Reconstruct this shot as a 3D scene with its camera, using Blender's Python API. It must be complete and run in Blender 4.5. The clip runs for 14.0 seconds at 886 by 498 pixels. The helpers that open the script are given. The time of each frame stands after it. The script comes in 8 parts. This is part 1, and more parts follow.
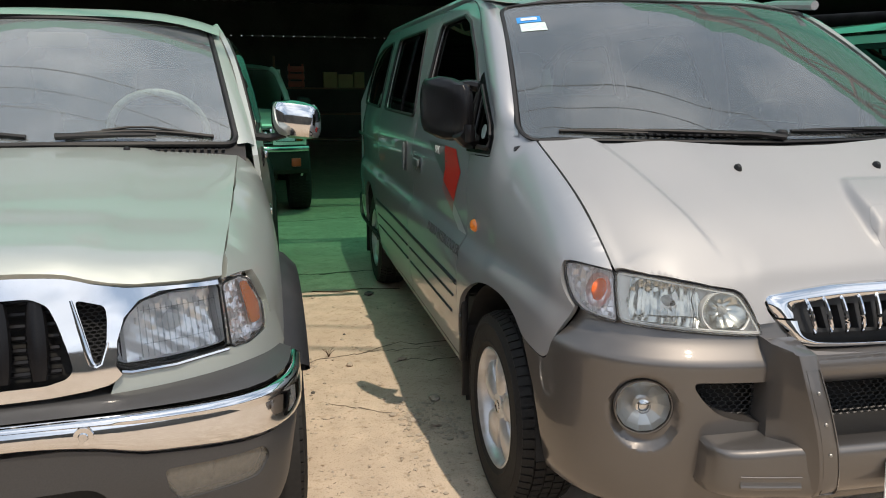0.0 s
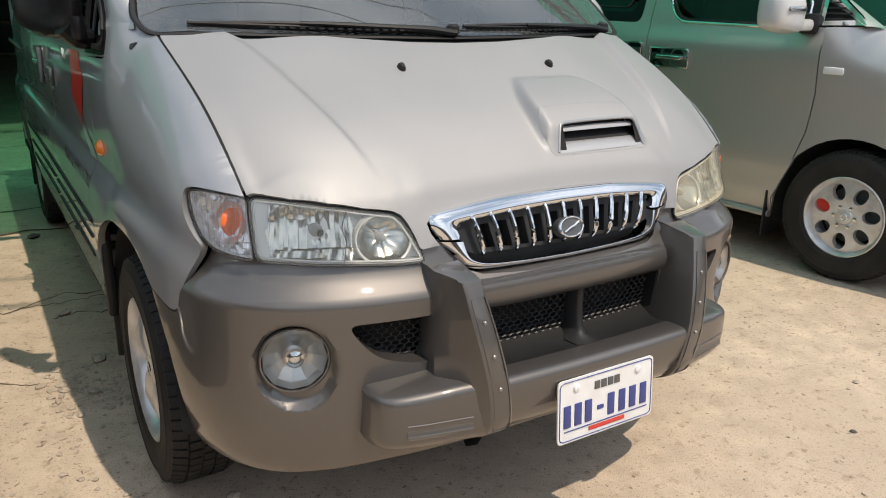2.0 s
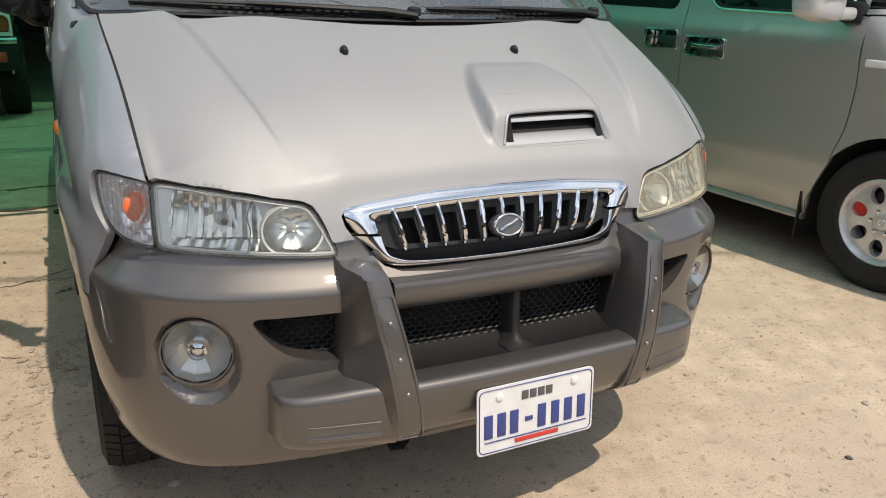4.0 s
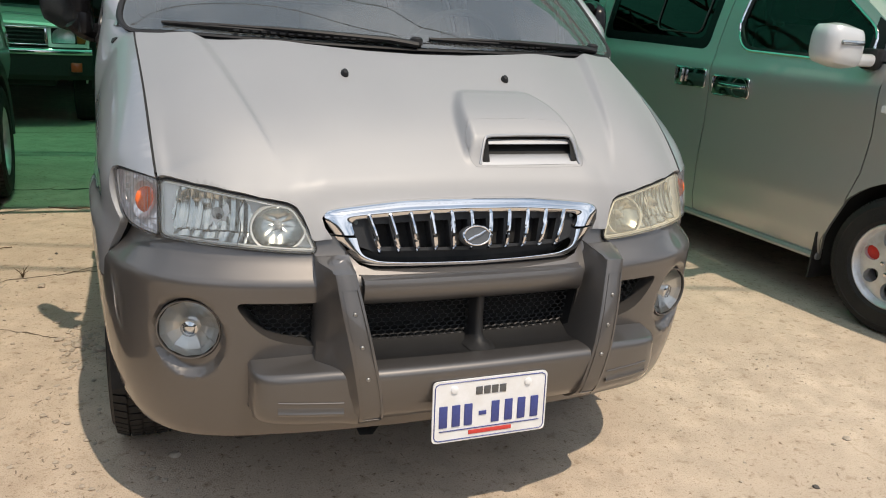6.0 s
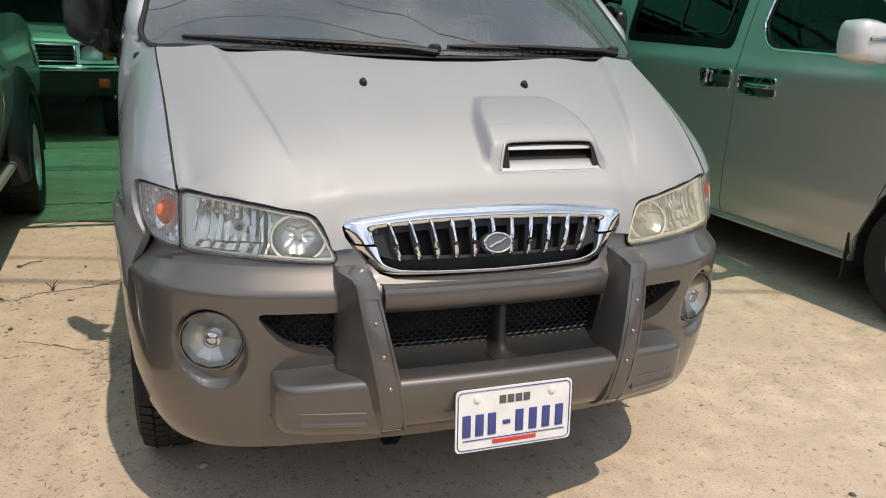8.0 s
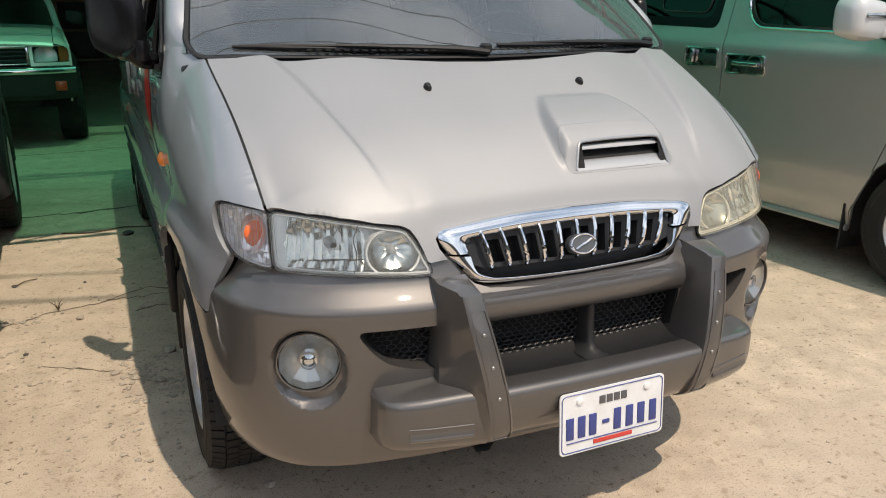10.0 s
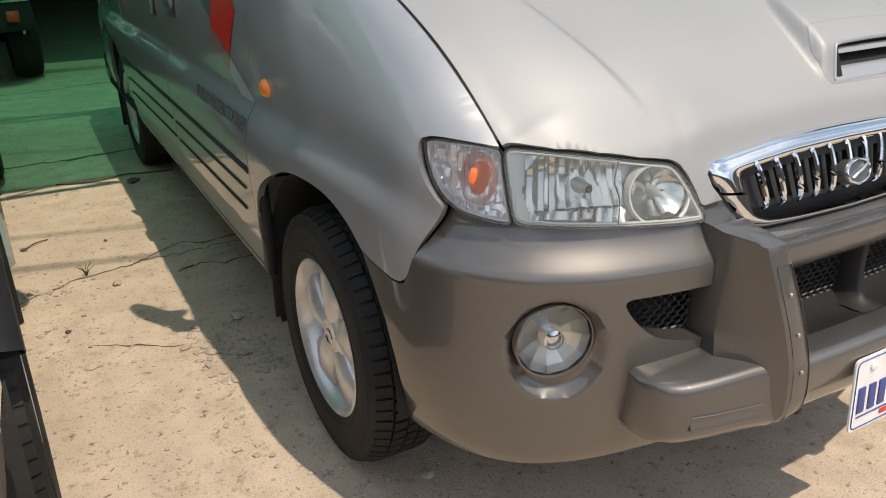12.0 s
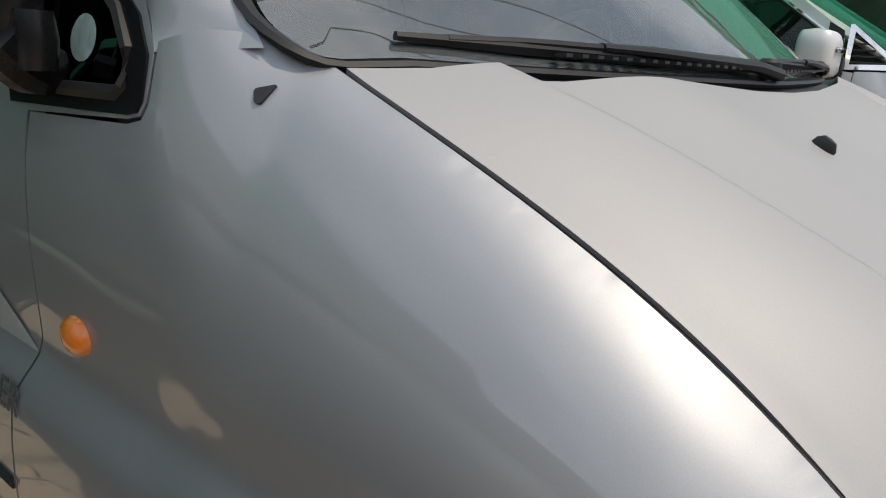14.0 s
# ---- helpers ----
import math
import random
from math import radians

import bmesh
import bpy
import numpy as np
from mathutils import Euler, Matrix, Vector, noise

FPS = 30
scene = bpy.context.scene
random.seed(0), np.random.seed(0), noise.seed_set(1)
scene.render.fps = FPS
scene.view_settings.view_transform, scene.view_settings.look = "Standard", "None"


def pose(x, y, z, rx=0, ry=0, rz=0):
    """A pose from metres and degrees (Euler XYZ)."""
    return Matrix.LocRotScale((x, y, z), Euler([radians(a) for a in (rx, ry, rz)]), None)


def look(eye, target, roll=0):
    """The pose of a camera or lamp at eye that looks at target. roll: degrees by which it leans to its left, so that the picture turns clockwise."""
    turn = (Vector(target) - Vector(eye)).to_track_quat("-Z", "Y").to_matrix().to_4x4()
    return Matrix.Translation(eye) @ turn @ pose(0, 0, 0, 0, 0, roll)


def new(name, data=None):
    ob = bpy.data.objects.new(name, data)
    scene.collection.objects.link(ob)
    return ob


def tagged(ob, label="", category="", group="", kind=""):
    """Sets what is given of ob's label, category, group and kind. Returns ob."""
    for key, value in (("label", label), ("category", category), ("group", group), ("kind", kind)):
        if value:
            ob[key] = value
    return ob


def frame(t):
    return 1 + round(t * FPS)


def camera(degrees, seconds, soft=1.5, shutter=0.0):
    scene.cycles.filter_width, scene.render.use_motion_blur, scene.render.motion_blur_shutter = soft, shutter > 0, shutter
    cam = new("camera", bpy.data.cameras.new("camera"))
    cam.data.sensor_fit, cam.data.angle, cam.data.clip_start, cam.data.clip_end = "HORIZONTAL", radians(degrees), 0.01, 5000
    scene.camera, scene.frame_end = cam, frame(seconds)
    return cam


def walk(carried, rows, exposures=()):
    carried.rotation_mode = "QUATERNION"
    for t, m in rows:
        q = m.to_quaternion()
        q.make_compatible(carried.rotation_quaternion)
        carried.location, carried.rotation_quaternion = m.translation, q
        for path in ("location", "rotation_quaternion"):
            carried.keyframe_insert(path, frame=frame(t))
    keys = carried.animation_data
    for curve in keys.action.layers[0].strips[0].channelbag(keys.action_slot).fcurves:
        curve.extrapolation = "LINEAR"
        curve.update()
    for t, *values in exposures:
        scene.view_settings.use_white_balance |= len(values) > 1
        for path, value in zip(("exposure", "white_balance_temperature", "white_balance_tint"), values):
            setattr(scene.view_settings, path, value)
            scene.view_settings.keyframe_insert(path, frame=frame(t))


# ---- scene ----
cam = camera(60.7, 14.0, 1.0)
PATH = [
    (0, (-1.56, -1.518, 1.424), (-1.165, 0.397, 1.005), 0.3),
    (0.5, (-1.494, -1.47, 1.429), (-0.979, 0.41, 0.983), -1.9),
    (1, (-1.47, -1.355, 1.425), (-0.677, 0.427, 0.985), -2.8),
    (1.5, (-1.387, -1.244, 1.38), (-0.435, 0.44, 0.872), -2.0),
    (2, (-1.175, -1.244, 1.347), (-0.187, 0.383, 0.733), 1.4),
    (2.5, (-0.964, -1.266, 1.337), (-0.07, 0.4, 0.684), 3.5),
    (3, (-0.877, -1.249, 1.337), (-0.033, 0.435, 0.663), 2.4),
    (3.2, (-0.898, -1.22, 1.332), (-0.036, 0.454, 0.657), 2.2),
    (5.3, (-0.713, -1.55, 1.368), (-0.01, 0.223, 0.764), 2.4),
    (5.5, (-0.717, -1.56, 1.368), (-0.01, 0.212, 0.768), 3.1),
    (6, (-0.726, -1.564, 1.364), (-0.036, 0.218, 0.773), 4.1),
    (6.5, (-0.732, -1.562, 1.366), (-0.061, 0.23, 0.783), 4.0),
    (7, (-0.73, -1.563, 1.363), (-0.059, 0.23, 0.786), 3.9),
    (7.2, (-0.726, -1.562, 1.362), (-0.049, 0.229, 0.784), 3.7),
    (9.3, (-0.692, -1.512, 1.378), (-0.175, 0.332, 0.803), 0.3),
    (9.5, (-0.777, -1.495, 1.389), (-0.216, 0.33, 0.795), 0.9),
    (10, (-1.025, -1.401, 1.409), (-0.269, 0.345, 0.789), 0.5),
    (10.5, (-1.12, -1.314, 1.398), (-0.271, 0.383, 0.765), 0.1),
    (11, (-1.186, -1.176, 1.371), (-0.392, 0.542, 0.725), -0.7),
    (11.5, (-1.358, -1.007, 1.339), (-0.582, 0.695, 0.63), -0.8),
    (12, (-1.41, -0.781, 1.311), (-0.548, 0.839, 0.517), -0.8),
    (12.5, (-1.335, -0.493, 1.318), (-0.349, 1.036, 0.488), 0.3),
    (13, (-1.309, -0.325, 1.317), (-0.227, 1.124, 0.465), 2.4),
    (13.5, (-1.33, -0.011, 1.33), (-0.047, 1.349, 0.619), 3.7),
    (14, (-1.249, 0.248, 1.281), (0.212, 1.514, 0.769), 3.4),
]
EXPOSURES = [(0, 0.06), (1, 0.10), (2, 0.0), (3, -0.05), (5.5, -0.04), (7, -0.03), (9.5, 0.0), (11, 0.03), (12, 0.10), (12.5, 0.10), (13.5, 0.02), (14, -0.12)]
walk(cam, [(t, look(eye, target, roll)) for t, eye, target, roll in PATH], EXPOSURES)


# ==== world, sun and exposure ====
SUN_DIR = Vector((-0.14, 0.50, -1.0)).normalized()
world = bpy.data.worlds.new("sky_world")
scene.world = world
world.use_nodes = True
wn = world.node_tree.nodes
sky = wn.new("ShaderNodeTexSky")
sky.sky_type = "NISHITA"
sky.sun_disc = False
sky.sun_elevation = math.asin(-SUN_DIR.z)
sky.sun_rotation = math.atan2(-SUN_DIR.x, -SUN_DIR.y)
sky.air_density, sky.dust_density, sky.ozone_density = 1.0, 3.0, 1.0
# thin hazy cloud over the sky, broken by soft patches
wl = world.node_tree.links
tc = wn.new("ShaderNodeTexCoord")
cn = wn.new("ShaderNodeTexNoise")
cn.inputs["Scale"].default_value, cn.inputs["Detail"].default_value = 2.6, 5.0
cr = wn.new("ShaderNodeValToRGB")
cr.color_ramp.elements[0].position, cr.color_ramp.elements[1].position = 0.42, 0.62
cr.color_ramp.elements[0].color = (7.2, 9.4, 12.6, 1)
cr.color_ramp.elements[1].color = (21.2, 22.2, 24.0, 1)
mx = wn.new("ShaderNodeMix")
mx.data_type = "RGBA"
mx.inputs[0].default_value = 0.72
wl.new(tc.outputs["Generated"], cn.inputs["Vector"])
wl.new(cn.outputs["Fac"], cr.inputs["Fac"])
wl.new(sky.outputs[0], mx.inputs[6])
wl.new(cr.outputs[0], mx.inputs[7])
wl.new(mx.outputs[2], wn["Background"].inputs[0])
wn["Background"].inputs[1].default_value = 0.070
sun = new("sun", bpy.data.lights.new("sun", "SUN"))
sun.data.energy, sun.data.angle, sun.data.color = 3.5, radians(0.6), (1.0, 0.86, 0.70)
sun.matrix_world = look((0, 0, 20), Vector((0, 0, 20)) + SUN_DIR)


# ==== materials ====
def mat(name, color, rough=0.5, metal=0.0, coat=0.0, bump=0.0, scale=40.0, vary=0.1, spec=0.5, coat_rough=0.03, stain=None, stain_scale=3.0, coord="Object", detail=4.0, flake=0.0):
    """Principled surface with colour variation at two scales and a fine relief."""
    m = bpy.data.materials.new(name)
    m.use_nodes = True
    n, l = m.node_tree.nodes, m.node_tree.links
    b = n["Principled BSDF"]
    b.inputs["Roughness"].default_value, b.inputs["Metallic"].default_value = rough, metal
    b.inputs["Coat Weight"].default_value, b.inputs["Coat Roughness"].default_value = coat, coat_rough
    b.inputs["Specular IOR Level"].default_value = spec
    t = n.new("ShaderNodeTexCoord")
    fine, broad = n.new("ShaderNodeTexNoise"), n.new("ShaderNodeTexNoise")
    fine.inputs["Scale"].default_value, fine.inputs["Detail"].default_value = scale, detail
    broad.inputs["Scale"].default_value, broad.inputs["Detail"].default_value = stain_scale, 5.0
    for x in (fine, broad):
        l.new(t.outputs[coord], x.inputs["Vector"])
    r1 = n.new("ShaderNodeValToRGB")
    r1.color_ramp.elements[0].position, r1.color_ramp.elements[1].position = 0.25, 0.75
    r1.color_ramp.elements[0].color = (*[c * (1 - vary) for c in color], 1)
    r1.color_ramp.elements[1].color = (*[min(1, c * (1 + vary)) for c in color], 1)
    l.new(fine.outputs["Fac"], r1.inputs["Fac"])
    out = r1.outputs[0]
    if stain:
        r2 = n.new("ShaderNodeValToRGB")
        r2.color_ramp.elements[0].position, r2.color_ramp.elements[1].position = 0.42, 0.68
        r2.color_ramp.elements[0].color, r2.color_ramp.elements[1].color = (0, 0, 0, 1), (1, 1, 1, 1)
        l.new(broad.outputs["Fac"], r2.inputs["Fac"])
        k = n.new("ShaderNodeMix")
        k.data_type = "RGBA"
        l.new(r2.outputs[0], k.inputs[0])
        l.new(out, k.inputs[6])
        k.inputs[7].default_value = (*stain, 1)
        out = k.outputs[2]
    l.new(out, b.inputs["Base Color"])
    if bump:
        bp = n.new("ShaderNodeBump")
        bp.inputs["Strength"].default_value, bp.inputs["Distance"].default_value = 1.0, bump
        l.new(fine.outputs["Fac"], bp.inputs["Height"])
        l.new(bp.outputs[0], b.inputs["Normal"])
    return m


def glass(name, tint, ior=1.5, rough=0.0, haze=None):
    """Thin pane: tinted see-through, with a mirror gloss that follows the Fresnel law."""
    m = bpy.data.materials.new(name)
    m.use_nodes = True
    n, l = m.node_tree.nodes, m.node_tree.links
    n.remove(n["Principled BSDF"])
    tr, gl, fr, mix = n.new("ShaderNodeBsdfTransparent"), n.new("ShaderNodeBsdfGlossy"), n.new("ShaderNodeFresnel"), n.new("ShaderNodeMixShader")
    tr.inputs[0].default_value = (*tint, 1)
    gl.inputs["Roughness"].default_value = rough
    fr.inputs["IOR"].default_value = ior
    base = tr.outputs[0]
    if haze:
        df, hz = n.new("ShaderNodeBsdfDiffuse"), n.new("ShaderNodeMixShader")
        df.inputs[0].default_value = (*haze[:3], 1)
        hz.inputs[0].default_value = haze[3]
        l.new(base, hz.inputs[1])
        l.new(df.outputs[0], hz.inputs[2])
        base = hz.outputs[0]
    l.new(fr.outputs[0], mix.inputs[0])
    l.new(base, mix.inputs[1])
    l.new(gl.outputs[0], mix.inputs[2])
    l.new(mix.outputs[0], n["Material Output"].inputs[0])
    return m


SILVER = mat("silver_paint", (0.362, 0.370, 0.384), 0.56, 0.72, 0.9, scale=900, vary=0.06, stain=(0.350, 0.358, 0.372), stain_scale=1.5, coat_rough=0.02)
SILVER.node_tree.nodes["Principled BSDF"].inputs["Coat IOR"].default_value = 1.55
# dusty hood copy of the silver, less blue and glossy to tame sun glare
HOODSILVER = mat("dusty_low_glare_hood_paint", (0.350, 0.352, 0.355), 0.66, 0.66, 0.14, scale=900, vary=0.06, stain=(0.325, 0.328, 0.334), stain_scale=1.5, coat_rough=0.30)
BRONZE = mat("bronze_grey_bumper_paint", (0.123, 0.115, 0.109), 0.46, 0.66, 0.9, scale=900, vary=0.08, stain=(0.112, 0.105, 0.100), stain_scale=2.0, coat_rough=0.03)
SAGE = mat("pale_sage_paint", (0.40, 0.43, 0.40), 0.45, 0.50, 0.6, scale=900, vary=0.06, stain=(0.385, 0.415, 0.385), stain_scale=1.5, coat_rough=0.06)
GREYSILVER = mat("grey_silver_paint", (0.50, 0.50, 0.49), 0.46, 0.75, 1.0, scale=900, vary=0.06, stain=(0.49, 0.49, 0.48), stain_scale=1.5, coat_rough=0.02)
PALESILVER = mat("pale_silver_paint", (0.62, 0.63, 0.63), 0.35, 0.2, 0.6, scale=900, vary=0.05)
OLDWHITE = mat("aged_white_paint", (0.72, 0.75, 0.72), 0.35, 0.1, 0.6, scale=300, vary=0.05, stain=(0.58, 0.61, 0.58))
CHROME = mat("chrome", (0.74, 0.75, 0.77), 0.06, 1.0, scale=60, vary=0.02, stain=(0.69, 0.69, 0.69), stain_scale=9)
REFLECTOR = mat("lamp_reflector", (0.56, 0.565, 0.54), 0.19, 1.0, scale=200, vary=0.04)
LAMPSILVER = mat("lamp_housing_silver", (0.84, 0.84, 0.84), 0.42, 0.25, scale=300, vary=0.04)
SIGNALSILVER = mat("signal_reflector", (0.90, 0.89, 0.89), 0.28, 0.7, scale=200, vary=0.04)
FOGSILVER = mat("fog_reflector", (0.66, 0.66, 0.64), 0.34, 1.0, scale=200, vary=0.04)
ALLOY = mat("cast_alloy", (0.66, 0.67, 0.68), 0.34, 0.5, 0.4, scale=400, vary=0.06, stain=(0.52, 0.51, 0.49), stain_scale=14)
MESHGREY = mat("grey_mesh_plastic", (0.022, 0.023, 0.024), 0.45, 0.0, scale=600, vary=0.2)
# chrome with the dark reflections of the handle dishes put into its colour
DIMCHROME = mat("chrome_dark_reflection", (0.30, 0.31, 0.31), 0.10, 1.0, scale=60, vary=0.04)
BLACK = mat("black_plastic", (0.014, 0.014, 0.015), 0.5, 0.0, scale=700, vary=0.25, bump=0.0003, stain=(0.020, 0.020, 0.020), stain_scale=6, spec=0.3)
GLOSSBLACK = mat("gloss_black_plastic", (0.007, 0.007, 0.008), 0.26, 0.0, 0.0, scale=300, vary=0.2, spec=0.22)
CHARCOAL = mat("charcoal_plastic_dark", (0.040, 0.040, 0.041), 0.55, 0.0, 0.15, scale=300, vary=0.12)
GREYPLASTIC = mat("charcoal_plastic", (0.021, 0.022, 0.024), 0.46, 0.0, scale=600, vary=0.2, bump=0.0003, stain=(0.040, 0.040, 0.041), stain_scale=5, spec=0.35)
RUBBER = mat("tyre_rubber", (0.017, 0.017, 0.017), 0.70, 0.0, spec=0.25, scale=120, vary=0.3, bump=0.0006, stain=(0.030, 0.028, 0.025), stain_scale=6)
DARK = mat("underbody_black", (0.012, 0.012, 0.012), 0.8, scale=60, vary=0.3)
FABRIC = mat("dark_seat_fabric", (0.03, 0.031, 0.033), 0.85, scale=300, vary=0.3)
BEIGEFABRIC = mat("grey_beige_trim", (0.20, 0.20, 0.18), 0.8, scale=300, vary=0.15)
PANE = glass("window_glass", (0.42, 0.47, 0.45), 1.5)
# pale haze stands in for dust and for bright sky mirrored in the glass
SCREEN = glass("dusty_sky_veil_glass", (0.50, 0.56, 0.54), 2.2, haze=(0.52, 0.58, 0.60, 0.13))
TINT = glass("tinted_window_glass", (0.022, 0.027, 0.026), 1.5)
CLEAR = glass("lamp_lens", (0.93, 0.94, 0.94), 1.42, 0.01)
AGED = glass("aged_lamp_lens", (0.93, 0.90, 0.78), 1.42, 0.10, haze=(0.80, 0.76, 0.60, 0.20))
HAZED = glass("hazed_lamp_lens", (0.92, 0.93, 0.91), 1.42, 0.02, haze=(0.74, 0.75, 0.71, 0.07))
RIBBED = glass("ribbed_lens", (0.93, 0.93, 0.94), 1.42, 0.03, haze=(0.88, 0.88, 0.90, 0.06))
DULLLENS = glass("dull_lens", (0.62, 0.60, 0.56), 1.42, 0.08, haze=(0.40, 0.38, 0.34, 0.30))
BULB = mat("bulb_glass", (0.55, 0.56, 0.56), 0.12, 0.3, 0.5, scale=200, vary=0.1)
AMBER = mat("amber_lens", (0.85, 0.22, 0.02), 0.15, 0.0, 0.6, scale=200, vary=0.08)
DULLAMBER = mat("dull_amber_lens", (0.25, 0.06, 0.01), 0.35, 0.0, 0.2, scale=200, vary=0.1)
ORANGE = mat("orange_bulb", (0.95, 0.19, 0.05), 0.2, 0.0, 0.5, scale=200, vary=0.1)
REDDECAL = mat("red_decal", (0.56, 0.012, 0.010), 0.35, 0.0, 0.3, scale=200, vary=0.06)
GROOVE = mat("dark_groove", (0.022, 0.024, 0.024), 0.55, 0.0, 0.0, scale=200, vary=0.1)
SIGNALRED = mat("red_orange_lens", (0.42, 0.05, 0.015), 0.3, 0.0, 0.3, scale=200, vary=0.1)
PINKDECAL = mat("faded_pink_decal", (0.34, 0.17, 0.165), 0.4, 0.3, 0.5, scale=200, vary=0.08)
GREYDECAL = mat("pale_grey_decal", (0.50, 0.51, 0.52), 0.35, 0.4, 0.5, scale=200, vary=0.05)
DARKDECAL = mat("dark_decal", (0.10, 0.105, 0.11), 0.35, 0.3, 0.5, scale=200, vary=0.1)
PLATEWHITE = mat("plate_white", (0.76, 0.77, 0.78), 0.4, 0.0, scale=150, vary=0.03, stain=(0.68, 0.68, 0.66), stain_scale=14)
BLUEINK = mat("plate_blue", (0.045, 0.06, 0.22), 0.45, scale=150, vary=0.1)
REDINK = mat("plate_red", (0.55, 0.05, 0.04), 0.45, scale=150, vary=0.1)
BLUESTICKER = mat("blue_sticker", (0.03, 0.25, 0.62), 0.4, scale=150, vary=0.05)
# bluish haze puts the reflection of the bright sky into the glass colour
PICKUPSCREEN = glass("pickup_windscreen_glass", (0.72, 0.77, 0.75), 2.4, haze=(0.56, 0.62, 0.64, 0.24))
PALESTICKER = mat("pale_sticker", (0.55, 0.66, 0.62), 0.4, scale=60, vary=0.2)
STEEL = mat("roof_steel", (0.10, 0.12, 0.12), 0.5, 0.4, scale=60, vary=0.2)
STEELBOLT = mat("dull_bolt_steel", (0.30, 0.30, 0.29), 0.4, 0.8, scale=60, vary=0.2)
CALIPER = mat("red_caliper", (0.55, 0.03, 0.02), 0.35, scale=100, vary=0.1)
WALLDARK = mat("stained_wall", (0.07, 0.068, 0.062), 0.85, scale=25, vary=0.2, stain=(0.04, 0.038, 0.036), stain_scale=1.2, bump=0.002)
CRATERED = mat("dull_red_plastic", (0.30, 0.05, 0.035), 0.5, scale=80, vary=0.12)
CARD = mat("cardboard", (0.30, 0.19, 0.10), 0.8, scale=40, vary=0.1)
STONE = mat("pebble", (0.40, 0.34, 0.27), 0.85, scale=60, vary=0.25)
TWIG = mat("dry_twig", (0.10, 0.065, 0.035), 0.8, scale=90, vary=0.3)
CHIPS = mat("dark_chips", (0.24, 0.19, 0.14), 0.9, scale=30, vary=0.5)
DARKSTONE = mat("dark_stone", (0.09, 0.08, 0.07), 0.85, scale=60, vary=0.3)
CRACKMAT = mat("crack_soil", (0.11, 0.085, 0.06), 0.95, scale=90, vary=0.4)


# ==== shape tools: a shape is (vertices, faces) ====
def spl(xs, ys):
    """Smooth curve through points, y of x."""
    xs, ys = np.array(xs, float), np.array(ys, float)
    d = np.diff(ys) / np.diff(xs)
    m = np.r_[d[0], (d[:-1] * np.diff(xs)[1:] + d[1:] * np.diff(xs)[:-1]) / (np.diff(xs)[1:] + np.diff(xs)[:-1]), d[-1]]
    m[1:-1] = np.where(d[:-1] * d[1:] <= 0, 0, m[1:-1])

    def value(x):
        if x <= xs[0]:
            return ys[0] + m[0] * (x - xs[0])
        if x >= xs[-1]:
            return ys[-1] + m[-1] * (x - xs[-1])
        k = int(np.searchsorted(xs, x) - 1)
        h = xs[k + 1] - xs[k]
        t = (x - xs[k]) / h
        return ((2 * t**3 - 3 * t**2 + 1) * ys[k] + (t**3 - 2 * t**2 + t) * h * m[k] + (-2 * t**3 + 3 * t**2) * ys[k + 1] + (t**3 - t**2) * h * m[k + 1])

    return value


def curve(points, n=8, closed=False):
    """Catmull-Rom through points of any dimension, n steps a span."""
    p = [np.array(q, float) for q in points]
    out, count = [], len(p)
    for i in range(count if closed else count - 1):
        a = p[i - 1] if closed or i > 0 else 2 * p[0] - p[1]
        b, c = p[i], p[(i + 1) % count]
        d = p[(i + 2) % count] if closed or i + 2 < count else 2 * p[-1] - p[-2]
        for k in range(n):
            t = k / n
            out.append(0.5 * (2 * b + (c - a) * t + (2 * a - 5 * b + 4 * c - d) * t * t + (3 * b - a - 3 * c + d) * t**3))
    if not closed:
        out.append(p[-1])
    return [tuple(q) for q in out]


def round_poly(points, r, n=4):
    """Polygon with its corners rounded by about r."""
    out, count = [], len(points)
    for i in range(count):
        a, b, c = (np.array(points[(i + k) % count], float) for k in (-1, 0, 1))
        la, lc = np.linalg.norm(a - b), np.linalg.norm(c - b)
        k = min(r, 0.45 * la, 0.45 * lc)
        p, q = b + (a - b) / la * k, b + (c - b) / lc * k
        for s in range(n + 1):
            t = s / n
            out.append(tuple((1 - t) ** 2 * p + 2 * t * (1 - t) * b + t * t * q))
    return out


def arc(cx, cy, r, a0, a1, n=16, ry=None):
    ry = ry or r
    return [(cx + r * math.cos(radians(a0 + (a1 - a0) * k / n)), cy + ry * math.sin(radians(a0 + (a1 - a0) * k / n))) for k in range(n + 1)]


def _inside(pts, rings):
    hit = np.zeros(len(pts), bool)
    x, y = pts[:, 0], pts[:, 1]
    for ring in rings:
        a = np.array(ring)
        b = np.roll(a, -1, 0)
        for (x0, y0), (x1, y1) in zip(a, b):
            if y0 == y1:
                continue
            cross = ((y0 > y) != (y1 > y)) & (x < (x1 - x0) * (y - y0) / (y1 - y0) + x0)
            hit ^= cross
    return hit


def _ring(poly, step):
    out = []
    for i, p in enumerate(poly):
        q = poly[(i + 1) % len(poly)]
        d = math.dist(p, q)
        if d < 1e-6:
            continue
        k = max(1, int(math.ceil(d / step)))
        out += [(p[0] + (q[0] - p[0]) * j / k, p[1] + (q[1] - p[1]) * j / k) for j in range(k)]
    return out


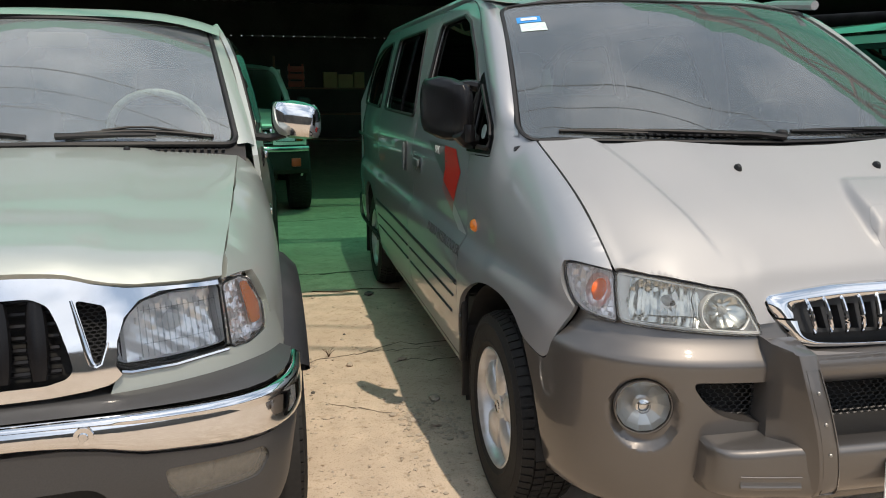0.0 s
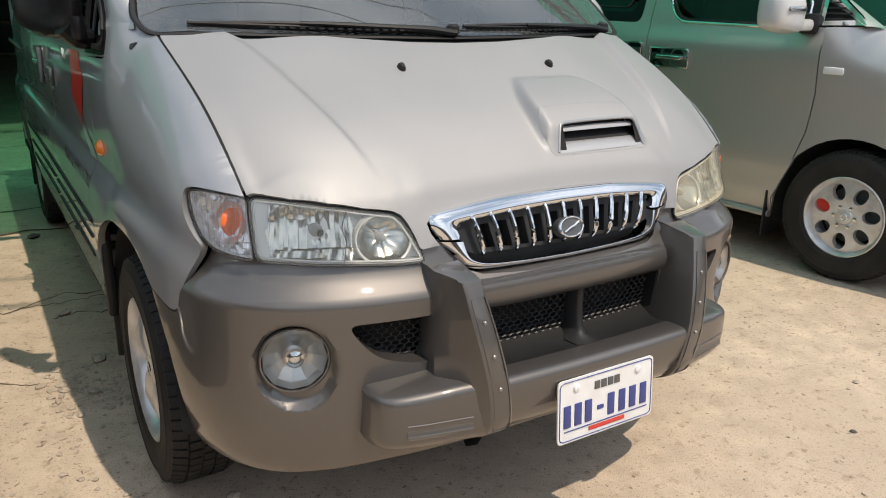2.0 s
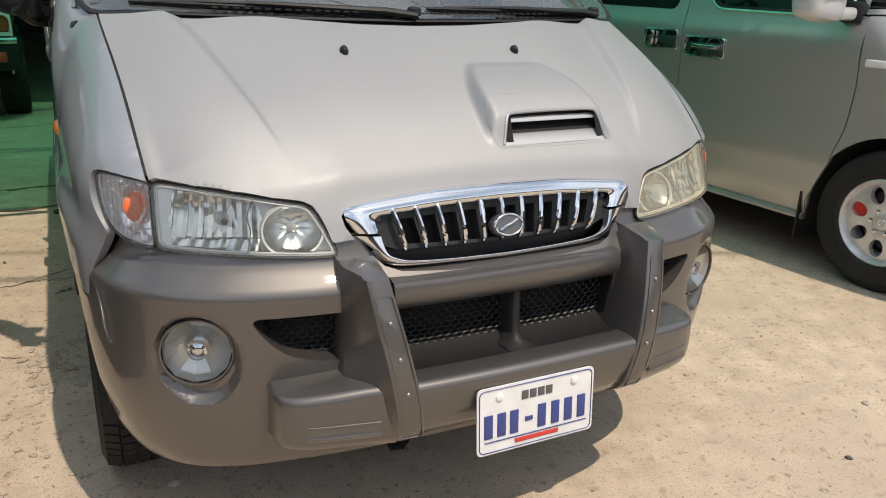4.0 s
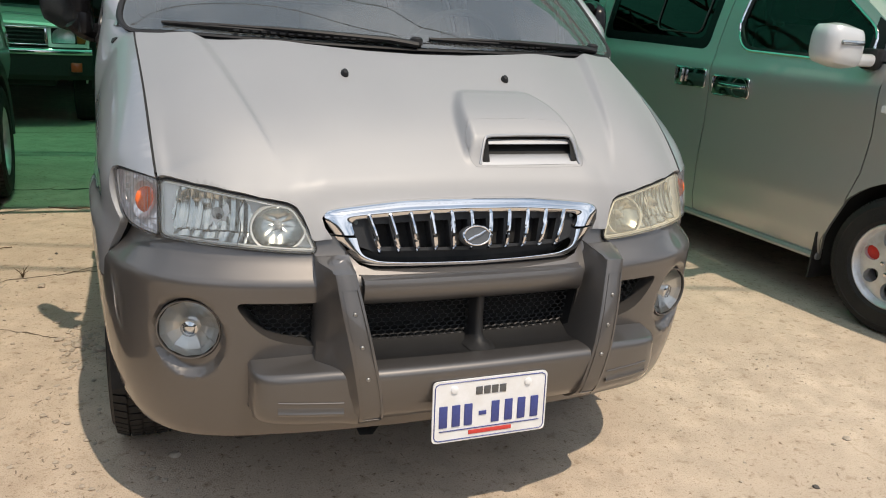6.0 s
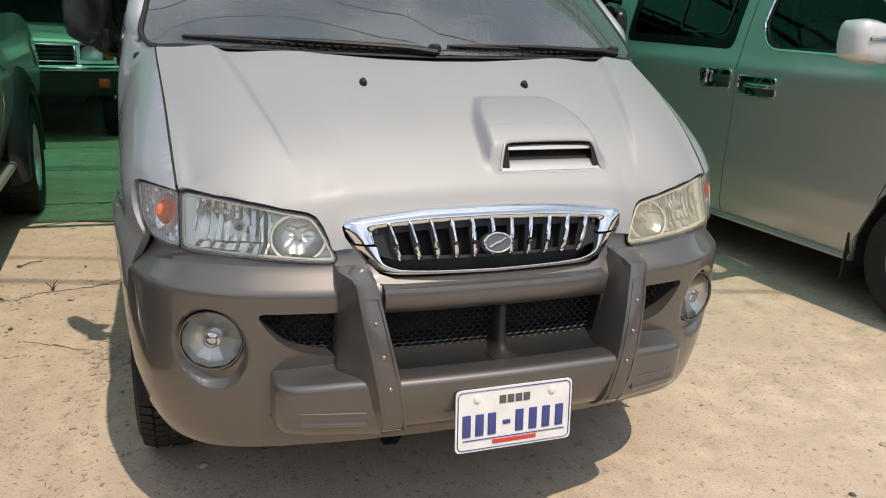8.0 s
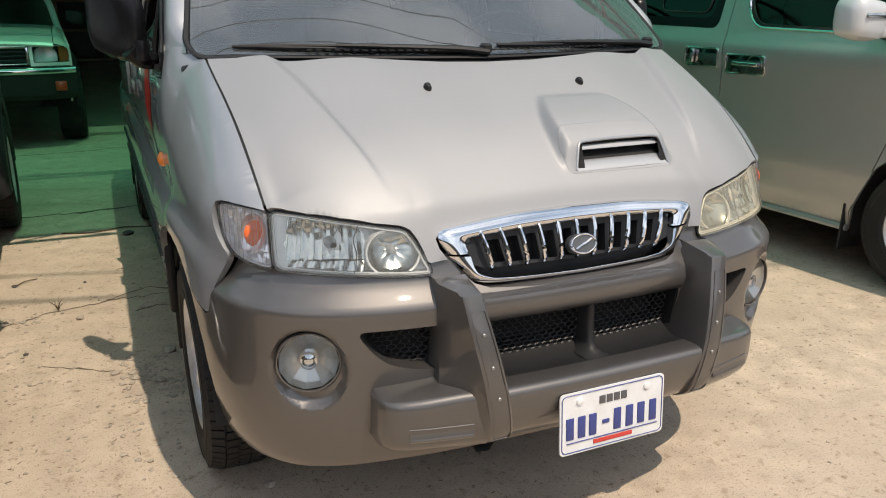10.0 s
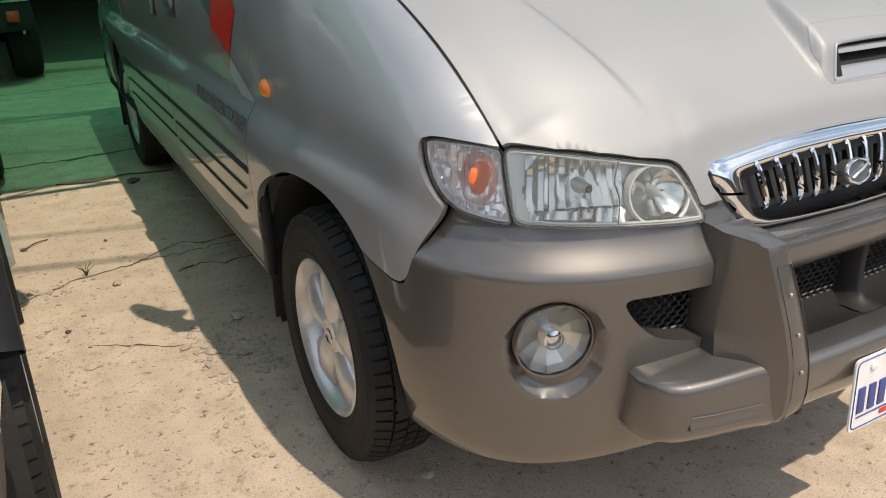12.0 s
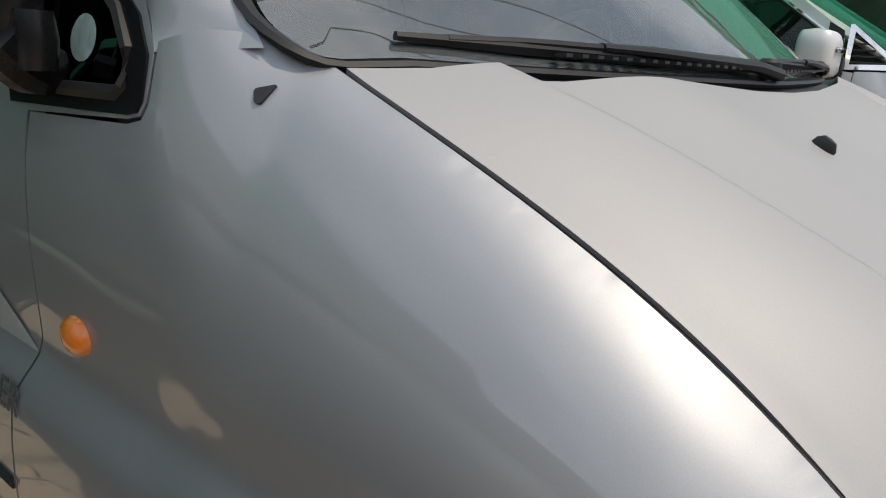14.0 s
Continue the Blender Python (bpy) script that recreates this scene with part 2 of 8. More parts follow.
def sheet(poly, f, step=0.03, out=1, holes=(), lip=0.012, lip_holes=None):
    """Trimmed panel: the surface f(u, v) inside a polygon, with its edges folded back by lip. out: 1 or -1, the side that faces out."""
    from mathutils.geometry import delaunay_2d_cdt
    rings = [_ring(poly, step)] + [_ring(h, step) for h in holes]
    edge_pts = np.array([p for r in rings for p in r])
    lo, hi = edge_pts.min(0), edge_pts.max(0)
    gx, gy = np.meshgrid(np.arange(lo[0] + step / 2, hi[0], step), np.arange(lo[1] + step / 2, hi[1], step * 0.87))
    gx = gx + (np.arange(gx.shape[0]) % 2)[:, None] * step / 2
    grid = np.stack([gx.ravel(), gy.ravel()], 1)
    grid = grid[_inside(grid, rings)] if len(grid) else grid
    if len(grid):
        near = np.array([np.min(np.sum((edge_pts - g) ** 2, 1)) for g in grid])
        grid = grid[near > (0.45 * step) ** 2]
    pts = [Vector(p) for p in edge_pts] + [Vector(p) for p in grid]
    edges, start = [], 0
    for r in rings:
        edges += [(start + i, start + (i + 1) % len(r)) for i in range(len(r))]
        start += len(r)
    v2, _, tris, *_ = delaunay_2d_cdt(pts, edges, [], 0, 1e-7)
    flat = np.array([tuple(v) for v in v2])
    tris = np.array([t for t in tris if len(t) == 3])
    tris = tris[_inside(flat[tris].mean(1), rings)]

    def normal(u, v, e=1e-3):
        a = Vector(f(u + e, v)) - Vector(f(u - e, v))
        b = Vector(f(u, v + e)) - Vector(f(u, v - e))
        c = a.cross(b)
        return (c.normalized() if c.length > 1e-12 else Vector((0, 0, 1))) * out

    verts = [tuple(f(*p)) for p in flat]
    faces = []
    for a, b, c in tris:
        flip = ((flat[b] - flat[a])[0] * (flat[c] - flat[a])[1] - (flat[b] - flat[a])[1] * (flat[c] - flat[a])[0]) * out < 0
        faces.append((int(a), int(c), int(b)) if flip else (int(a), int(b), int(c)))
    for k, r in enumerate(rings):
        depth = lip if k == 0 or lip_holes is None else lip_holes
        if not depth:
            continue
        area = sum(p[0] * q[1] - q[0] * p[1] for p, q in zip(r, r[1:] + r[:1]))
        n0 = len(verts)
        for p in r:
            v = Vector(f(*p))
            verts += [tuple(v), tuple(v - normal(*p) * depth)]
        turn = (area > 0) == (out > 0)
        turn = turn if k == 0 else not turn
        for i in range(len(r)):
            a, b = n0 + 2 * i, n0 + 2 * ((i + 1) % len(r))
            faces.append((a, a + 1, b + 1, b) if turn else (a, b, b + 1, a + 1))
    return verts, faces


def loft(rows, close=False, ends=False):
    """Skin over rows of equally many points."""
    n = len(rows[0])
    verts = [tuple(p) for r in rows for p in r]
    faces = []
    for i in range(len(rows) - 1):
        for j in range(n if close else n - 1):
            k = (j + 1) % n
            faces.append((i * n + j, i * n + k, (i + 1) * n + k, (i + 1) * n + j))
    if ends:
        faces += [tuple(range(n - 1, -1, -1)), tuple(range((len(rows) - 1) * n, len(rows) * n))]
    return verts, faces


def join(*shapes):
    verts, faces = [], []
    for v, f in shapes:
        k = len(verts)
        verts += v
        faces += [tuple(i + k for i in face) for face in f]
    return verts, faces


def moved(shape, m):
    v, f = shape
    flip = m.to_3x3().determinant() < 0
    return [tuple(m @ Vector(p)) for p in v], [tuple(reversed(x)) for x in f] if flip else f


MIRROR = Matrix.Diagonal((-1, 1, 1, 1))


def mirrored(shape):
    return moved(shape, MIRROR)


def tube(points, r, sides=8, flat=1.0, closed=False):
    """Round bar along points; r a number or one for each point; flat squeezes it along its second axis."""
    pts = [Vector(p) for p in points]
    rows, up = [], Vector((0, 0, 1))
    for i, p in enumerate(pts):
        a, b = pts[max(0, i - 1)] if not closed else pts[i - 1], pts[min(len(pts) - 1, i + 1)] if not closed else pts[(i + 1) % len(pts)]
        t = (b - a).normalized()
        if abs(t.dot(up)) > 0.98:
            up = Vector((0, 1, 0))
        s = t.cross(up).normalized()
        u = s.cross(t)
        k = r[i] if isinstance(r, (list, tuple)) else r
        rows.append([tuple(p + s * (k * math.cos(2 * math.pi * j / sides)) + u * (k * flat * math.sin(2 * math.pi * j / sides))) for j in range(sides)])
    if closed:
        rows.append(rows[0])
    return loft(rows, True, not closed)


def lathe(profile, n=32, axis="x"):
    """Turned shape: profile of (along, radius)."""
    rows = []
    for a, r in profile:
        row = []
        for j in range(n):
            c, s = math.cos(2 * math.pi * j / n) * r, math.sin(2 * math.pi * j / n) * r
            row.append((a, c, s) if axis == "x" else (c, a, s) if axis == "y" else (c, s, a))
        rows.append(row)
    return loft(rows, True)


def rbox(sx, sy, sz, r=0.01, seg=2, at=(0, 0, 0)):
    """Box with rounded edges, centred."""
    bm = bmesh.new()
    bmesh.ops.create_cube(bm, size=1)
    bmesh.ops.scale(bm, vec=(sx, sy, sz), verts=bm.verts)
    if r:
        bmesh.ops.bevel(bm, geom=list(bm.edges), offset=min(r, 0.49 * min(sx, sy, sz)), segments=seg, profile=0.5, affect="EDGES")
    out = [tuple(v.co + Vector(at)) for v in bm.verts], [tuple(v.index for v in f.verts) for f in bm.faces]
    bm.free()
    return out


def slab(poly, f, depth, step=0.03, bevel=0.0, out=1):
    """A solid plate on the surface f, raised by depth over it, with its side walls."""
    def raised(u, v):
        e = 1e-3
        n = (Vector(f(u + e, v)) - Vector(f(u - e, v))).cross(Vector(f(u, v + e)) - Vector(f(u, v - e))).normalized() * out
        return Vector(f(u, v)) + n * depth
    return sheet(poly, raised, step, out, lip=depth + 0.002)


def mesh_of(name, shape, material, smooth=True, angle=35):
    me = bpy.data.meshes.new(name)
    me.from_pydata(shape[0], [], shape[1])
    me.materials.append(material)
    if smooth:
        me.shade_smooth()
        me.set_sharp_from_angle(angle=radians(angle))
    return me


def part(name, shape, material, parent, label="", smooth=True, angle=35):
    """One mesh object under a thing or a part."""
    ob = new(name, mesh_of(name, shape, material, smooth, angle))
    ob.parent = parent
    return tagged(ob, label)


def thing(name, label, category, m=None, group="", kind=""):
    """An empty at the base of a thing, that carries its parts."""
    ob = new(name)
    ob.empty_display_size = 0.2
    if m is not None:
        ob.matrix_world = m
    return tagged(ob, label, category, group, kind)


def solid(name, shape, material, label, category, m=None, group="", kind="", angle=35):
    """A thing of one mesh."""
    ob = new(name, mesh_of(name, shape, material, True, angle))
    if m is not None:
        ob.matrix_world = m
    return tagged(ob, label, category, group, kind)


def lettering(name, text, size, material, parent, m, depth=0.0006, shear=0.0):
    """Raised or printed letters of the built-in font as a mesh."""
    cu = bpy.data.curves.new(name, "FONT")
    cu.body, cu.size, cu.extrude, cu.shear = text, size, depth, shear
    cu.align_x = "CENTER"
    ob = bpy.data.objects.new(name, cu)
    scene.collection.objects.link(ob)
    dg = bpy.context.evaluated_depsgraph_get()
    me = bpy.data.meshes.new_from_object(ob.evaluated_get(dg))
    bpy.data.objects.remove(ob)
    me.materials.clear()
    me.materials.append(material)
    out = new(name, me)
    out.parent = parent
    out.matrix_local = m
    return out


# ==== wheels ====
def tyre_shape(r, width, rim_r, lugs=64, lug_depth=0.005):
    """Tyre round the x axis, outer side at -x, with tread blocks."""
    h = width / 2
    prof = [(-h * 0.80, rim_r - 0.012), (-h * 0.93, rim_r + 0.008), (-h * 0.975, rim_r + 0.020), (-h * 0.995, rim_r + 0.022), (-h * 0.995, rim_r + 0.027), (-h * 0.98, rim_r + 0.029), (-h, (rim_r + r) / 2 - 0.005), (-h * 0.99, r - 0.052), (-h * 1.008, r - 0.050), (-h * 1.006, r - 0.043), (-h * 0.98, r - 0.041), (-h * 0.90, r - 0.020), (-h * 0.74, r - 0.007), (-h * 0.4, r - 0.002), (0, r),
            (h * 0.4, r - 0.002), (h * 0.74, r - 0.007), (h * 0.90, r - 0.020), (h, (rim_r + r) / 2), (h * 0.8, rim_r - 0.012)]
    shapes = [lathe([(a, q - (lug_depth if q > r - 0.015 else 0)) for a, q in prof], 64)]
    for row, (x0, x1) in enumerate(((-0.90, -0.56), (-0.50, -0.19), (-0.13, 0.13), (0.19, 0.50), (0.56, 0.90))):
        for k in range(lugs):
            a0, a1 = 2 * math.pi * (k + 0.08 + 0.3 * (row % 2)) / lugs, 2 * math.pi * (k + 0.86 + 0.3 * (row % 2)) / lugs
            pts = []
            for a in (a0, (a0 + a1) / 2, a1):
                for x in (x0, x1):
                    drop = 0.014 * max(0, abs(x) - 0.55) / 0.35
                    for q in (r - 0.016 - drop, r - drop):
                        pts.append((h * x, q * math.cos(a), q * math.sin(a)))
            shapes.append((pts, [(1, 3, 7, 5), (5, 7, 11, 9), (0, 1, 5, 4), (4, 5, 9, 8), (2, 6, 7, 3), (6, 10, 11, 7), (0, 2, 3, 1), (8, 9, 11, 10)]))
    return join(*shapes)


def rim_shape(r, width, cap_r, face):
    """Rim barrel and hub of a cast wheel round the x axis, outer side at -x."""
    h = width / 2
    barrel = lathe([(h * 0.8, r), (h * 0.7, r - 0.02), (-h * 0.3, r - 0.035), (-h * 0.72, r - 0.018), (-h * 0.86, r - 0.012), (-h * 0.93, r - 0.002), (-h * 0.90, r + 0.004), (-h * 0.8, r - 0.002)], 48)
    hub = lathe([(0.0, cap_r * 1.2), (face + 0.04, cap_r * 1.5), (face + 0.002, cap_r * 1.45), (face - 0.004, cap_r * 1.1), (face - 0.003, cap_r)], 32)
    web = lathe([(h * 0.35, r - 0.03), (h * 0.30, cap_r), (0.0, cap_r * 1.2)], 32)
    return join(barrel, hub, web)


def spoke_shape(r, a, cap_r, face, spoke_w, taper, waist, crown=0.004):
    """One broad cast spoke from the hub out to the rim, at the angle a."""
    rows = []
    for t in (0.0, 0.15, 0.3, 0.45, 0.6, 0.75, 0.88, 1.0):
        q = cap_r * 0.8 + (r - 0.020 - cap_r * 0.8) * t
        w = r * spoke_w * (1 - (1 - taper) * t) * (1 - (1 - waist) * math.sin(math.pi * t) * 0.5)
        x = face - 0.010 * math.sin(math.pi * t) + 0.004 * t
        sec = [(x + 0.040, -w * 0.5), (x + 0.012, -w * 0.5), (x + 0.003, -w * 0.44), (x - crown * 0.5, -w * 0.22), (x - crown, 0), (x - crown * 0.5, w * 0.22), (x + 0.003, w * 0.44), (x + 0.012, w * 0.5), (x + 0.040, w * 0.5)]
        rows.append([(sx, q * math.cos(a) - s * math.sin(a), q * math.sin(a) + s * math.cos(a)) for sx, s in sec])
    return loft(rows)


def wheel(parent, x, y, z, r, width, rim_r, spokes, side, label, nuts=0, caliper=False, **kw):
    """A wheel part with its tyre, cap, brake disc; side -1: outer face to -x."""
    turn = Matrix.Rotation(radians(180 if side > 0 else 0), 4, "Z")
    base = Matrix.Translation((x, y, z)) @ turn
    cap_r, face = kw.get("cap_r", 0.055), -width / 2 * 0.80 + kw.get("dish", 0.02)
    rim = part("wheel", rim_shape(rim_r, width, cap_r, face), ALLOY, parent, label)
    for k in range(spokes):
        part("spoke", spoke_shape(rim_r, 2 * math.pi * (k + 0.25) / spokes, cap_r, face, kw.get("spoke_w", 0.34), kw.get("taper", 0.75), kw.get("waist", 0.6), kw.get("crown", 0.004)), ALLOY, rim, angle=40)
    if spokes == 0:
        ovals = []
        for k in range(7):
            b = 2 * math.pi * (k + 0.3) / 7
            c, d = math.cos(b), math.sin(b)
            ovals.append([(c * (rim_r * 0.635 + rim_r * 0.215 * math.cos(a)) - d * rim_r * 0.165 * math.sin(a), d * (rim_r * 0.635 + rim_r * 0.215 * math.cos(a)) + c * rim_r * 0.165 * math.sin(a)) for a in np.linspace(0, 2 * math.pi, 16, endpoint=False)])
        disc = [(rim_r * 0.94 * math.cos(a), rim_r * 0.94 * math.sin(a)) for a in np.linspace(0, 2 * math.pi, 48, endpoint=False)]
        part("wheel_face", sheet(disc, lambda u, v: (face + 0.012 * (math.hypot(u, v) / rim_r - 0.45) ** 2 * 4 - 0.004, u, v), 0.012, -1, holes=ovals, lip=0.012, lip_holes=0.03), ALLOY, rim, angle=40)
    rim.matrix_local = base
    part("tyre", tyre_shape(r, width, rim_r), RUBBER, rim, "black tyre with dusty tread", angle=30)
    part("hub_cap", lathe([(face - 0.003, cap_r), (face - 0.010, cap_r * 0.86), (face - 0.012, cap_r * 0.5), (face - 0.012, 0.001)], 24), ALLOY, rim)
    part("cap_badge", lathe([(face - 0.0125, cap_r * 0.45), (face - 0.0145, cap_r * 0.38), (face - 0.0125, cap_r * 0.30)], 20), CHROME, rim)
    part("brake_disc", lathe([(0.0, 0.03), (-0.002, 0.10), (-0.002, rim_r * 0.72), (0.012, rim_r * 0.72)], 32), STEEL, rim)
    part("wheel_well_disc", lathe([(0.03, 0.01), (0.03, rim_r - 0.01)], 24), DARK, rim)
    for k in range(nuts):
        a = 2 * math.pi * k / nuts
        q = cap_r * 1.35
        part("wheel_nut", moved(lathe([(face + 0.01, 0.011), (face - 0.012, 0.011), (face - 0.014, 0.006), (face - 0.014, 0.001)], 6), Matrix.Translation((0, q * math.cos(a), q * math.sin(a)))), CHROME, rim)
    if caliper:
        part("brake_caliper", moved(rbox(0.05, 0.10, 0.14, 0.015), Matrix.Translation((-0.03, -rim_r * 0.62 * side, 0.03))), CALIPER, rim, "bright red brake caliper")
    return rim


def mirror_shell(w=0.108, d=0.052, h=0.112):
    """Rounded mirror housing, bulged to the front (-y), flat behind."""
    rows = []
    for t in np.linspace(-1, 1, 13):
        k = (1 - abs(t) ** 3.2) ** (1 / 3.2)
        row = []
        for a in np.linspace(0, 2 * math.pi, 32, endpoint=False):
            c, s = math.cos(a), math.sin(a)
            x = w * math.copysign(abs(c) ** 0.55, c) * (0.30 + 0.70 * k)
            y = (d if s < 0 else d * 0.95) * math.copysign(abs(s) ** (0.8 if s < 0 else 0.35), s) * (0.25 + 0.75 * k)
            row.append((x, y, h * t - 0.012 * x / w))
        rows.append(row)
    return loft(rows, True, True)


# ==== the silver van ====
VAN = thing("van", "silver minivan with bronze-grey bumper, nudge guard and red door decal", "van", pose(0.005, 0.010, 0, 0, 0, 1.0))

hood_c = spl([0.11, 0.135, 0.150, 0.165, 0.185, 0.215, 0.30, 0.40, 0.51, 0.62, 0.75, 0.95], [0.845, 0.872, 0.893, 0.918, 0.958, 0.995, 1.070, 1.132, 1.190, 1.245, 1.300, 1.37])
hood_s = spl([0, 0.30, 0.445, 0.52, 0.60, 0.67, 0.737, 0.78, 0.86], [0, -0.006, -0.013, -0.008, 0.006, 0.038, 0.083, 0.115, 0.18])
hood_d = spl([0, 0.445, 0.70, 0.80, 0.9], [0, 0.002, 0.003, 0.006, 0.02])


def smooth(t):
    t = min(1.0, max(0.0, t))
    return t * t * (3 - 2 * t)


z_edge = lambda y: 0.5626 + y * (2.1161 + y * (-2.9398 + y * (2.2371 - 0.6303 * y)))
x_edge = spl([0.2, 0.267, 0.53, 0.79, 0.95, 1.3], [0.731, 0.738, 0.757, 0.774, 0.780, 0.785])


crease = spl([0.15, 0.2, 0.4, 0.6, 0.8], [0.440, 0.460, 0.532, 0.594, 0.650])
nose_y = spl([0.30, 0.402, 0.50, 0.62], [0.114, 0.122, 0.134, 0.160])
lamp_dz = spl([0.41, 0.434, 0.456, 0.513, 0.587, 0.657, 0.707, 0.735, 0.9], [0, -0.007, -0.013, -0.020, -0.023, -0.019, -0.014, -0.004, -0.004])
lamp_y = spl([0.41, 0.434, 0.456, 0.513, 0.587, 0.657, 0.707, 0.8], [0.133, 0.157, 0.164, 0.176, 0.198, 0.229, 0.261, 0.33])
scoop_h = spl([0.20, 0.26, 0.30, 0.35, 0.405, 0.432, 0.446, 0.458, 0.47], [0.044, 0.044, 0.040, 0.031, 0.019, 0.012, 0.005, 0, 0])
scoop_l = spl([0.20, 0.27, 0.37, 0.43], [0.015, 0.010, 0.022, 0.045])
scoop_r = spl([0.20, 0.25, 0.30, 0.35, 0.41, 0.46], [0.374, 0.368, 0.358, 0.344, 0.318, 0.285])


def hood_form(x, y):
    """Pressed height of the hood before its ridges and scoop."""
    a = abs(x)
    z = hood_c(y - hood_s(a)) - hood_d(a)
    xe = x_edge(y)
    if a > 0.3:
        ye = max(y, 0.267)
        z += (z_edge(ye) + 0.001 - (hood_c(ye - hood_s(xe)) - hood_d(xe))) * smooth((a - 0.3) / (xe - 0.3))
    # nose beside the grille falls in line with the lamps
    if 0.30 < a < 0.46:
        front = 0.837 + (y - nose_y(a)) / 0.40
        k = smooth((a - 0.30) / 0.04) * (1 - smooth((a - 0.405) / 0.045))
        d = z - front
        low = front if d > 0.02 else (z if d < -0.02 else z - (d + 0.02) ** 2 / 0.08)
        z += (low - z) * k
    # edge over the lamps drawn down to them
    if a > 0.41:
        z += lamp_dz(a) * (1 - smooth((y - lamp_y(a)) / 0.17))
    return z


def blurred(field, sigma, step):
    """Field smoothed by a bell of that width, its border carried on in line."""
    n = int(3 * sigma / step)
    k = np.exp(-0.5 * (np.arange(-n, n + 1) * step / sigma) ** 2)
    k /= k.sum()
    for axis in (0, 1):
        f = np.moveaxis(field, axis, -1)
        f = np.pad(f, ((0, 0), (n, n)), mode="reflect", reflect_type="odd")
        f = np.stack([np.convolve(r, k, "valid") for r in f])
        field = np.moveaxis(f, -1, axis)
    return field


# the sheet metal flows evenly: the form is smoothed away from its edges
HG = 0.01
HX, HY = np.arange(-0.90, 0.9001, HG), np.arange(0.02, 1.0001, HG)
HOOD_FORM = np.array([[hood_form(x, y) for y in HY] for x in HX])
HOOD_SOFT = blurred(HOOD_FORM, 0.042, HG)


def hood_soft(x, y):
    """Smoothed hood form, read off between the grid's knots."""
    u, v = min(max((x - HX[0]) / HG, 1.001), len(HX) - 2.001), min(max((y - HY[0]) / HG, 1.001), len(HY) - 2.001)
    i, j = int(u), int(v)
    a, b = u - i, v - j
    w = lambda t: np.array([-0.5 * t + t * t - 0.5 * t**3, 1 - 2.5 * t * t + 1.5 * t**3, 0.5 * t + 2 * t * t - 1.5 * t**3, -0.5 * t * t + 0.5 * t**3])
    return float(w(a) @ HOOD_SOFT[i - 1:i + 3, j - 1:j + 3] @ w(b))


def hood(x, y):
    a = abs(x)
    z = hood_form(x, y)
    lead = float(np.interp(a, (0, 0.36, 0.41, 0.513, 0.587, 0.657, 0.735, 0.78), (0.20, 0.17, 0.145, 0.178, 0.200, 0.231, 0.275, 0.30)))
    k = smooth((y - lead + 0.005) / 0.085) * smooth((x_edge(y) - a + 0.004) / 0.05)
    if k > 0:
        z += (hood_soft(x, y) - z) * k
    # ridge line: a strip that faces the middle, broad at the rear and running out to the front
    c = crease(y)
    wide, deep = 0.010 + 0.024 * smooth((y - 0.24) / 0.36), (0.0075 + 0.0105 * smooth((y - 0.24) / 0.32)) * smooth((y - 0.19) / 0.12)
    if a < c - wide:
        z -= deep * smooth((a - c + wide + 0.22) / 0.22)
    elif a < c:
        z -= deep * (c - a) / wide
    # raised pad that carries the scoop
    if 0.0 < x < 0.40 and 0.20 < y < 0.47:
        rise = scoop_h(y) * smooth((y - 0.212) / 0.036)
        z += rise * smooth((x - scoop_l(y)) / 0.036) * smooth((scoop_r(y) - x) / 0.028)
    return x, y, z


x_side = spl([0.15, 0.2, 0.27, 0.34, 0.40, 0.5, 0.65, 0.85, 1.1, 1.3, 2.5, 4.3, 4.7, 4.95], [0.70, 0.745, 0.790, 0.832, 0.862, 0.882, 0.895, 0.903, 0.908, 0.907, 0.907, 0.90, 0.885, 0.84])
z_bend = spl([0.2, 0.3, 0.4, 0.6, 0.8, 1.2, 1.5], [0.86, 0.885, 0.90, 0.89, 0.905, 0.95, 0.95])
side_z = spl([0.25, 0.30, 0.45, 0.60, 0.68, 0.735, 0.775, 0.80, 0.818, 0.83, 0.85, 0.868, 0.878, 0.89, 0.915, 0.95, 1.05, 1.15, 1.25, 1.5, 1.72, 1.80, 1.88], [0.842, 0.867, 0.901, 0.914, 0.919, 0.920, 0.9185, 0.9165, 0.9135, 0.9085, 0.8990, 0.8905, 0.8875, 0.8868, 0.8875, 0.8895, 0.8930, 0.887, 0.868, 0.812, 0.752, 0.722, 0.665])


def side(y, z):
    """Left flank of the van (y along, z up)."""
    return -(side_z(z) * x_side(y) / 0.907), y, z


def fender(y, z):
    """Wing: rounds over into the hood, and runs into the flank at its rear."""
    w = smooth((y - 0.80) / 0.15)
    p = wing(y, z)
    return p[0] + (side(y, z)[0] - p[0]) * w, y, z


shoulder_top = spl([0.30, 0.38, 0.48, 0.62, 0.81, 1.10, 1.3], [0.818, 0.852, 0.874, 0.883, 0.886, 0.884, 0.880])
shoulder_low = spl([0.30, 0.436, 0.53, 0.65, 0.81, 1.10, 1.3], [0.735, 0.785, 0.806, 0.815, 0.819, 0.820, 0.818])
shoulder_out = spl([0.30, 0.38, 0.50, 0.65, 0.80, 1.3], [0.003, 0.009, 0.016, 0.020, 0.022, 0.022])


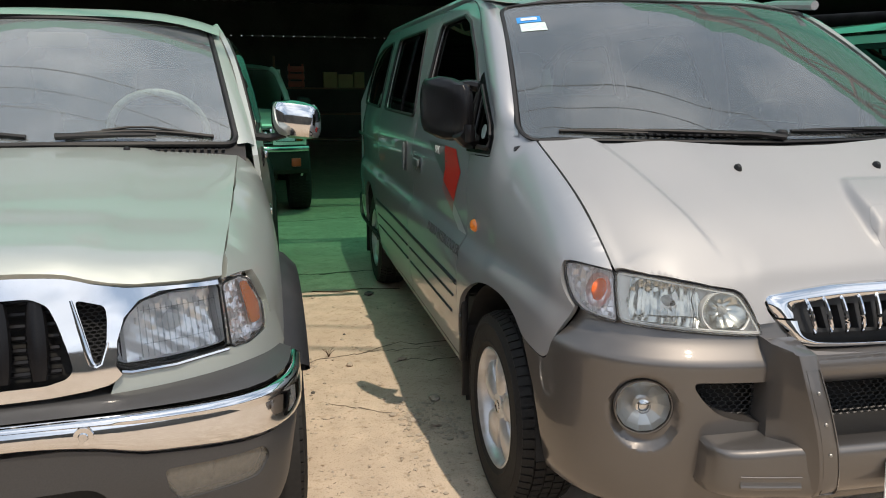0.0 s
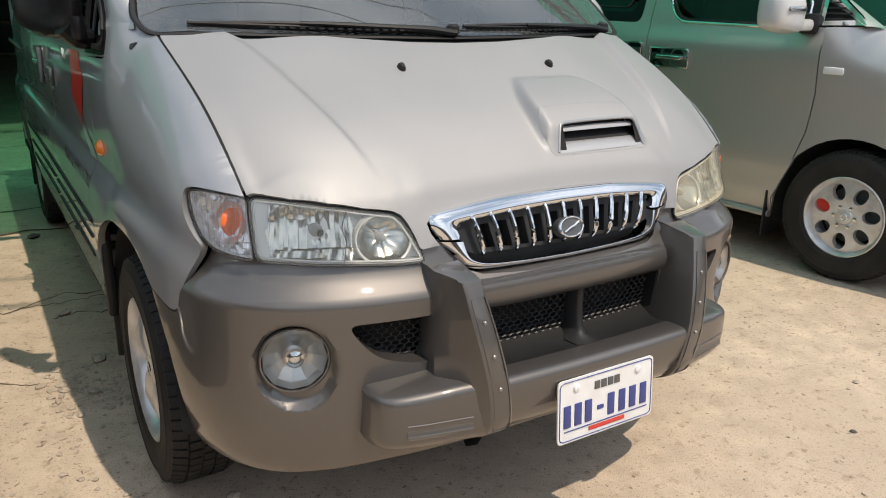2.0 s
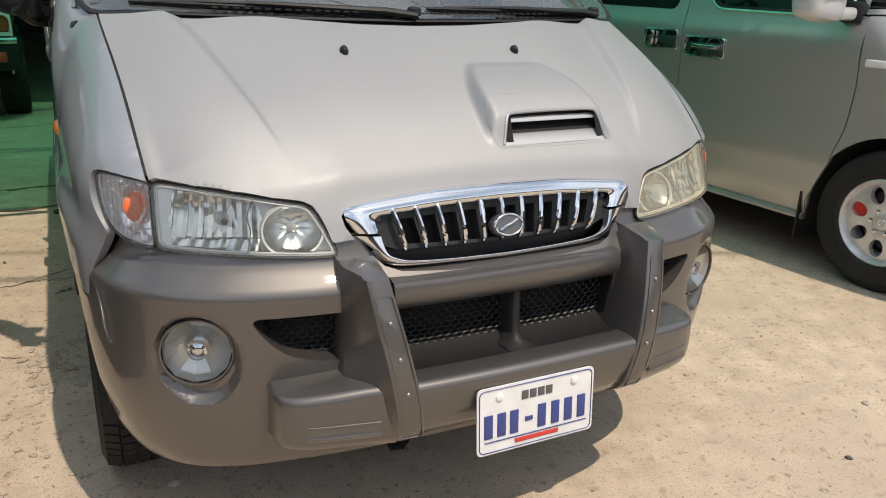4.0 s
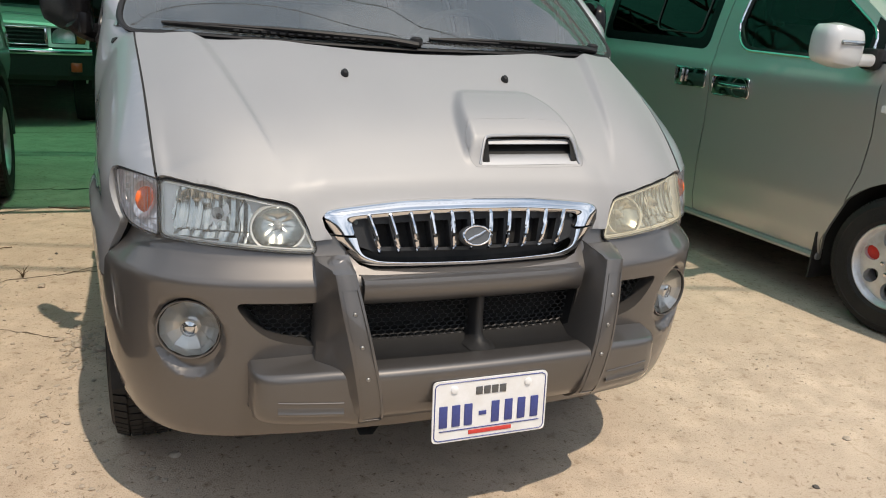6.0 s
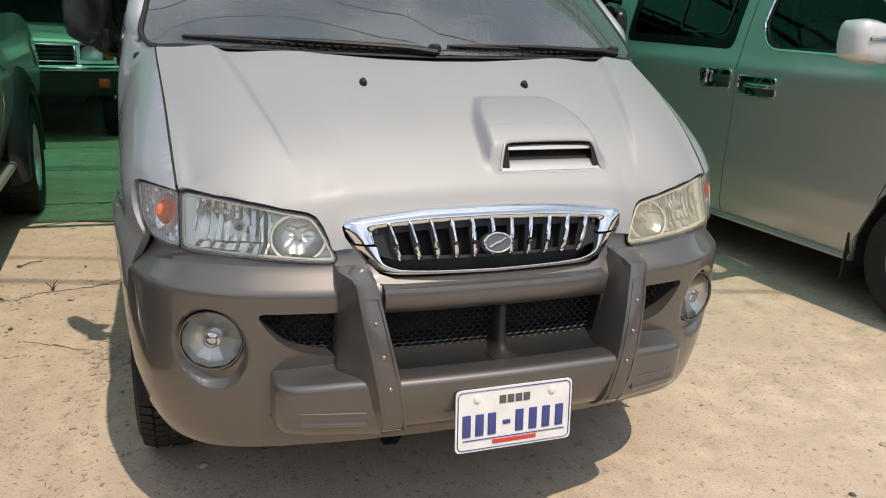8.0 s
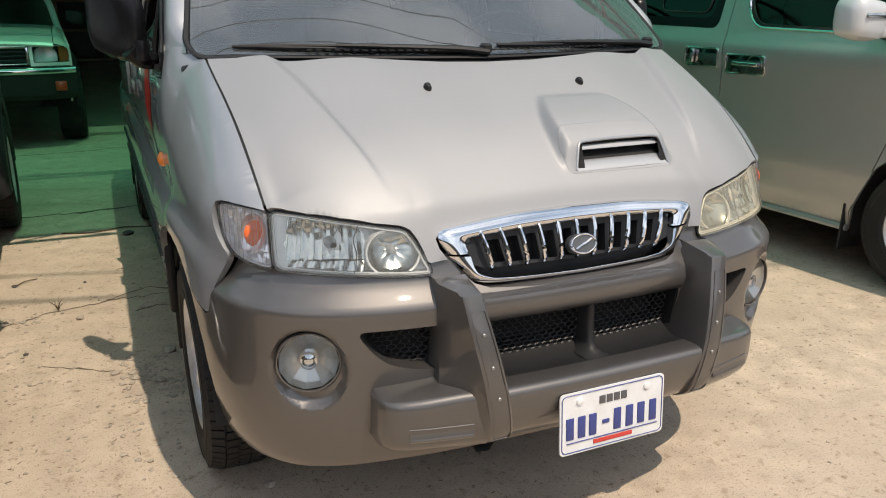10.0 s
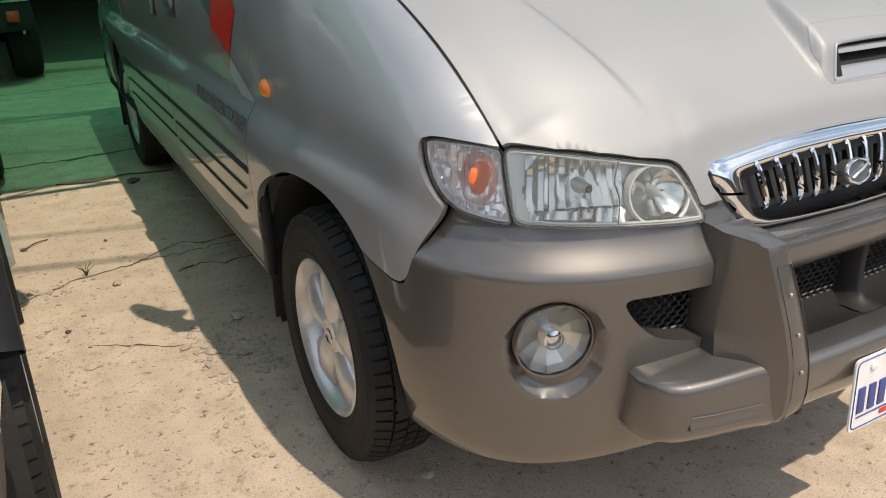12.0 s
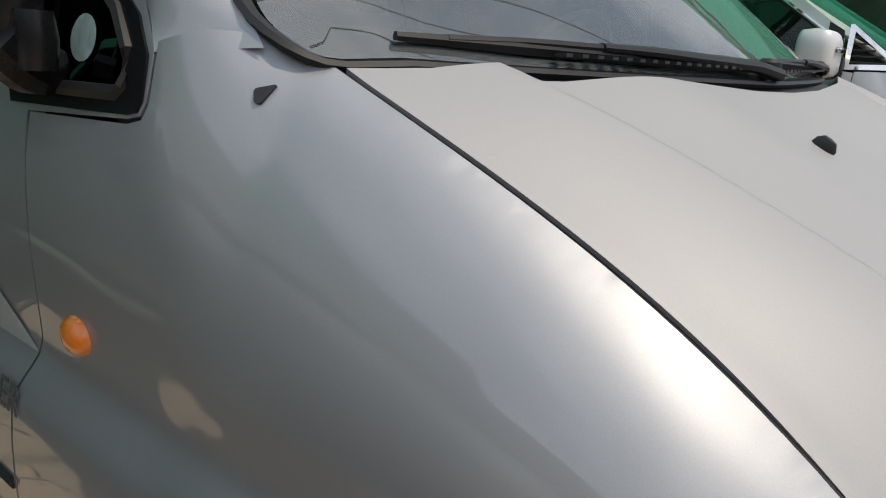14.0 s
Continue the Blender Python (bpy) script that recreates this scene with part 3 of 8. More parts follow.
def wing(y, z):
    """Rounded over at the top, a little hollow below, with a shoulder over the wheel."""
    zb, zt = z_bend(y) - 0.03, z_edge(y)
    out, hi, lo = shoulder_out(y), shoulder_top(y), shoulder_low(y)
    low = x_side(y) + out * (smooth((hi - z) / (hi - lo)) - 0.35) - 0.25 * out * math.exp(-(((z - hi - 0.015) / 0.04) ** 2)) - 0.03 * max(0.0, lo - z) ** 1.5
    if z <= zb:
        return -low, y, z
    top = math.radians(74)
    t = min(1.0, (z - zb) / (zt - zb))
    fall = (1 - math.cos(math.asin(t * math.sin(top)))) / (1 - math.cos(top))
    return -(low + (x_edge(y) - low) * fall ** 1.12), y, z


# front outline in plan: arc length s from the middle, positive to both sides
PLAN = curve([(0, 0.060), (0.20, 0.064), (0.40, 0.080), (0.55, 0.106), (0.66, 0.143), (0.75, 0.200), (0.82, 0.285), (0.862, 0.385), (0.885, 0.50), (0.897, 0.62)], 6)
PLAN_S = np.r_[0, np.cumsum([math.dist(a, b) for a, b in zip(PLAN, PLAN[1:])])]
bump_o = spl([0.24, 0.28, 0.33, 0.40, 0.48, 0.58, 0.66, 0.728, 0.742, 0.752, 0.763, 0.79, 0.813, 0.85], [-0.105, -0.072, -0.040, -0.018, -0.004, 0.003, 0.0045, 0.006, 0.0048, 0.0, -0.0105, -0.034, -0.046, -0.056])


def plan(s, o=0.0):
    """Place and outward way on the front outline."""
    k = abs(s)
    x, y = np.interp(k, PLAN_S, [p[0] for p in PLAN]), np.interp(k, PLAN_S, [p[1] for p in PLAN])
    e = 0.02
    dx = np.interp(k + e, PLAN_S, [p[0] for p in PLAN]) - np.interp(k - e, PLAN_S, [p[0] for p in PLAN])
    dy = np.interp(k + e, PLAN_S, [p[1] for p in PLAN]) - np.interp(k - e, PLAN_S, [p[1] for p in PLAN])
    if k < e:
        dx, dy = 1, 0
    n = math.hypot(dx, dy)
    sign = -1 if s < 0 else 1
    return sign * (x + o * dy / n), y - o * dx / n


def s_at(x):
    """Arc length at which the outline reaches x."""
    k = float(np.interp(abs(x), [p[0] for p in PLAN], PLAN_S))
    return -k if x < 0 else k


def bumper(s, z):
    # shallow dish round and below the fog lamp
    d = ((abs(s) - DISH_S) / 0.094) ** 2 + ((z - 0.603) / 0.106) ** 2
    x, y = plan(s, bump_o(z) - (0.024 * smooth((1 - d) / 0.36) if d < 1 else 0))
    return x, y, z


DISH_S = s_at(0.690) - 0.004


LAMP = curve([(0.30, 0.112), (0.402, 0.122), (0.50, 0.134), (0.58, 0.150), (0.66, 0.178), (0.737, 0.226), (0.79, 0.282), (0.818, 0.330), (0.836, 0.385), (0.846, 0.44)], 6)
LAMP_S = np.r_[0, np.cumsum([math.dist(a, b) for a, b in zip(LAMP, LAMP[1:])])] + 0.30
LX, LY = [p[0] for p in LAMP], [p[1] for p in LAMP]
lamp_lean = spl([0.30, 0.66, 0.737, 0.80, 0.835, 0.86], [0.40, 0.39, 0.36, 0.16, 0.04, 0.0])


def l_at(x):
    """Arc length at which the lamp outline reaches x."""
    return float(np.interp(abs(x), LX, LAMP_S))


def lamp(s, z, back=0.0):
    """Surface of the headlamps: wraps round the corner and leans back."""
    k, e = abs(s), 0.012
    x, y = np.interp(k, LAMP_S, LX), np.interp(k, LAMP_S, LY)
    dx = np.interp(k + e, LAMP_S, LX) - np.interp(k - e, LAMP_S, LX)
    dy = np.interp(k + e, LAMP_S, LY) - np.interp(k - e, LAMP_S, LY)
    n = math.hypot(dx, dy) or 1.0
    o = -back - lamp_lean(x) * (z - 0.83)
    return math.copysign(1, s) * (x + o * dy / n), y - o * dx / n, z


# --- hood
S0 = 0.004
lamp_top = [(0.7355, 0.272), (0.707, 0.2595), (0.657, 0.2275), (0.587, 0.1965), (0.513, 0.1745), (0.456, 0.1625), (0.434, 0.1555), (0.422, 0.1465), (0.410, 0.133), (0.404, 0.124), (0.398, 0.1215)]
rear = [(0.770, 0.788), (0.70, 0.745), (0.55, 0.692), (0.35, 0.650), (0.15, 0.628), (0, 0.623)]
half = list(reversed(rear)) + [(x_edge(y) - 0.0026, y) for y in np.linspace(0.76, 0.29, 24)] + lamp_top + [(0.356, 0.1195), (0.372, 0.131), (0.377, 0.141), (0.368, 0.147), (0.345, 0.150), (0.30, 0.152), (0.15, 0.164), (0, 0.168)]
hood_line = half + [(-x, y) for x, y in reversed(half[1:-1])]
insert = round_poly([(0.030, 0.212), (0.368, 0.209), (0.354, 0.256), (0.315, 0.290), (0.22, 0.298), (0.10, 0.297), (0.040, 0.293), (0.022, 0.262)], 0.022, 4)
part("hood", sheet(hood_line, hood, 0.0085, 1, holes=[insert], lip=0.02, lip_holes=0.010), HOODSILVER, VAN, angle=50)

# --- hood scoop: an insert with its mouth, slot and vane
mid_x, mid_y = 0.195, 0.253
shrunk = [(mid_x + (x - mid_x) * 0.998, mid_y + (y - mid_y) * 0.993) for x, y in insert]
mouth = round_poly([(0.052, 0.2165), (0.352, 0.2145), (0.330, 0.2445), (0.300, 0.2475), (0.195, 0.249), (0.100, 0.2475), (0.074, 0.2445)], 0.010, 3)
scoop = part("hood_scoop", sheet(shrunk, hood, 0.0075, 1, holes=[mouth], lip=0.012, lip_holes=0.004), HOODSILVER, VAN, angle=60)


def flat_hood(x, y):
    """Hood height under the scoop, without its rise."""
    k = (x - 0.0) / 0.385
    a, b = hood(-0.002, y)[2], hood(0.385, y)[2]
    return a + (b - a) * k + 0.001


part("scoop_floor", loft([[(x, y, flat_hood(x, y) + h) for x in np.linspace(0.050, 0.354, 9)] for y, h in ((0.2145, 0.001), (0.218, 0.002), (0.236, 0.001), (0.243, -0.003), (0.25, -0.012))]), SILVER, scoop)
part("scoop_slot", loft([[(x, y, flat_hood(x, y) + h) for x in np.linspace(0.058, 0.345, 9)] for y, h in ((0.244, -0.006), (0.29, -0.012), (0.292, 0.030), (0.25, 0.040))]), DARK, scoop)
for x0, x1 in ((0.062, 0.082), (0.346, 0.326)):
    part("scoop_cheek", loft([[(x0 + (x1 - x0) * k, y, flat_hood(x0, y) + h0 + (h1 - h0) * k) for k in (0, 1)] for y, h0, h1 in ((0.220, 0.0, 0.003), (0.246, -0.004, 0.041), (0.285, -0.004, 0.041))]), DARK, scoop)
part("scoop_vane", loft([[(x, y, flat_hood(x, y) + h) for x in np.linspace(0.078, 0.332, 7)] for y, h in ((0.252, 0.0215), (0.2445, 0.0215), (0.244, 0.0225), (0.2445, 0.0238), (0.256, 0.0235))]), SILVER, scoop)
lip_path = [(0.054, 0.2175), (0.064, 0.232), (0.074, 0.2435), (0.086, 0.2468), (0.110, 0.2485), (0.195, 0.250), (0.290, 0.2485), (0.318, 0.2468), (0.330, 0.2435), (0.341, 0.231), (0.351, 0.2160)]
part("scoop_lip", tube([Vector(hood(x, y)) + Vector((0, 0, -0.0015)) for x, y in curve(lip_path, 4)], 0.0042, 8), SILVER, scoop)

# --- washer nozzles
for x in (-0.242, 0.242):
    at = Vector(hood(x, 0.508))
    part("washer_nozzle", moved(lathe([(-0.004, 0.013), (0.006, 0.012), (0.013, 0.007), (0.014, 0.001)], 12, "z"), Matrix.Translation(at) @ Matrix.Rotation(radians(35), 4, "X") @ Matrix.Diagonal((0.85, 1.25, 1, 1))), BLACK, VAN)

# --- fenders
arch_front = curve([(1.262, 0.47), (1.245, 0.56), (1.192, 0.642), (1.094, 0.705), (0.967, 0.757), (0.88, 0.777), (0.80, 0.786), (0.72, 0.787), (0.65, 0.777), (0.58, 0.748), (0.532, 0.711)], 3)
fender_line = [(y, z_edge(y) - 0.0012) for y in np.linspace(0.272, 0.858, 30)] + [(0.90, 1.286), (0.950, 1.272), (0.951, 1.212), (0.960, 1.197), (0.985, 1.191), (1.208, 1.182), (1.212, 1.13),
               (1.212, 0.90), (1.25, 0.81), (1.256, 0.70), (1.258, 0.55)] + arch_front[1:] + [(0.50, 0.699), (0.46, 0.690), (0.428, 0.683), (0.410, 0.683), (0.397, 0.691), (0.388, 0.708), (0.377, 0.740), (0.366, 0.766), (0.350, 0.798), (0.334, 0.828), (0.328, 0.845), (0.330, 0.853), (0.343, 0.865), (0.358, 0.886), (0.371, 0.912), (0.378, 0.935), (0.381, 0.956), (0.378, 0.966), (0.364, 0.9705), (0.345, 0.9705), (0.315, 0.968), (0.290, 0.965), (0.276, 0.962)]
fender_shape = sheet(fender_line, fender, 0.0125, -1, lip=0.02)
for m in (False, True):
    part("fender", mirrored(fender_shape) if m else fender_shape, SILVER, VAN, angle=50)
    sgn = 1 if m else -1
    liner = loft([[(sgn * x, 0.864 + r * math.cos(a), 0.335 + r * math.sin(a)) for a in np.linspace(-0.35, math.pi - 0.02, 24)] for x, r in ((0.872, 0.425), (0.60, 0.405))])
    part("wheel_arch_liner", liner, DARK, VAN)
    # round amber repeater
    at = Vector(fender(1.105, 0.935))
    at.x *= -sgn
    mk = part("side_marker", moved(lathe([(0.002, 0.027), (-0.004, 0.026), (-0.012, 0.020), (-0.016, 0.009), (-0.017, 0.001)], 20), Matrix.Translation(at) @ Matrix.Rotation(radians(0 if sgn < 0 else 180), 4, "Z") @ Matrix.Diagonal((1, 1.15, 0.9, 1))), AMBER, VAN, "round amber side repeater")
    # small body-coloured washer cover near the windscreen
    clip = slab(round_poly([(0.827, 1.240), (0.844, 1.235), (0.839, 1.223), (0.833, 1.222)], 0.003, 3), fender, 0.003, 0.01, out=-1)
    part("fender_clip", mirrored(clip) if m else clip, GREYPLASTIC, VAN, "small grey cover")
    # dark strip added to paint the shade in the gap beside the hood
    part("hood_gap_shade", tube([(sgn * (x_edge(y) - 0.001), y, z_edge(y) - 0.009) for y in np.linspace(0.285, 0.84, 24)], 0.0062, 6), DARK, VAN)
    # mud flap behind the front wheel
    part("mud_flap", join(rbox(0.16, 0.012, 0.30, 0.008, at=(sgn * 0.812, 1.255, 0.365)), rbox(0.03, 0.045, 0.30, 0.01, at=(sgn * 0.893, 1.235, 0.52))), BLACK, VAN)
    for z in (0.48, 0.56, 0.63):
        part("flap_screw", moved(lathe([(0, 0.008), (-0.004, 0.006), (-0.004, 0.001)], 10), Matrix.Translation((sgn * 0.909, 1.225, z)) @ Matrix.Rotation(radians(0 if sgn < 0 else 180), 4, "Z")), STEEL, VAN)

# --- front bumper with openings, guard and lamps
sc = s_at
tip = s_at(0.862)
fog_s, fog_z, FOG_R = s_at(0.690), 0.617, 0.068
sy = lambda y: float(np.interp(y, [p[1] for p in PLAN], PLAN_S))
bump_half = [(0, 0.758), (sc(0.14), 0.761), (sc(0.262), 0.769), (sc(0.298), 0.781), (sc(0.320), 0.801), (sc(0.354), 0.8445), (sc(0.398), 0.8455), (sc(0.402), 0.812), (sc(0.57), 0.818), (sc(0.72), 0.826), (sc(0.79), 0.842), (sy(0.318), 0.848), (sy(0.325), 0.844), (sy(0.331), 0.827), (sy(0.347), 0.796), (sy(0.363), 0.764), (sy(0.374), 0.738), (sy(0.385), 0.705), (sy(0.395), 0.687), (sy(0.410), 0.679), (sy(0.43), 0.679),
             (sy(0.46), 0.686), (sy(0.50), 0.695), (sy(0.532), 0.707), (sy(0.50), 0.650), (sy(0.462), 0.58), (sy(0.440), 0.50), (sy(0.432), 0.42), (sy(0.440), 0.345), (sy(0.443), 0.322), (sc(0.82), 0.314), (sc(0.72), 0.316), (sc(0.5), 0.330), (sc(0.25), 0.332), (0, 0.332)]
bump_line = [(-a, b) for a, b in bump_half] + [(a, b) for a, b in reversed(bump_half[1:-1])]
side_open = round_poly([(sc(0.585), 0.698), (sc(0.36), 0.700), (sc(0.36), 0.586), (sc(0.45), 0.592), (sc(0.515), 0.612), (sc(0.555), 0.650)], 0.025)
centre_open = round_poly([(-0.300, 0.70), (0.300, 0.70), (0.285, 0.560), (-0.285, 0.560)], 0.02)
fog_open = arc(fog_s, fog_z, FOG_R + 0.0115, 0, 352, 30)
fog_mirror = [(-a, b) for a, b in fog_open]
bumper_ob = part("front_bumper", sheet(bump_line, bumper, 0.0105, 1, holes=[centre_open, side_open, [(-a, b) for a, b in side_open], fog_open, fog_mirror], lip=0.03, lip_holes=0.075), BRONZE, VAN, "bronze-grey plastic bumper with mesh openings", angle=45)
part("bumper_top", loft([[(x, (plan(x, bump_o(0.757))[1] + 0.001) * (1 - k) + 0.1175 * k, 0.7565 + 0.05 * x * x + 0.010 * k) for x in np.linspace(-0.30, 0.30, 13)] for k in (0, 0.5, 1)]), BRONZE, bumper_ob)
# shallow dished rim round each fog lamp
for sg in (-1, 1):
    rows = []
    for r, d in ((0.0795, 0.0004), (0.078, -0.003), (0.0765, -0.02), (0.076, -0.04)):
        row = []
        for k in range(40):
            a = 2 * math.pi * k / 40
            sv, z = fog_s + r * math.cos(a), fog_z + r * math.sin(a)
            p, q = bumper(sg * sv, z), plan(sg * sv, bump_o(z) - 0.05)
            t = -d / 0.05
            row.append((p[0] + (q[0] - p[0]) * t, p[1] + (q[1] - p[1]) * t, z))
        rows.append(row)
    part("fog_lamp_surround", loft(rows, True), BRONZE, bumper_ob, angle=60)


def fog_lamp(sg):
    """Round fog lamp: chrome ring, bowl, bulb and clear lens."""
    x, y = plan(sg * fog_s, bump_o(fog_z) - 0.020)
    x1, y1 = plan(sg * fog_s, bump_o(fog_z))
    way = Vector((x1 - x, y1 - y, 0.0)).normalized()
    m = Matrix.Translation((x, y, fog_z)) @ (way * -0.55 + Vector((0, 1, 0)) * 0.45).to_track_quat("Y", "Z").to_matrix().to_4x4() @ Matrix.Scale(1.04, 4)
    body = part("fog_lamp", moved(lathe([(0.026, 0.004), (0.024, 0.022), (0.017, 0.040), (0.009, 0.056), (0.0, 0.068)], 11, "y"), m), FOGSILVER, VAN, "round clear fog lamp with a thin ring", smooth=False)
    part("fog_ring", moved(lathe([(0.010, 0.073), (-0.004, 0.073), (-0.007, 0.071), (-0.0065, 0.0685), (0.002, 0.067)], 36, "y"), m), BRONZE, body)
    part("fog_lens", moved(lathe([(-0.003, 0.068), (-0.009, 0.048), (-0.013, 0.02), (-0.014, 0.0005)], 32, "y"), m), CLEAR, body)
    part("fog_bulb", moved(lathe([(0.03, 0.014), (0.004, 0.015), (0.0, 0.009), (0.0, 0.001)], 16, "y"), m), CHROME, body)
    part("bulb_shield", moved(lathe([(0.006, 0.020), (-0.001, 0.019), (-0.003, 0.014)], 20, "y"), m), CHROME, body)


fog_lamp(-1)
fog_lamp(1)


def honeycomb(u0, u1, z0, z1, f, cell=0.0074, bar=0.0011):
    """Net of hexagons on a surface f(u, z)."""
    verts, faces = [], []
    dz, du = cell * 1.5, cell * math.sqrt(3) * 1.7
    row, z = 0, z0
    while z < z1:
        u = u0 + (du / 2 if row % 2 else 0)
        while u < u1:
            n = len(verts)
            for ring, q in ((0, cell - bar), (1, cell + 0.0012)):
                for k in range(6):
                    a = math.pi / 6 + k * math.pi / 3
                    x, y, zz = f(u + q * 1.7 * math.cos(a), z + q * math.sin(a))
                    verts.append((x, y - (0.003 if ring == 0 else 0), zz))
            for k in range(6):
                j = (k + 1) % 6
                faces.append((n + k, n + j, n + 6 + j, n + 6 + k))
            u += du
        z += dz
        row += 1
    return verts, faces


def behind(d):
    return lambda s, z: (*plan(s, bump_o(0.6) - d), z)


part("centre_mesh", honeycomb(-0.30, 0.30, 0.578, 0.70, behind(0.036)), MESHGREY, bumper_ob, "black honeycomb mesh", smooth=False)
part("side_mesh", honeycomb(-sc(0.585), -sc(0.35), 0.57, 0.70, behind(0.045)), MESHGREY, bumper_ob, "black honeycomb mesh", smooth=False)
part("side_mesh", honeycomb(sc(0.35), sc(0.585), 0.57, 0.70, behind(0.045)), MESHGREY, bumper_ob, "black honeycomb mesh", smooth=False)
part("opening_backing", sheet([(-sc(0.62), 0.52), (sc(0.62), 0.52), (sc(0.62), 0.72), (-sc(0.62), 0.72)], behind(0.085), 0.05, 1, lip=0), DARK, bumper_ob)
part("opening_tray", loft([[(x, y + 0.09 * x * x, z) for x in np.linspace(-0.285, 0.285, 9)] for y, z in ((0.118, 0.600), (0.090, 0.582), (0.050, 0.566), (0.020, 0.566), (0.001, 0.5695))]), BLACK, bumper_ob, "black lower lip of the opening")
lining = [(a * 0.985, 0.63 + (b - 0.63) * 0.985) for a, b in _ring(centre_open, 0.02)]
part("opening_lining", loft([[(*plan(a, bump_o(b) - d), b) for a, b in lining + lining[:1]] for d in (0.004, 0.03, 0.075)]), BLACK, bumper_ob, "black lining of the opening")
part("centre_strut", loft([[(0.01 - w, y + d, z), (0.01 - w * 0.8, y, z), (0.01, y - 0.006, z), (0.01 + w * 0.8, y, z), (0.01 + w, y + d, z)] for z, w, y, d in ((0.705, 0.014, 0.050, 0.06), (0.65, 0.013, 0.050, 0.06), (0.598, 0.014, 0.044, 0.06), (0.582, 0.019, 0.034, 0.06), (0.573, 0.030, 0.018, 0.06), (0.569, 0.042, 0.008, 0.06))]), BLACK, bumper_ob, angle=60)

# guard: two uprights, the bars between them and the feet
guard = part("bumper_guard", loft([[(x, plan(x)[1] + dy + o, z) for x in np.linspace(-0.295, 0.295, 13)] for z, o, dy in
                                   ((0.752, 0.02, 0.01), (0.762, -0.006, 0.008), (0.757, -0.022, 0.0), (0.735, -0.030, 0.0), (0.712, -0.026, 0.0), (0.695, -0.012, 0.0), (0.688, 0.02, 0.0))]), BRONZE, VAN, "bronze-grey nudge guard on the bumper", angle=40)
part("lower_bar", loft([[(x, o + 0.09 * x * x, z) for x in np.linspace(-0.30, 0.30, 17)] for z, o in ((0.5705, 0.000), (0.5725, -0.026), (0.573, -0.048), (0.572, -0.058), (0.568, -0.066), (0.560, -0.070), (0.548, -0.0715), (0.50, -0.064), (0.46, -0.050), (0.435, -0.034), (0.420, -0.008), (0.41, 0.06))]), BRONZE, guard, angle=40)
guard_y = spl([0.40, 0.42, 0.432, 0.455, 0.50, 0.56, 0.636, 0.71, 0.75, 0.775, 0.79, 0.80], [0.02, -0.018, -0.036, -0.054, -0.064, -0.067, -0.057, -0.038, -0.025, -0.017, -0.012, -0.008])
guard_in = spl([0.40, 0.50, 0.56, 0.636, 0.71, 0.80], [0.256, 0.270, 0.281, 0.296, 0.311, 0.330])
guard_ridge = spl([0.40, 0.50, 0.56, 0.636, 0.71, 0.80], [0.314, 0.328, 0.338, 0.351, 0.365, 0.378])
guard_out = spl([0.40, 0.54, 0.60, 0.66, 0.80], [0.410, 0.410, 0.405, 0.402, 0.402])
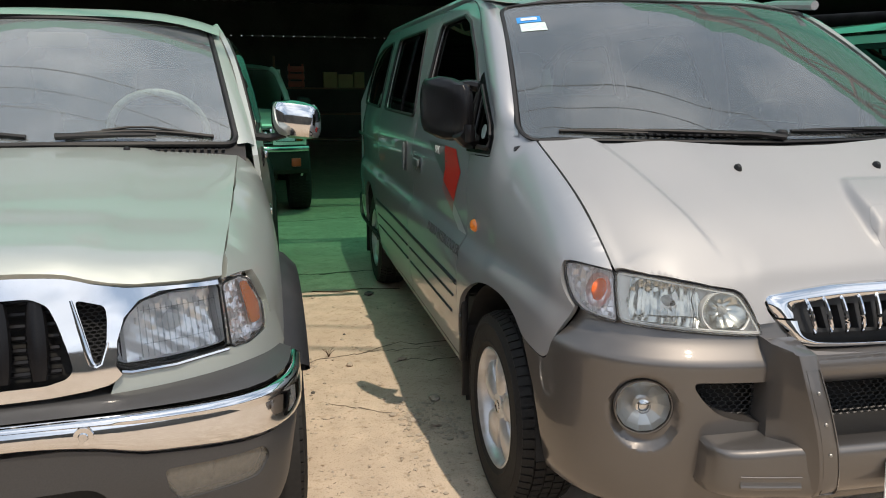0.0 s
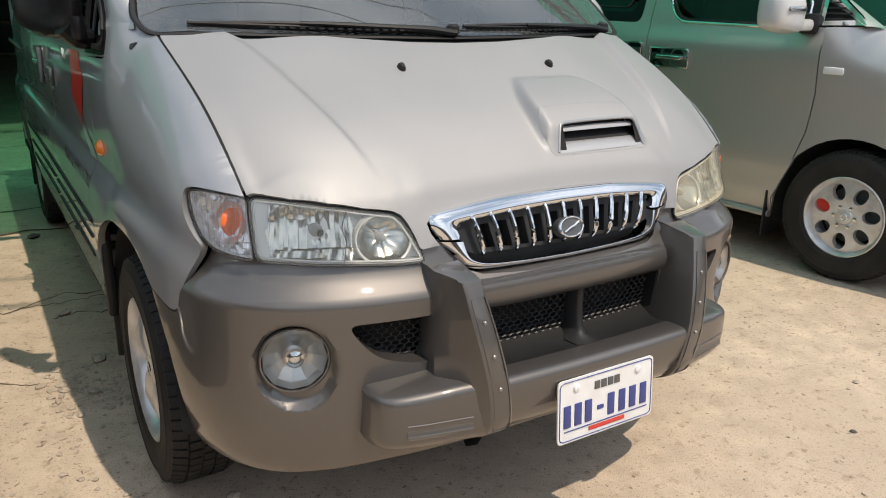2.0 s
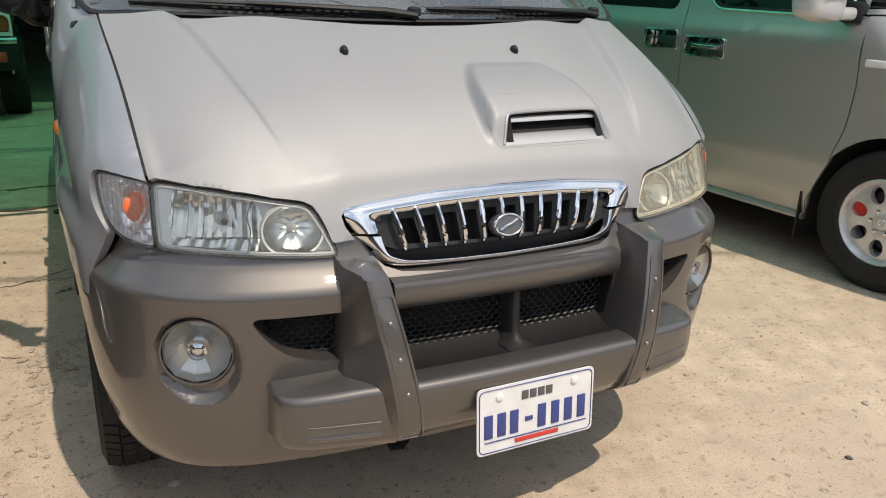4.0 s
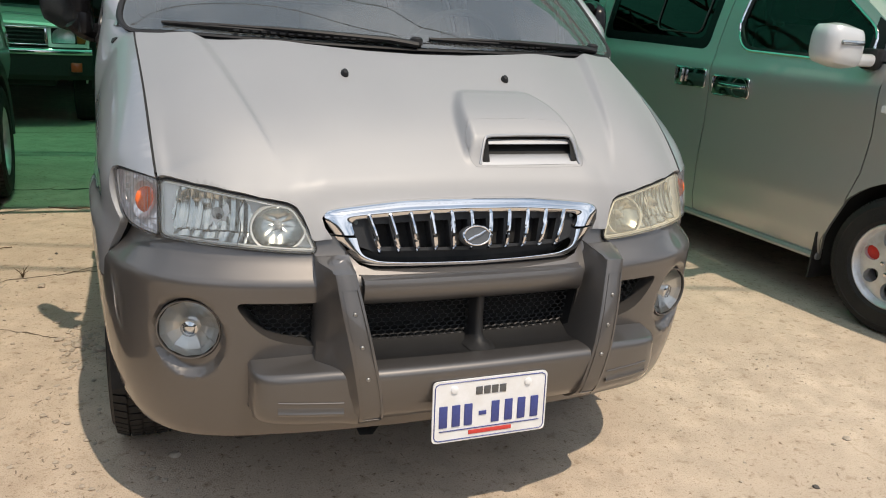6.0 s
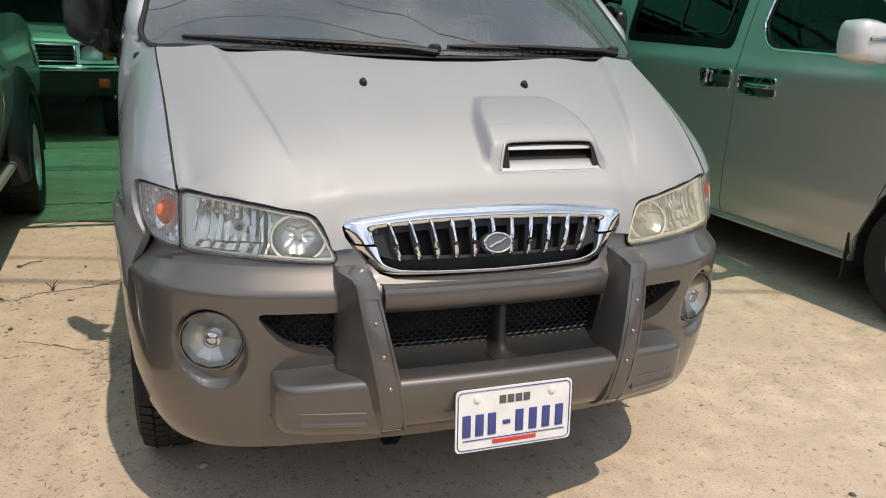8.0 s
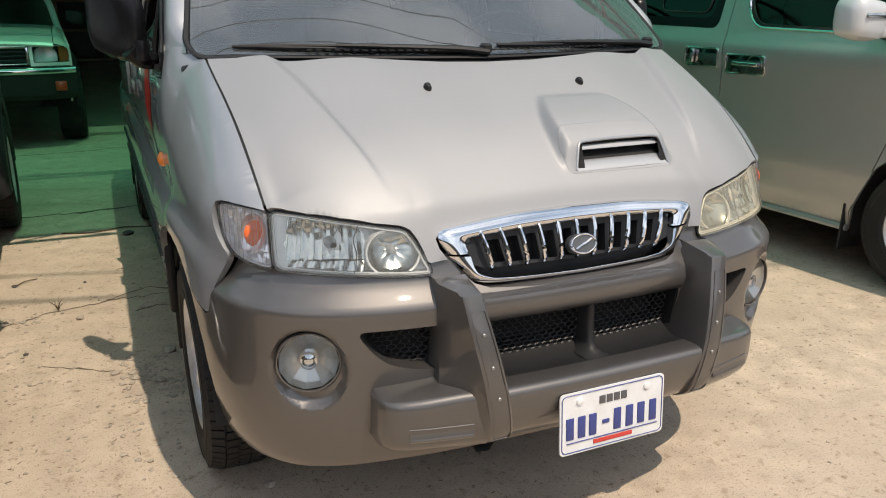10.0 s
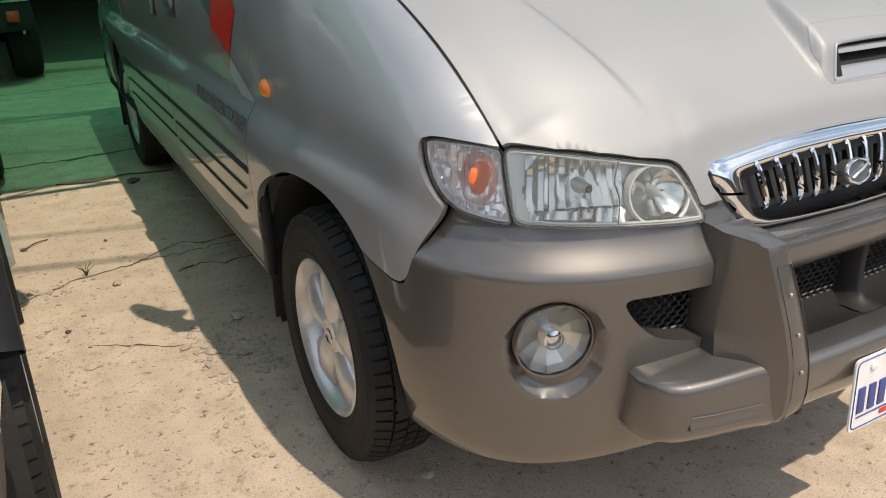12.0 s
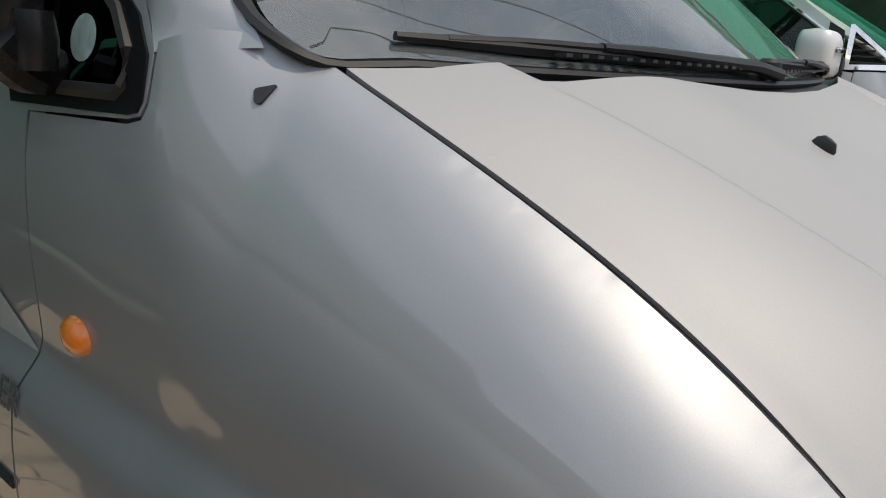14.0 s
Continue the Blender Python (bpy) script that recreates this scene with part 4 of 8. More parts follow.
for sg in (-1, 1):
    rows = [[(sg * x, y, z) for x, y, z in ((0.325, 0.12, 0.812), (0.325, 0.09, 0.810), (0.334, 0.088, 0.811), (0.35, 0.087, 0.811), (0.37, 0.087, 0.811), (0.382, 0.087, 0.811), (0.392, 0.088, 0.810), (0.399, 0.09, 0.809), (0.402, 0.10, 0.808), (0.402, 0.13, 0.808))],
            [(sg * x, y, z) for x, y, z in ((0.327, 0.11, 0.806), (0.329, 0.012, 0.799), (0.333, 0.002, 0.7985), (0.338, -0.001, 0.7985), (0.368, 0.000, 0.7985), (0.375, 0.004, 0.7985), (0.380, 0.012, 0.799), (0.391, 0.038, 0.802), (0.402, 0.066, 0.804), (0.402, 0.13, 0.806))]]
    for z in (0.7955, 0.790, 0.775, 0.755, 0.73, 0.70, 0.66, 0.62, 0.59, 0.57, 0.545, 0.52, 0.49, 0.465, 0.445, 0.432, 0.422, 0.412):
        f, xi, xr, xo = guard_y(z), guard_in(z), guard_ridge(z), guard_out(z)
        yo = float(np.interp(z, (0.41, 0.56, 0.62, 0.66, 0.80), (0.03, 0.045, 0.058, 0.060, 0.060)))
        rows.append([(sg * x, y, z) for x, y in ((xi - 0.004, 0.10), (xi - 0.001, f + 0.012), (xi + 0.001, f + 0.003), (xi + 0.006, f), (xr - 0.006, f + 0.001), (xr, f + 0.004), (xr + 0.003, f + 0.012), (xr + (xo - xr) * 0.5, f + 0.022 + (yo - f - 0.022) * 0.52), (xo, yo), (xo - 0.002, 0.13))])
    up = part("guard_upright", loft(rows) if sg < 0 else loft([list(reversed(r)) for r in rows]), BRONZE, guard, angle=32)
    on_up = lambda k, z: (sg * (guard_in(z) + 0.008 + k * (guard_ridge(z) - guard_in(z) - 0.016)), guard_y(z) + 0.002 * k - 0.0004, z)
    part("guard_plate", slab(round_poly([(0.0, 0.445), (1.0, 0.445), (1.0, 0.762), (0.0, 0.762)], 0.014, 4), on_up, 0.0014, 0.05, out=-1 if sg > 0 else 1), BRONZE, up, angle=40)
    for z in (0.71, 0.636, 0.56):
        x, y, _ = on_up(0.5, z)
        part("guard_bolt", moved(lathe([(0.004, 0.0048), (-0.002, 0.0048), (-0.004, 0.0032), (-0.004, 0.0005)], 12, "y"), Matrix.Translation((x, y, z))), STEELBOLT, up)
    # foot of the guard with its recessed slot
    foot_y = spl([0.30, 0.345, 0.42, 0.495, 0.52, 0.538, 0.550, 0.557], [-0.050, -0.036, -0.020, -0.002, 0.008, 0.022, 0.042, 0.070])
    rows = []
    for x in (0.557, 0.555, 0.550, 0.543, 0.533, 0.52, 0.50, 0.46, 0.42, 0.38, 0.345, 0.32):
        y = foot_y(x)
        zt, zb = 0.566 - 0.09 * max(0.0, x - 0.36) - (0.006 if x > 0.554 else 0), 0.418 + 0.10 * max(0.0, x - 0.49) ** 1.2 + (0.012 if x > 0.554 else 0)
        rows.append([(sg * x, 0.15, zt + 0.010), (sg * x, y + 0.016, zt + 0.001), (sg * x, y + 0.007, zt - 0.002), (sg * x, y + 0.001, zt - 0.009), (sg * x, y - 0.001, zt - 0.022), (sg * x, y - 0.002, zb + 0.062), (sg * x, y + 0.002, zb + 0.030), (sg * x, y + 0.013, zb + 0.010), (sg * x, y + 0.032, zb), (sg * x, 0.15, zb - 0.004)])
    rows.insert(0, [(sg * 0.553, 0.15, p[2]) for p in rows[0]])
    foot = part("guard_foot", loft([list(reversed(r)) for r in rows] if sg < 0 else rows), BRONZE, guard, angle=40)
    part("foot_slot", loft([[(sg * x, foot_y(x) - 0.0025 - d, z) for z, d in ((0.492, 0.0), (0.490, 0.0015), (0.4885, -0.001), (0.486, -0.002), (0.470, 0.0005), (0.464, 0.0032), (0.460, 0.0034), (0.456, 0.0))] for x in (0.502, 0.498, 0.46, 0.42, 0.38, 0.362, 0.356)]), BRONZE, foot, angle=20)

# plate
plate_m = Matrix.Translation((0.0, -0.0795, 0.458)) @ Matrix.Rotation(radians(-5), 4, "X")
plate_line = round_poly([(-0.1525, -0.079), (0.1525, -0.079), (0.1525, 0.079), (-0.1525, 0.079)], 0.014, 5)
plate = part("number_plate", moved(sheet(plate_line, lambda x, z: (x, -0.002, z), 0.05, 1, lip=0.004), plate_m), PLATEWHITE, VAN, "white plate with blue border and bars")
part("plate_border", moved(join(*(tube([(a * 0.147, -0.0028, b * 0.0735) for a, b in ((-1, -0.86), (-0.98, -0.95), (-0.93, -1), (0.93, -1), (0.98, -0.95), (1, -0.86), (1, 0.86), (0.98, 0.95), (0.93, 1), (-0.93, 1), (-0.98, 0.95), (-1, 0.86))], 0.0014, 4, closed=True),)), plate_m), BLUEINK, plate)
for k, x in enumerate((-0.125, -0.092, -0.060, -0.022, 0.012, 0.048, 0.083, 0.119)):
    w, h = (0.021, 0.055) if k != 3 else (0.02, 0.010)
    part("plate_bar", moved(rbox(w, 0.003, h, 0.0008, at=(x, -0.0032, -0.012)), plate_m), BLUEINK, plate)
for k in range(4):
    part("plate_top_bar", moved(rbox(0.017, 0.0025, 0.020, 0.0006, at=(-0.033 + 0.021 * k, -0.0030, 0.047)), plate_m), DARKDECAL, plate)
part("plate_foot_bar", moved(rbox(0.115, 0.0025, 0.010, 0.0006, at=(0.0, -0.0030, -0.059)), plate_m), REDINK, plate)
part("plate_foot_rule", moved(rbox(0.268, 0.0025, 0.0016, 0, at=(0.0, -0.0030, -0.049)), plate_m), BLUEINK, plate)
for x in (-0.098, 0.098):
    part("plate_screw", moved(lathe([(0.002, 0.010), (-0.004, 0.009), (-0.006, 0.005), (-0.006, 0.0005)], 14, "y"), plate_m @ Matrix.Translation((x, -0.002, 0.055))), PLATEWHITE, plate)


# --- headlamps
def on_lamp(back):
    return lambda s, z: lamp(s, z, back)


head_half = [(l_at(x), z) for x, z in round_poly([(0.388, 0.808), (0.423, 0.880), (0.446, 0.912), (0.52, 0.9255), (0.60, 0.939), (0.68, 0.950), (0.7605, 0.9575), (0.756, 0.920), (0.747, 0.870), (0.7385, 0.8305), (0.66, 0.8255), (0.56, 0.8185), (0.45, 0.8095)], 0.022, 4)]
sig_half = [(l_at(x), z) for x, z in round_poly([(0.7625, 0.956), (0.79, 0.9625), (0.812, 0.966), (0.834, 0.966), (0.8335, 0.930), (0.829, 0.892), (0.8205, 0.863), (0.807, 0.845), (0.777, 0.8345), (0.7405, 0.8300), (0.749, 0.870), (0.758, 0.920)], 0.012, 3)]


def shrunk_poly(poly, d):
    """Polygon drawn in by about d on all sides."""
    p = np.array(poly)
    if sum(a[0] * b[1] - b[0] * a[1] for a, b in zip(poly, poly[1:] + poly[:1])) < 0:
        d = -d
    t = np.roll(p, -1, 0) - np.roll(p, 1, 0)
    t /= np.maximum(1e-9, np.linalg.norm(t, axis=1))[:, None]
    return [tuple(q) for q in p + d * np.stack([-t[:, 1], t[:, 0]], 1)]


MAIN_S, MAIN_Z, ROUND_S, ROUND_Z = l_at(0.626), 0.884, l_at(0.481), 0.862


def facet(s, z, cell, amp):
    """Depth of small tilted mirrors, each with its own slant."""
    i, j = math.floor(s / cell), math.floor(z / cell)
    h = noise.cell_vector((i + 0.5, j + 0.5, 0.5))
    return amp * ((h[0] - 0.5) * (s / cell - i - 0.5) + (h[1] - 0.5) * (z / cell - j - 0.5)) * 2


def main_depth(s, z, k, t):
    """Main reflector: a bowl cut into upright bands with their own tilts, and a shelf along its foot."""
    u, v = (s - MAIN_S) / 0.125, (z - MAIN_Z) / 0.075
    if z < 0.849:
        return 0.014 + 0.30 * (z - 0.828) + 0.004 * math.sin(s * 75) + 0.0025 * math.sin(s * 190 + z * 120)
    return 0.014 + 0.024 * max(0.0, 1 - u * u - v * v) + 0.0030 * (t - 0.5) * (1 if k % 2 else -0.7) + 0.0012 * math.sin(k * 2.4) + facet(s, z, 0.026, 0.0030) + 0.0005 * math.sin(z * 90 + k * 1.9)


def banded(sg, line, width):
    """The main reflector as upright bands inside an outline."""
    verts, faces = [], []
    zs = [0.828, 0.835, 0.842, 0.8485, 0.8495] + list(np.arange(0.855, 0.9505, 0.006))
    lo, hi = min(p[0] for p in line), max(p[0] for p in line)
    for k in range(math.floor((lo - MAIN_S) / width), math.ceil((hi - MAIN_S) / width)):
        start = len(verts)
        ts_ = (0.0, 0.33, 0.67, 1.0)
        for z in zs:
            verts += [lamp(sg * (MAIN_S + (k + t) * width), z, main_depth(MAIN_S + (k + t) * width, z, k, t)) for t in ts_]
        for j in range(len(zs) - 1):
            for i in range(3):
                mid = np.array([[MAIN_S + (k + ts_[i] + 0.17) * width, (zs[j] + zs[j + 1]) / 2]])
                if _inside(mid, [line])[0]:
                    a = start + 4 * j + i
                    faces.append((a, a + 1, a + 5, a + 4) if sg > 0 else (a, a + 4, a + 5, a + 1))
    return verts, faces


def headlamp(sg):
    aged = sg > 0
    flip = (lambda p: [(-a, b) for a, b in p]) if sg < 0 else (lambda p: p)
    inner = shrunk_poly(head_half, 0.004)
    side_wall = loft([[lamp(sg * a, b, d) for a, b in _ring(inner, 0.012) + [inner[0]]] for d in (0.004, 0.018, 0.040)])
    hole = arc(ROUND_S, ROUND_Z, 0.060, 0, 350, 35, 0.046)
    main_line = [(l_at(0.530), 0.828), (l_at(0.545), 0.90), (l_at(0.565), 0.9265), (l_at(0.62), 0.9365), (l_at(0.70), 0.948), (l_at(0.725), 0.940), (l_at(0.728), 0.88), (l_at(0.715), 0.836)]
    back = part("headlamp", join(side_wall, sheet(flip(inner), lambda s, z: lamp(s, z, 0.038 + 0.003 * math.sin(abs(s) * 61 + z * 55)), 0.02, 1, lip=0)), LAMPSILVER, VAN, "yellowed hazy headlamp" if aged else "clear multi-reflector headlamp")
    part("lamp_lens", sheet(flip(head_half), on_lamp(0.0), 0.02, 1, lip=0.004), AGED if aged else HAZED, back)
    bowl = part("reflector_bowl", banded(sg, main_line, 0.0110), REFLECTOR, back, angle=40)
    c = Vector(lamp(sg * MAIN_S, MAIN_Z, 0.036))
    part("bulb", moved(lathe([(0.012, 0.015), (-0.004, 0.014), (-0.012, 0.010), (-0.022, 0.009), (-0.028, 0.005), (-0.029, 0.0005)], 16, "y"), Matrix.Translation(c)), BULB, bowl, "glass bulb with a dark tip")
    part("bulb_tip", moved(lathe([(-0.020, 0.0095), (-0.0285, 0.0055), (-0.0295, 0.0005)], 14, "y"), Matrix.Translation(c)), DARK, bowl)
    # silver cheek beside the signal and bright brow over the bowls
    part("lamp_cheek", loft([[lamp(sg * (l_at(x0) + (l_at(x1) - l_at(x0)) * k), z, 0.009 + 0.012 * k) for k in (0, 0.3, 0.6, 1)] for z, x0, x1 in ((0.834, 0.736, 0.714), (0.87, 0.744, 0.724), (0.91, 0.751, 0.727), (0.950, 0.757, 0.722))]), LAMPSILVER, back)
    # round inner bowl with its own ring, flutes and bulb
    rows = []
    for q, d in ((1.0, 0.010), (0.97, 0.012), (0.955, 0.018), (0.80, 0.026), (0.55, 0.033), (0.28, 0.037), (0.16, 0.037)):
        row = []
        for k in range(72):
            a = 2 * math.pi * k / 72
            z = ROUND_Z + 0.049 * q * math.sin(a)
            row.append(lamp(sg * (ROUND_S + 0.062 * q * math.cos(a)), max(z, 0.8225), d + (0.0015 * (abs(math.sin(4 * a)) - 0.5) * min(1, 2 - 2 * q) if q < 0.95 else 0)))
        rows.append(row)
    inner_bowl = part("round_bowl", loft(rows, True), REFLECTOR, back, angle=18)
    ring = []
    for q, d in ((1.10, 0.022), (1.09, 0.013), (1.05, 0.0075), (0.99, 0.0085), (0.965, 0.016)):
        ring.append([lamp(sg * (ROUND_S + 0.062 * q * math.cos(2 * math.pi * k / 56)), min(max(ROUND_Z + 0.049 * q * math.sin(2 * math.pi * k / 56), 0.8215), 0.917), d) for k in range(56)])
    part("bowl_ring", loft(ring, True), LAMPSILVER, inner_bowl)
    c = Vector(lamp(sg * ROUND_S, ROUND_Z, 0.036))
    part("bulb", moved(lathe([(0.012, 0.012), (-0.006, 0.010), (-0.016, 0.008), (-0.022, 0.003), (-0.022, 0.0005)], 14, "y"), Matrix.Translation(c)), BULB, inner_bowl)
    # cut line moulded in the lens, bezel inside the edge, thin black seal round it
    part("lens_seam", tube([lamp(sg * l_at(x), z, 0.004) for x, z in curve([(0.560, 0.925), (0.572, 0.895), (0.566, 0.865), (0.573, 0.826)], 5)], 0.0012, 5), GREYPLASTIC, back)
    part("lamp_bezel", tube([lamp(sg * a, b, 0.007) for a, b in _ring(shrunk_poly(head_half, 0.008), 0.012)], 0.0020, 8, closed=True), LAMPSILVER, back)
    part("lamp_seal", tube([lamp(sg * a, b, 0.006) for a, b in _ring(shrunk_poly(head_half, 0.0005), 0.012)], 0.0032, 8, closed=True), BLACK, back)
    sig_in = shrunk_poly(sig_half, 0.004)
    sig = part("turn_signal", join(sheet(flip(sig_in), lambda s, z: lamp(s, z, 0.019 + facet(abs(s), z, 0.016, 0.008)), 0.005, 1, lip=0), loft([[lamp(sg * a, b, d) for a, b in _ring(sig_in, 0.012) + [sig_in[0]]] for d in (0.003, 0.024)])), SIGNALSILVER, VAN, "clear turn signal with an orange bulb")
    part("signal_lens", sheet(flip(sig_half), on_lamp(0.0), 0.02, 1, lip=0.004), RIBBED, sig)
    cup_s, cup_z = l_at(0.788), 0.902
    part("signal_reflector", loft([[lamp(sg * (cup_s + 0.036 * q * math.cos(a)), cup_z + 0.044 * q * math.sin(a), d + 0.0030 * (abs(math.sin(3.5 * a)) - 0.5)) for a in np.linspace(0, 2 * math.pi, 60, endpoint=False)] for q, d in ((1.0, 0.008), (0.9, 0.012), (0.75, 0.016), (0.5, 0.021), (0.25, 0.023))], True), SIGNALSILVER, sig, angle=20)
    c = Vector(lamp(sg * cup_s, cup_z, 0.019))
    part("signal_bulb", moved(lathe([(0.010, 0.018), (0.004, 0.026), (-0.003, 0.029), (-0.009, 0.024), (-0.013, 0.012), (-0.0135, 0.0005)], 18, "y"), Matrix.Translation(c) @ Matrix.Diagonal((0.85, 1, 1.1, 1))), ORANGE, sig)
    ribs = []
    for k in range(12):
        t = k / 11
        lo_x, hi_x = 0.746 + (0.826 - 0.746) * t, 0.766 + (0.829 - 0.766) * t
        zb = float(np.interp(lo_x, [0.74, 0.777, 0.807, 0.822, 0.83], [0.836, 0.841, 0.851, 0.868, 0.90]))
        zt = float(np.interp(hi_x, [0.76, 0.812, 0.832], [0.953, 0.964, 0.962]))
        ribs.append(tube([lamp(sg * l_at(lo_x + (hi_x - lo_x) * q), zb + (zt - zb) * q, 0.0035) for q in np.linspace(0, 1, 5)], 0.0007, 5))
    part("signal_ribs", join(*ribs), CLEAR, sig)
    part("signal_bezel", tube([lamp(sg * a, b, 0.006) for a, b in _ring(shrunk_poly(sig_half, 0.0055), 0.012)], 0.0016, 8, closed=True), LAMPSILVER, sig)
    part("signal_seal", tube([lamp(sg * a, b, 0.006) for a, b in _ring(shrunk_poly(sig_half, 0.0005), 0.012)], 0.0028, 8, closed=True), BLACK, sig)


headlamp(-1)
headlamp(1)


# --- grille
def grille_y(x, z):
    return 0.128 + 0.30 * (z - 0.84)


def chrome_band(outer, inner, bulge, tilt=0.006):
    """Rounded band between two outlines of the grille, right half and its mirror."""
    a, b = curve([(x, z) for x, z in outer], 4), curve([(x, z) for x, z in inner], 4)
    full = [((-p[0], p[1]), (-q[0], q[1])) for p, q in reversed(list(zip(a, b)))][:-1] if abs(outer[0][0]) < 1e-6 else []
    full += list(zip(a, b))
    rows = []
    for p, q in full:
        row = [(p[0], grille_y(0, p[1]) + 0.022, p[1])]
        for k in range(9):
            t = k / 8
            x, z = p[0] + (q[0] - p[0]) * t, p[1] + (q[1] - p[1]) * t
            row.append((x, grille_y(0, z) - 0.004 - bulge * math.sin(math.pi * min(1, t * 0.92 + 0.04)) ** 0.7 - tilt * t, z))
        row.append((q[0], grille_y(0, q[1]) + 0.030, q[1] - 0.002))
        rows.append(row)
    return loft(rows)


upper_out = [(0, 0.9245), (0.15, 0.9225), (0.225, 0.918), (0.308, 0.911), (0.350, 0.906), (0.368, 0.899), (0.3725, 0.888), (0.365, 0.872), (0.351, 0.8515)]
upper_in = [(0, 0.8945), (0.15, 0.892), (0.225, 0.888), (0.285, 0.885), (0.303, 0.882), (0.308, 0.876), (0.308, 0.868), (0.306, 0.860), (0.301, 0.849)]
lower_out = [(0, 0.764), (0.139, 0.767), (0.240, 0.771), (0.278, 0.778), (0.303, 0.789), (0.321, 0.806), (0.336, 0.826), (0.349, 0.846)]
lower_in = [(0, 0.777), (0.139, 0.780), (0.232, 0.786), (0.263, 0.793), (0.283, 0.802), (0.292, 0.814), (0.297, 0.829), (0.300, 0.8435)]
grille = part("grille", chrome_band(upper_out, upper_in, 0.010), CHROME, VAN, "chrome grille surround with eleven upright slats", angle=60)
part("grille_lower_trim", chrome_band(lower_out, lower_in, 0.005, 0.013), CHROME, grille, angle=60)
for sg in (-1, 1):
    part("grille_seam", tube([(sg * x, grille_y(0, 0.848) + 0.002, 0.8475) for x in np.linspace(0.300, 0.404, 5)], 0.0042, 6), DARK, grille)
    part("grille_screw", moved(lathe([(0.002, 0.005), (-0.003, 0.005), (-0.004, 0.001)], 10, "y"), Matrix.Translation((sg * 0.296, grille_y(0, 0.874) + 0.002, 0.874))), STEEL, grille)
# charcoal insert with a dark pocket between each pair of slats
slat_x = [0.0535 * k for k in range(-5, 6)]
lean = lambda x, z: x * (1 - 0.11 * (0.895 - z) / 0.10)
pockets = []
for x0, x1 in zip([-0.297] + slat_x, slat_x + [0.297]):
    zt, zb = 0.872 - 0.10 * min(abs(x0), abs(x1)) ** 2, 0.806 + 0.16 * min(abs(x0), abs(x1)) ** 2
    if x1 - x0 > 0.035:
        a0, a1 = x0 + (0.010 if x0 > -0.29 else 0.012), x1 - (0.004 if x1 < 0.29 else 0.012)
        pockets.append([(lean(a0, zt), zt), (lean(a1, zt), zt), (lean(a1, zb), zb), (lean(a0, zb), zb)])
part("grille_shadow", sheet([(-0.29, 0.80), (0.29, 0.80), (0.25, 0.772), (-0.25, 0.772)], lambda x, z: (x, grille_y(x, z) + 0.030, z), 0.06, 1, lip=0), DARK, grille)
frame_line = [(-0.305, 0.862), (-0.298, 0.884), (-0.2, 0.892), (0, 0.896), (0.2, 0.892), (0.298, 0.884), (0.305, 0.862), (0.294, 0.818), (0.255, 0.804), (0, 0.797), (-0.255, 0.804), (-0.294, 0.818)]
part("grille_insert", sheet(frame_line, lambda x, z: (x, grille_y(x, z) + 0.006 + 0.12 * max(0, 0.80 - z), z), 0.02, 1, holes=pockets, lip=0.0, lip_holes=0.034), GREYPLASTIC, grille, "charcoal insert behind the slats", angle=20)
part("grille_backing", sheet(frame_line, lambda x, z: (x, grille_y(x, z) + 0.040, z), 0.06, 1, lip=0), DARK, grille)
for x0 in slat_x:
    path = [(lean(x0, z), grille_y(0, z) - d, z) for z, d in ((0.899, 0.012), (0.888, 0.016), (0.865, 0.018), (0.838, 0.016), (0.814, 0.010), (0.801, -0.002))]
    part("slat", tube(curve(path, 3), [0.0036, 0.0048, 0.0055, 0.0058, 0.0060, 0.0062, 0.0064, 0.0064, 0.0065, 0.0065, 0.0064, 0.0062, 0.0058, 0.0052, 0.0044, 0.0034], 8), CHROME, grille)
badge_m = Matrix.Translation((0.006, grille_y(0, 0.838) - 0.026, 0.840)) @ Matrix.Rotation(radians(-17), 4, "X") @ Matrix.Diagonal((1.05, 1, 0.70, 1))
badge = part("badge", moved(lathe([(0.02, 0.038), (-0.002, 0.0385), (-0.004, 0.036), (-0.004, 0.0005)], 36, "y"), badge_m), DARKDECAL, grille, "oval chrome badge")
part("badge_ring", moved(tube([(0.034 * math.cos(2 * math.pi * k / 36), -0.005, 0.034 * math.sin(2 * math.pi * k / 36)) for k in range(36)], 0.0034, 8, closed=True), badge_m), CHROME, badge)
part("badge_emblem", moved(tube(curve([(-0.022, -0.006, -0.016), (-0.006, -0.007, -0.003), (0.006, -0.007, 0.003), (0.022, -0.006, 0.016)], 4), 0.005, 6), badge_m), CHROME, badge)


# --- windscreen, cowl, wipers
ws_base_y = spl([0, 0.3, 0.55, 0.70, 0.77, 0.81, 0.825], [0.660, 0.685, 0.735, 0.776, 0.803, 0.832, 0.860])
ws_base_z = spl([0, 0.3, 0.55, 0.70, 0.81, 0.825], [1.255, 1.258, 1.261, 1.263, 1.268, 1.276])
ws_top_y = spl([0, 0.4, 0.72, 0.80], [1.385, 1.42, 1.53, 1.58])
ws_top_z = spl([0, 0.4, 0.72, 0.80], [1.762, 1.757, 1.726, 1.71])


def screen(u, t):
    """Windscreen: u from -1 to 1 across, t from 0 at the cowl to 1 at the roof."""
    xb, xt = 0.818 * u, 0.690 * u
    x = xb + (xt - xb) * t
    b = Vector((xb, ws_base_y(abs(xb)), ws_base_z(abs(xb))))
    c = Vector((xt, ws_top_y(abs(xt)), ws_top_z(abs(xt))))
    p = b.lerp(c, t)
    bow = 4 * t * (1 - t)
    return p.x, p.y - 0.016 * bow, p.z + 0.022 * bow


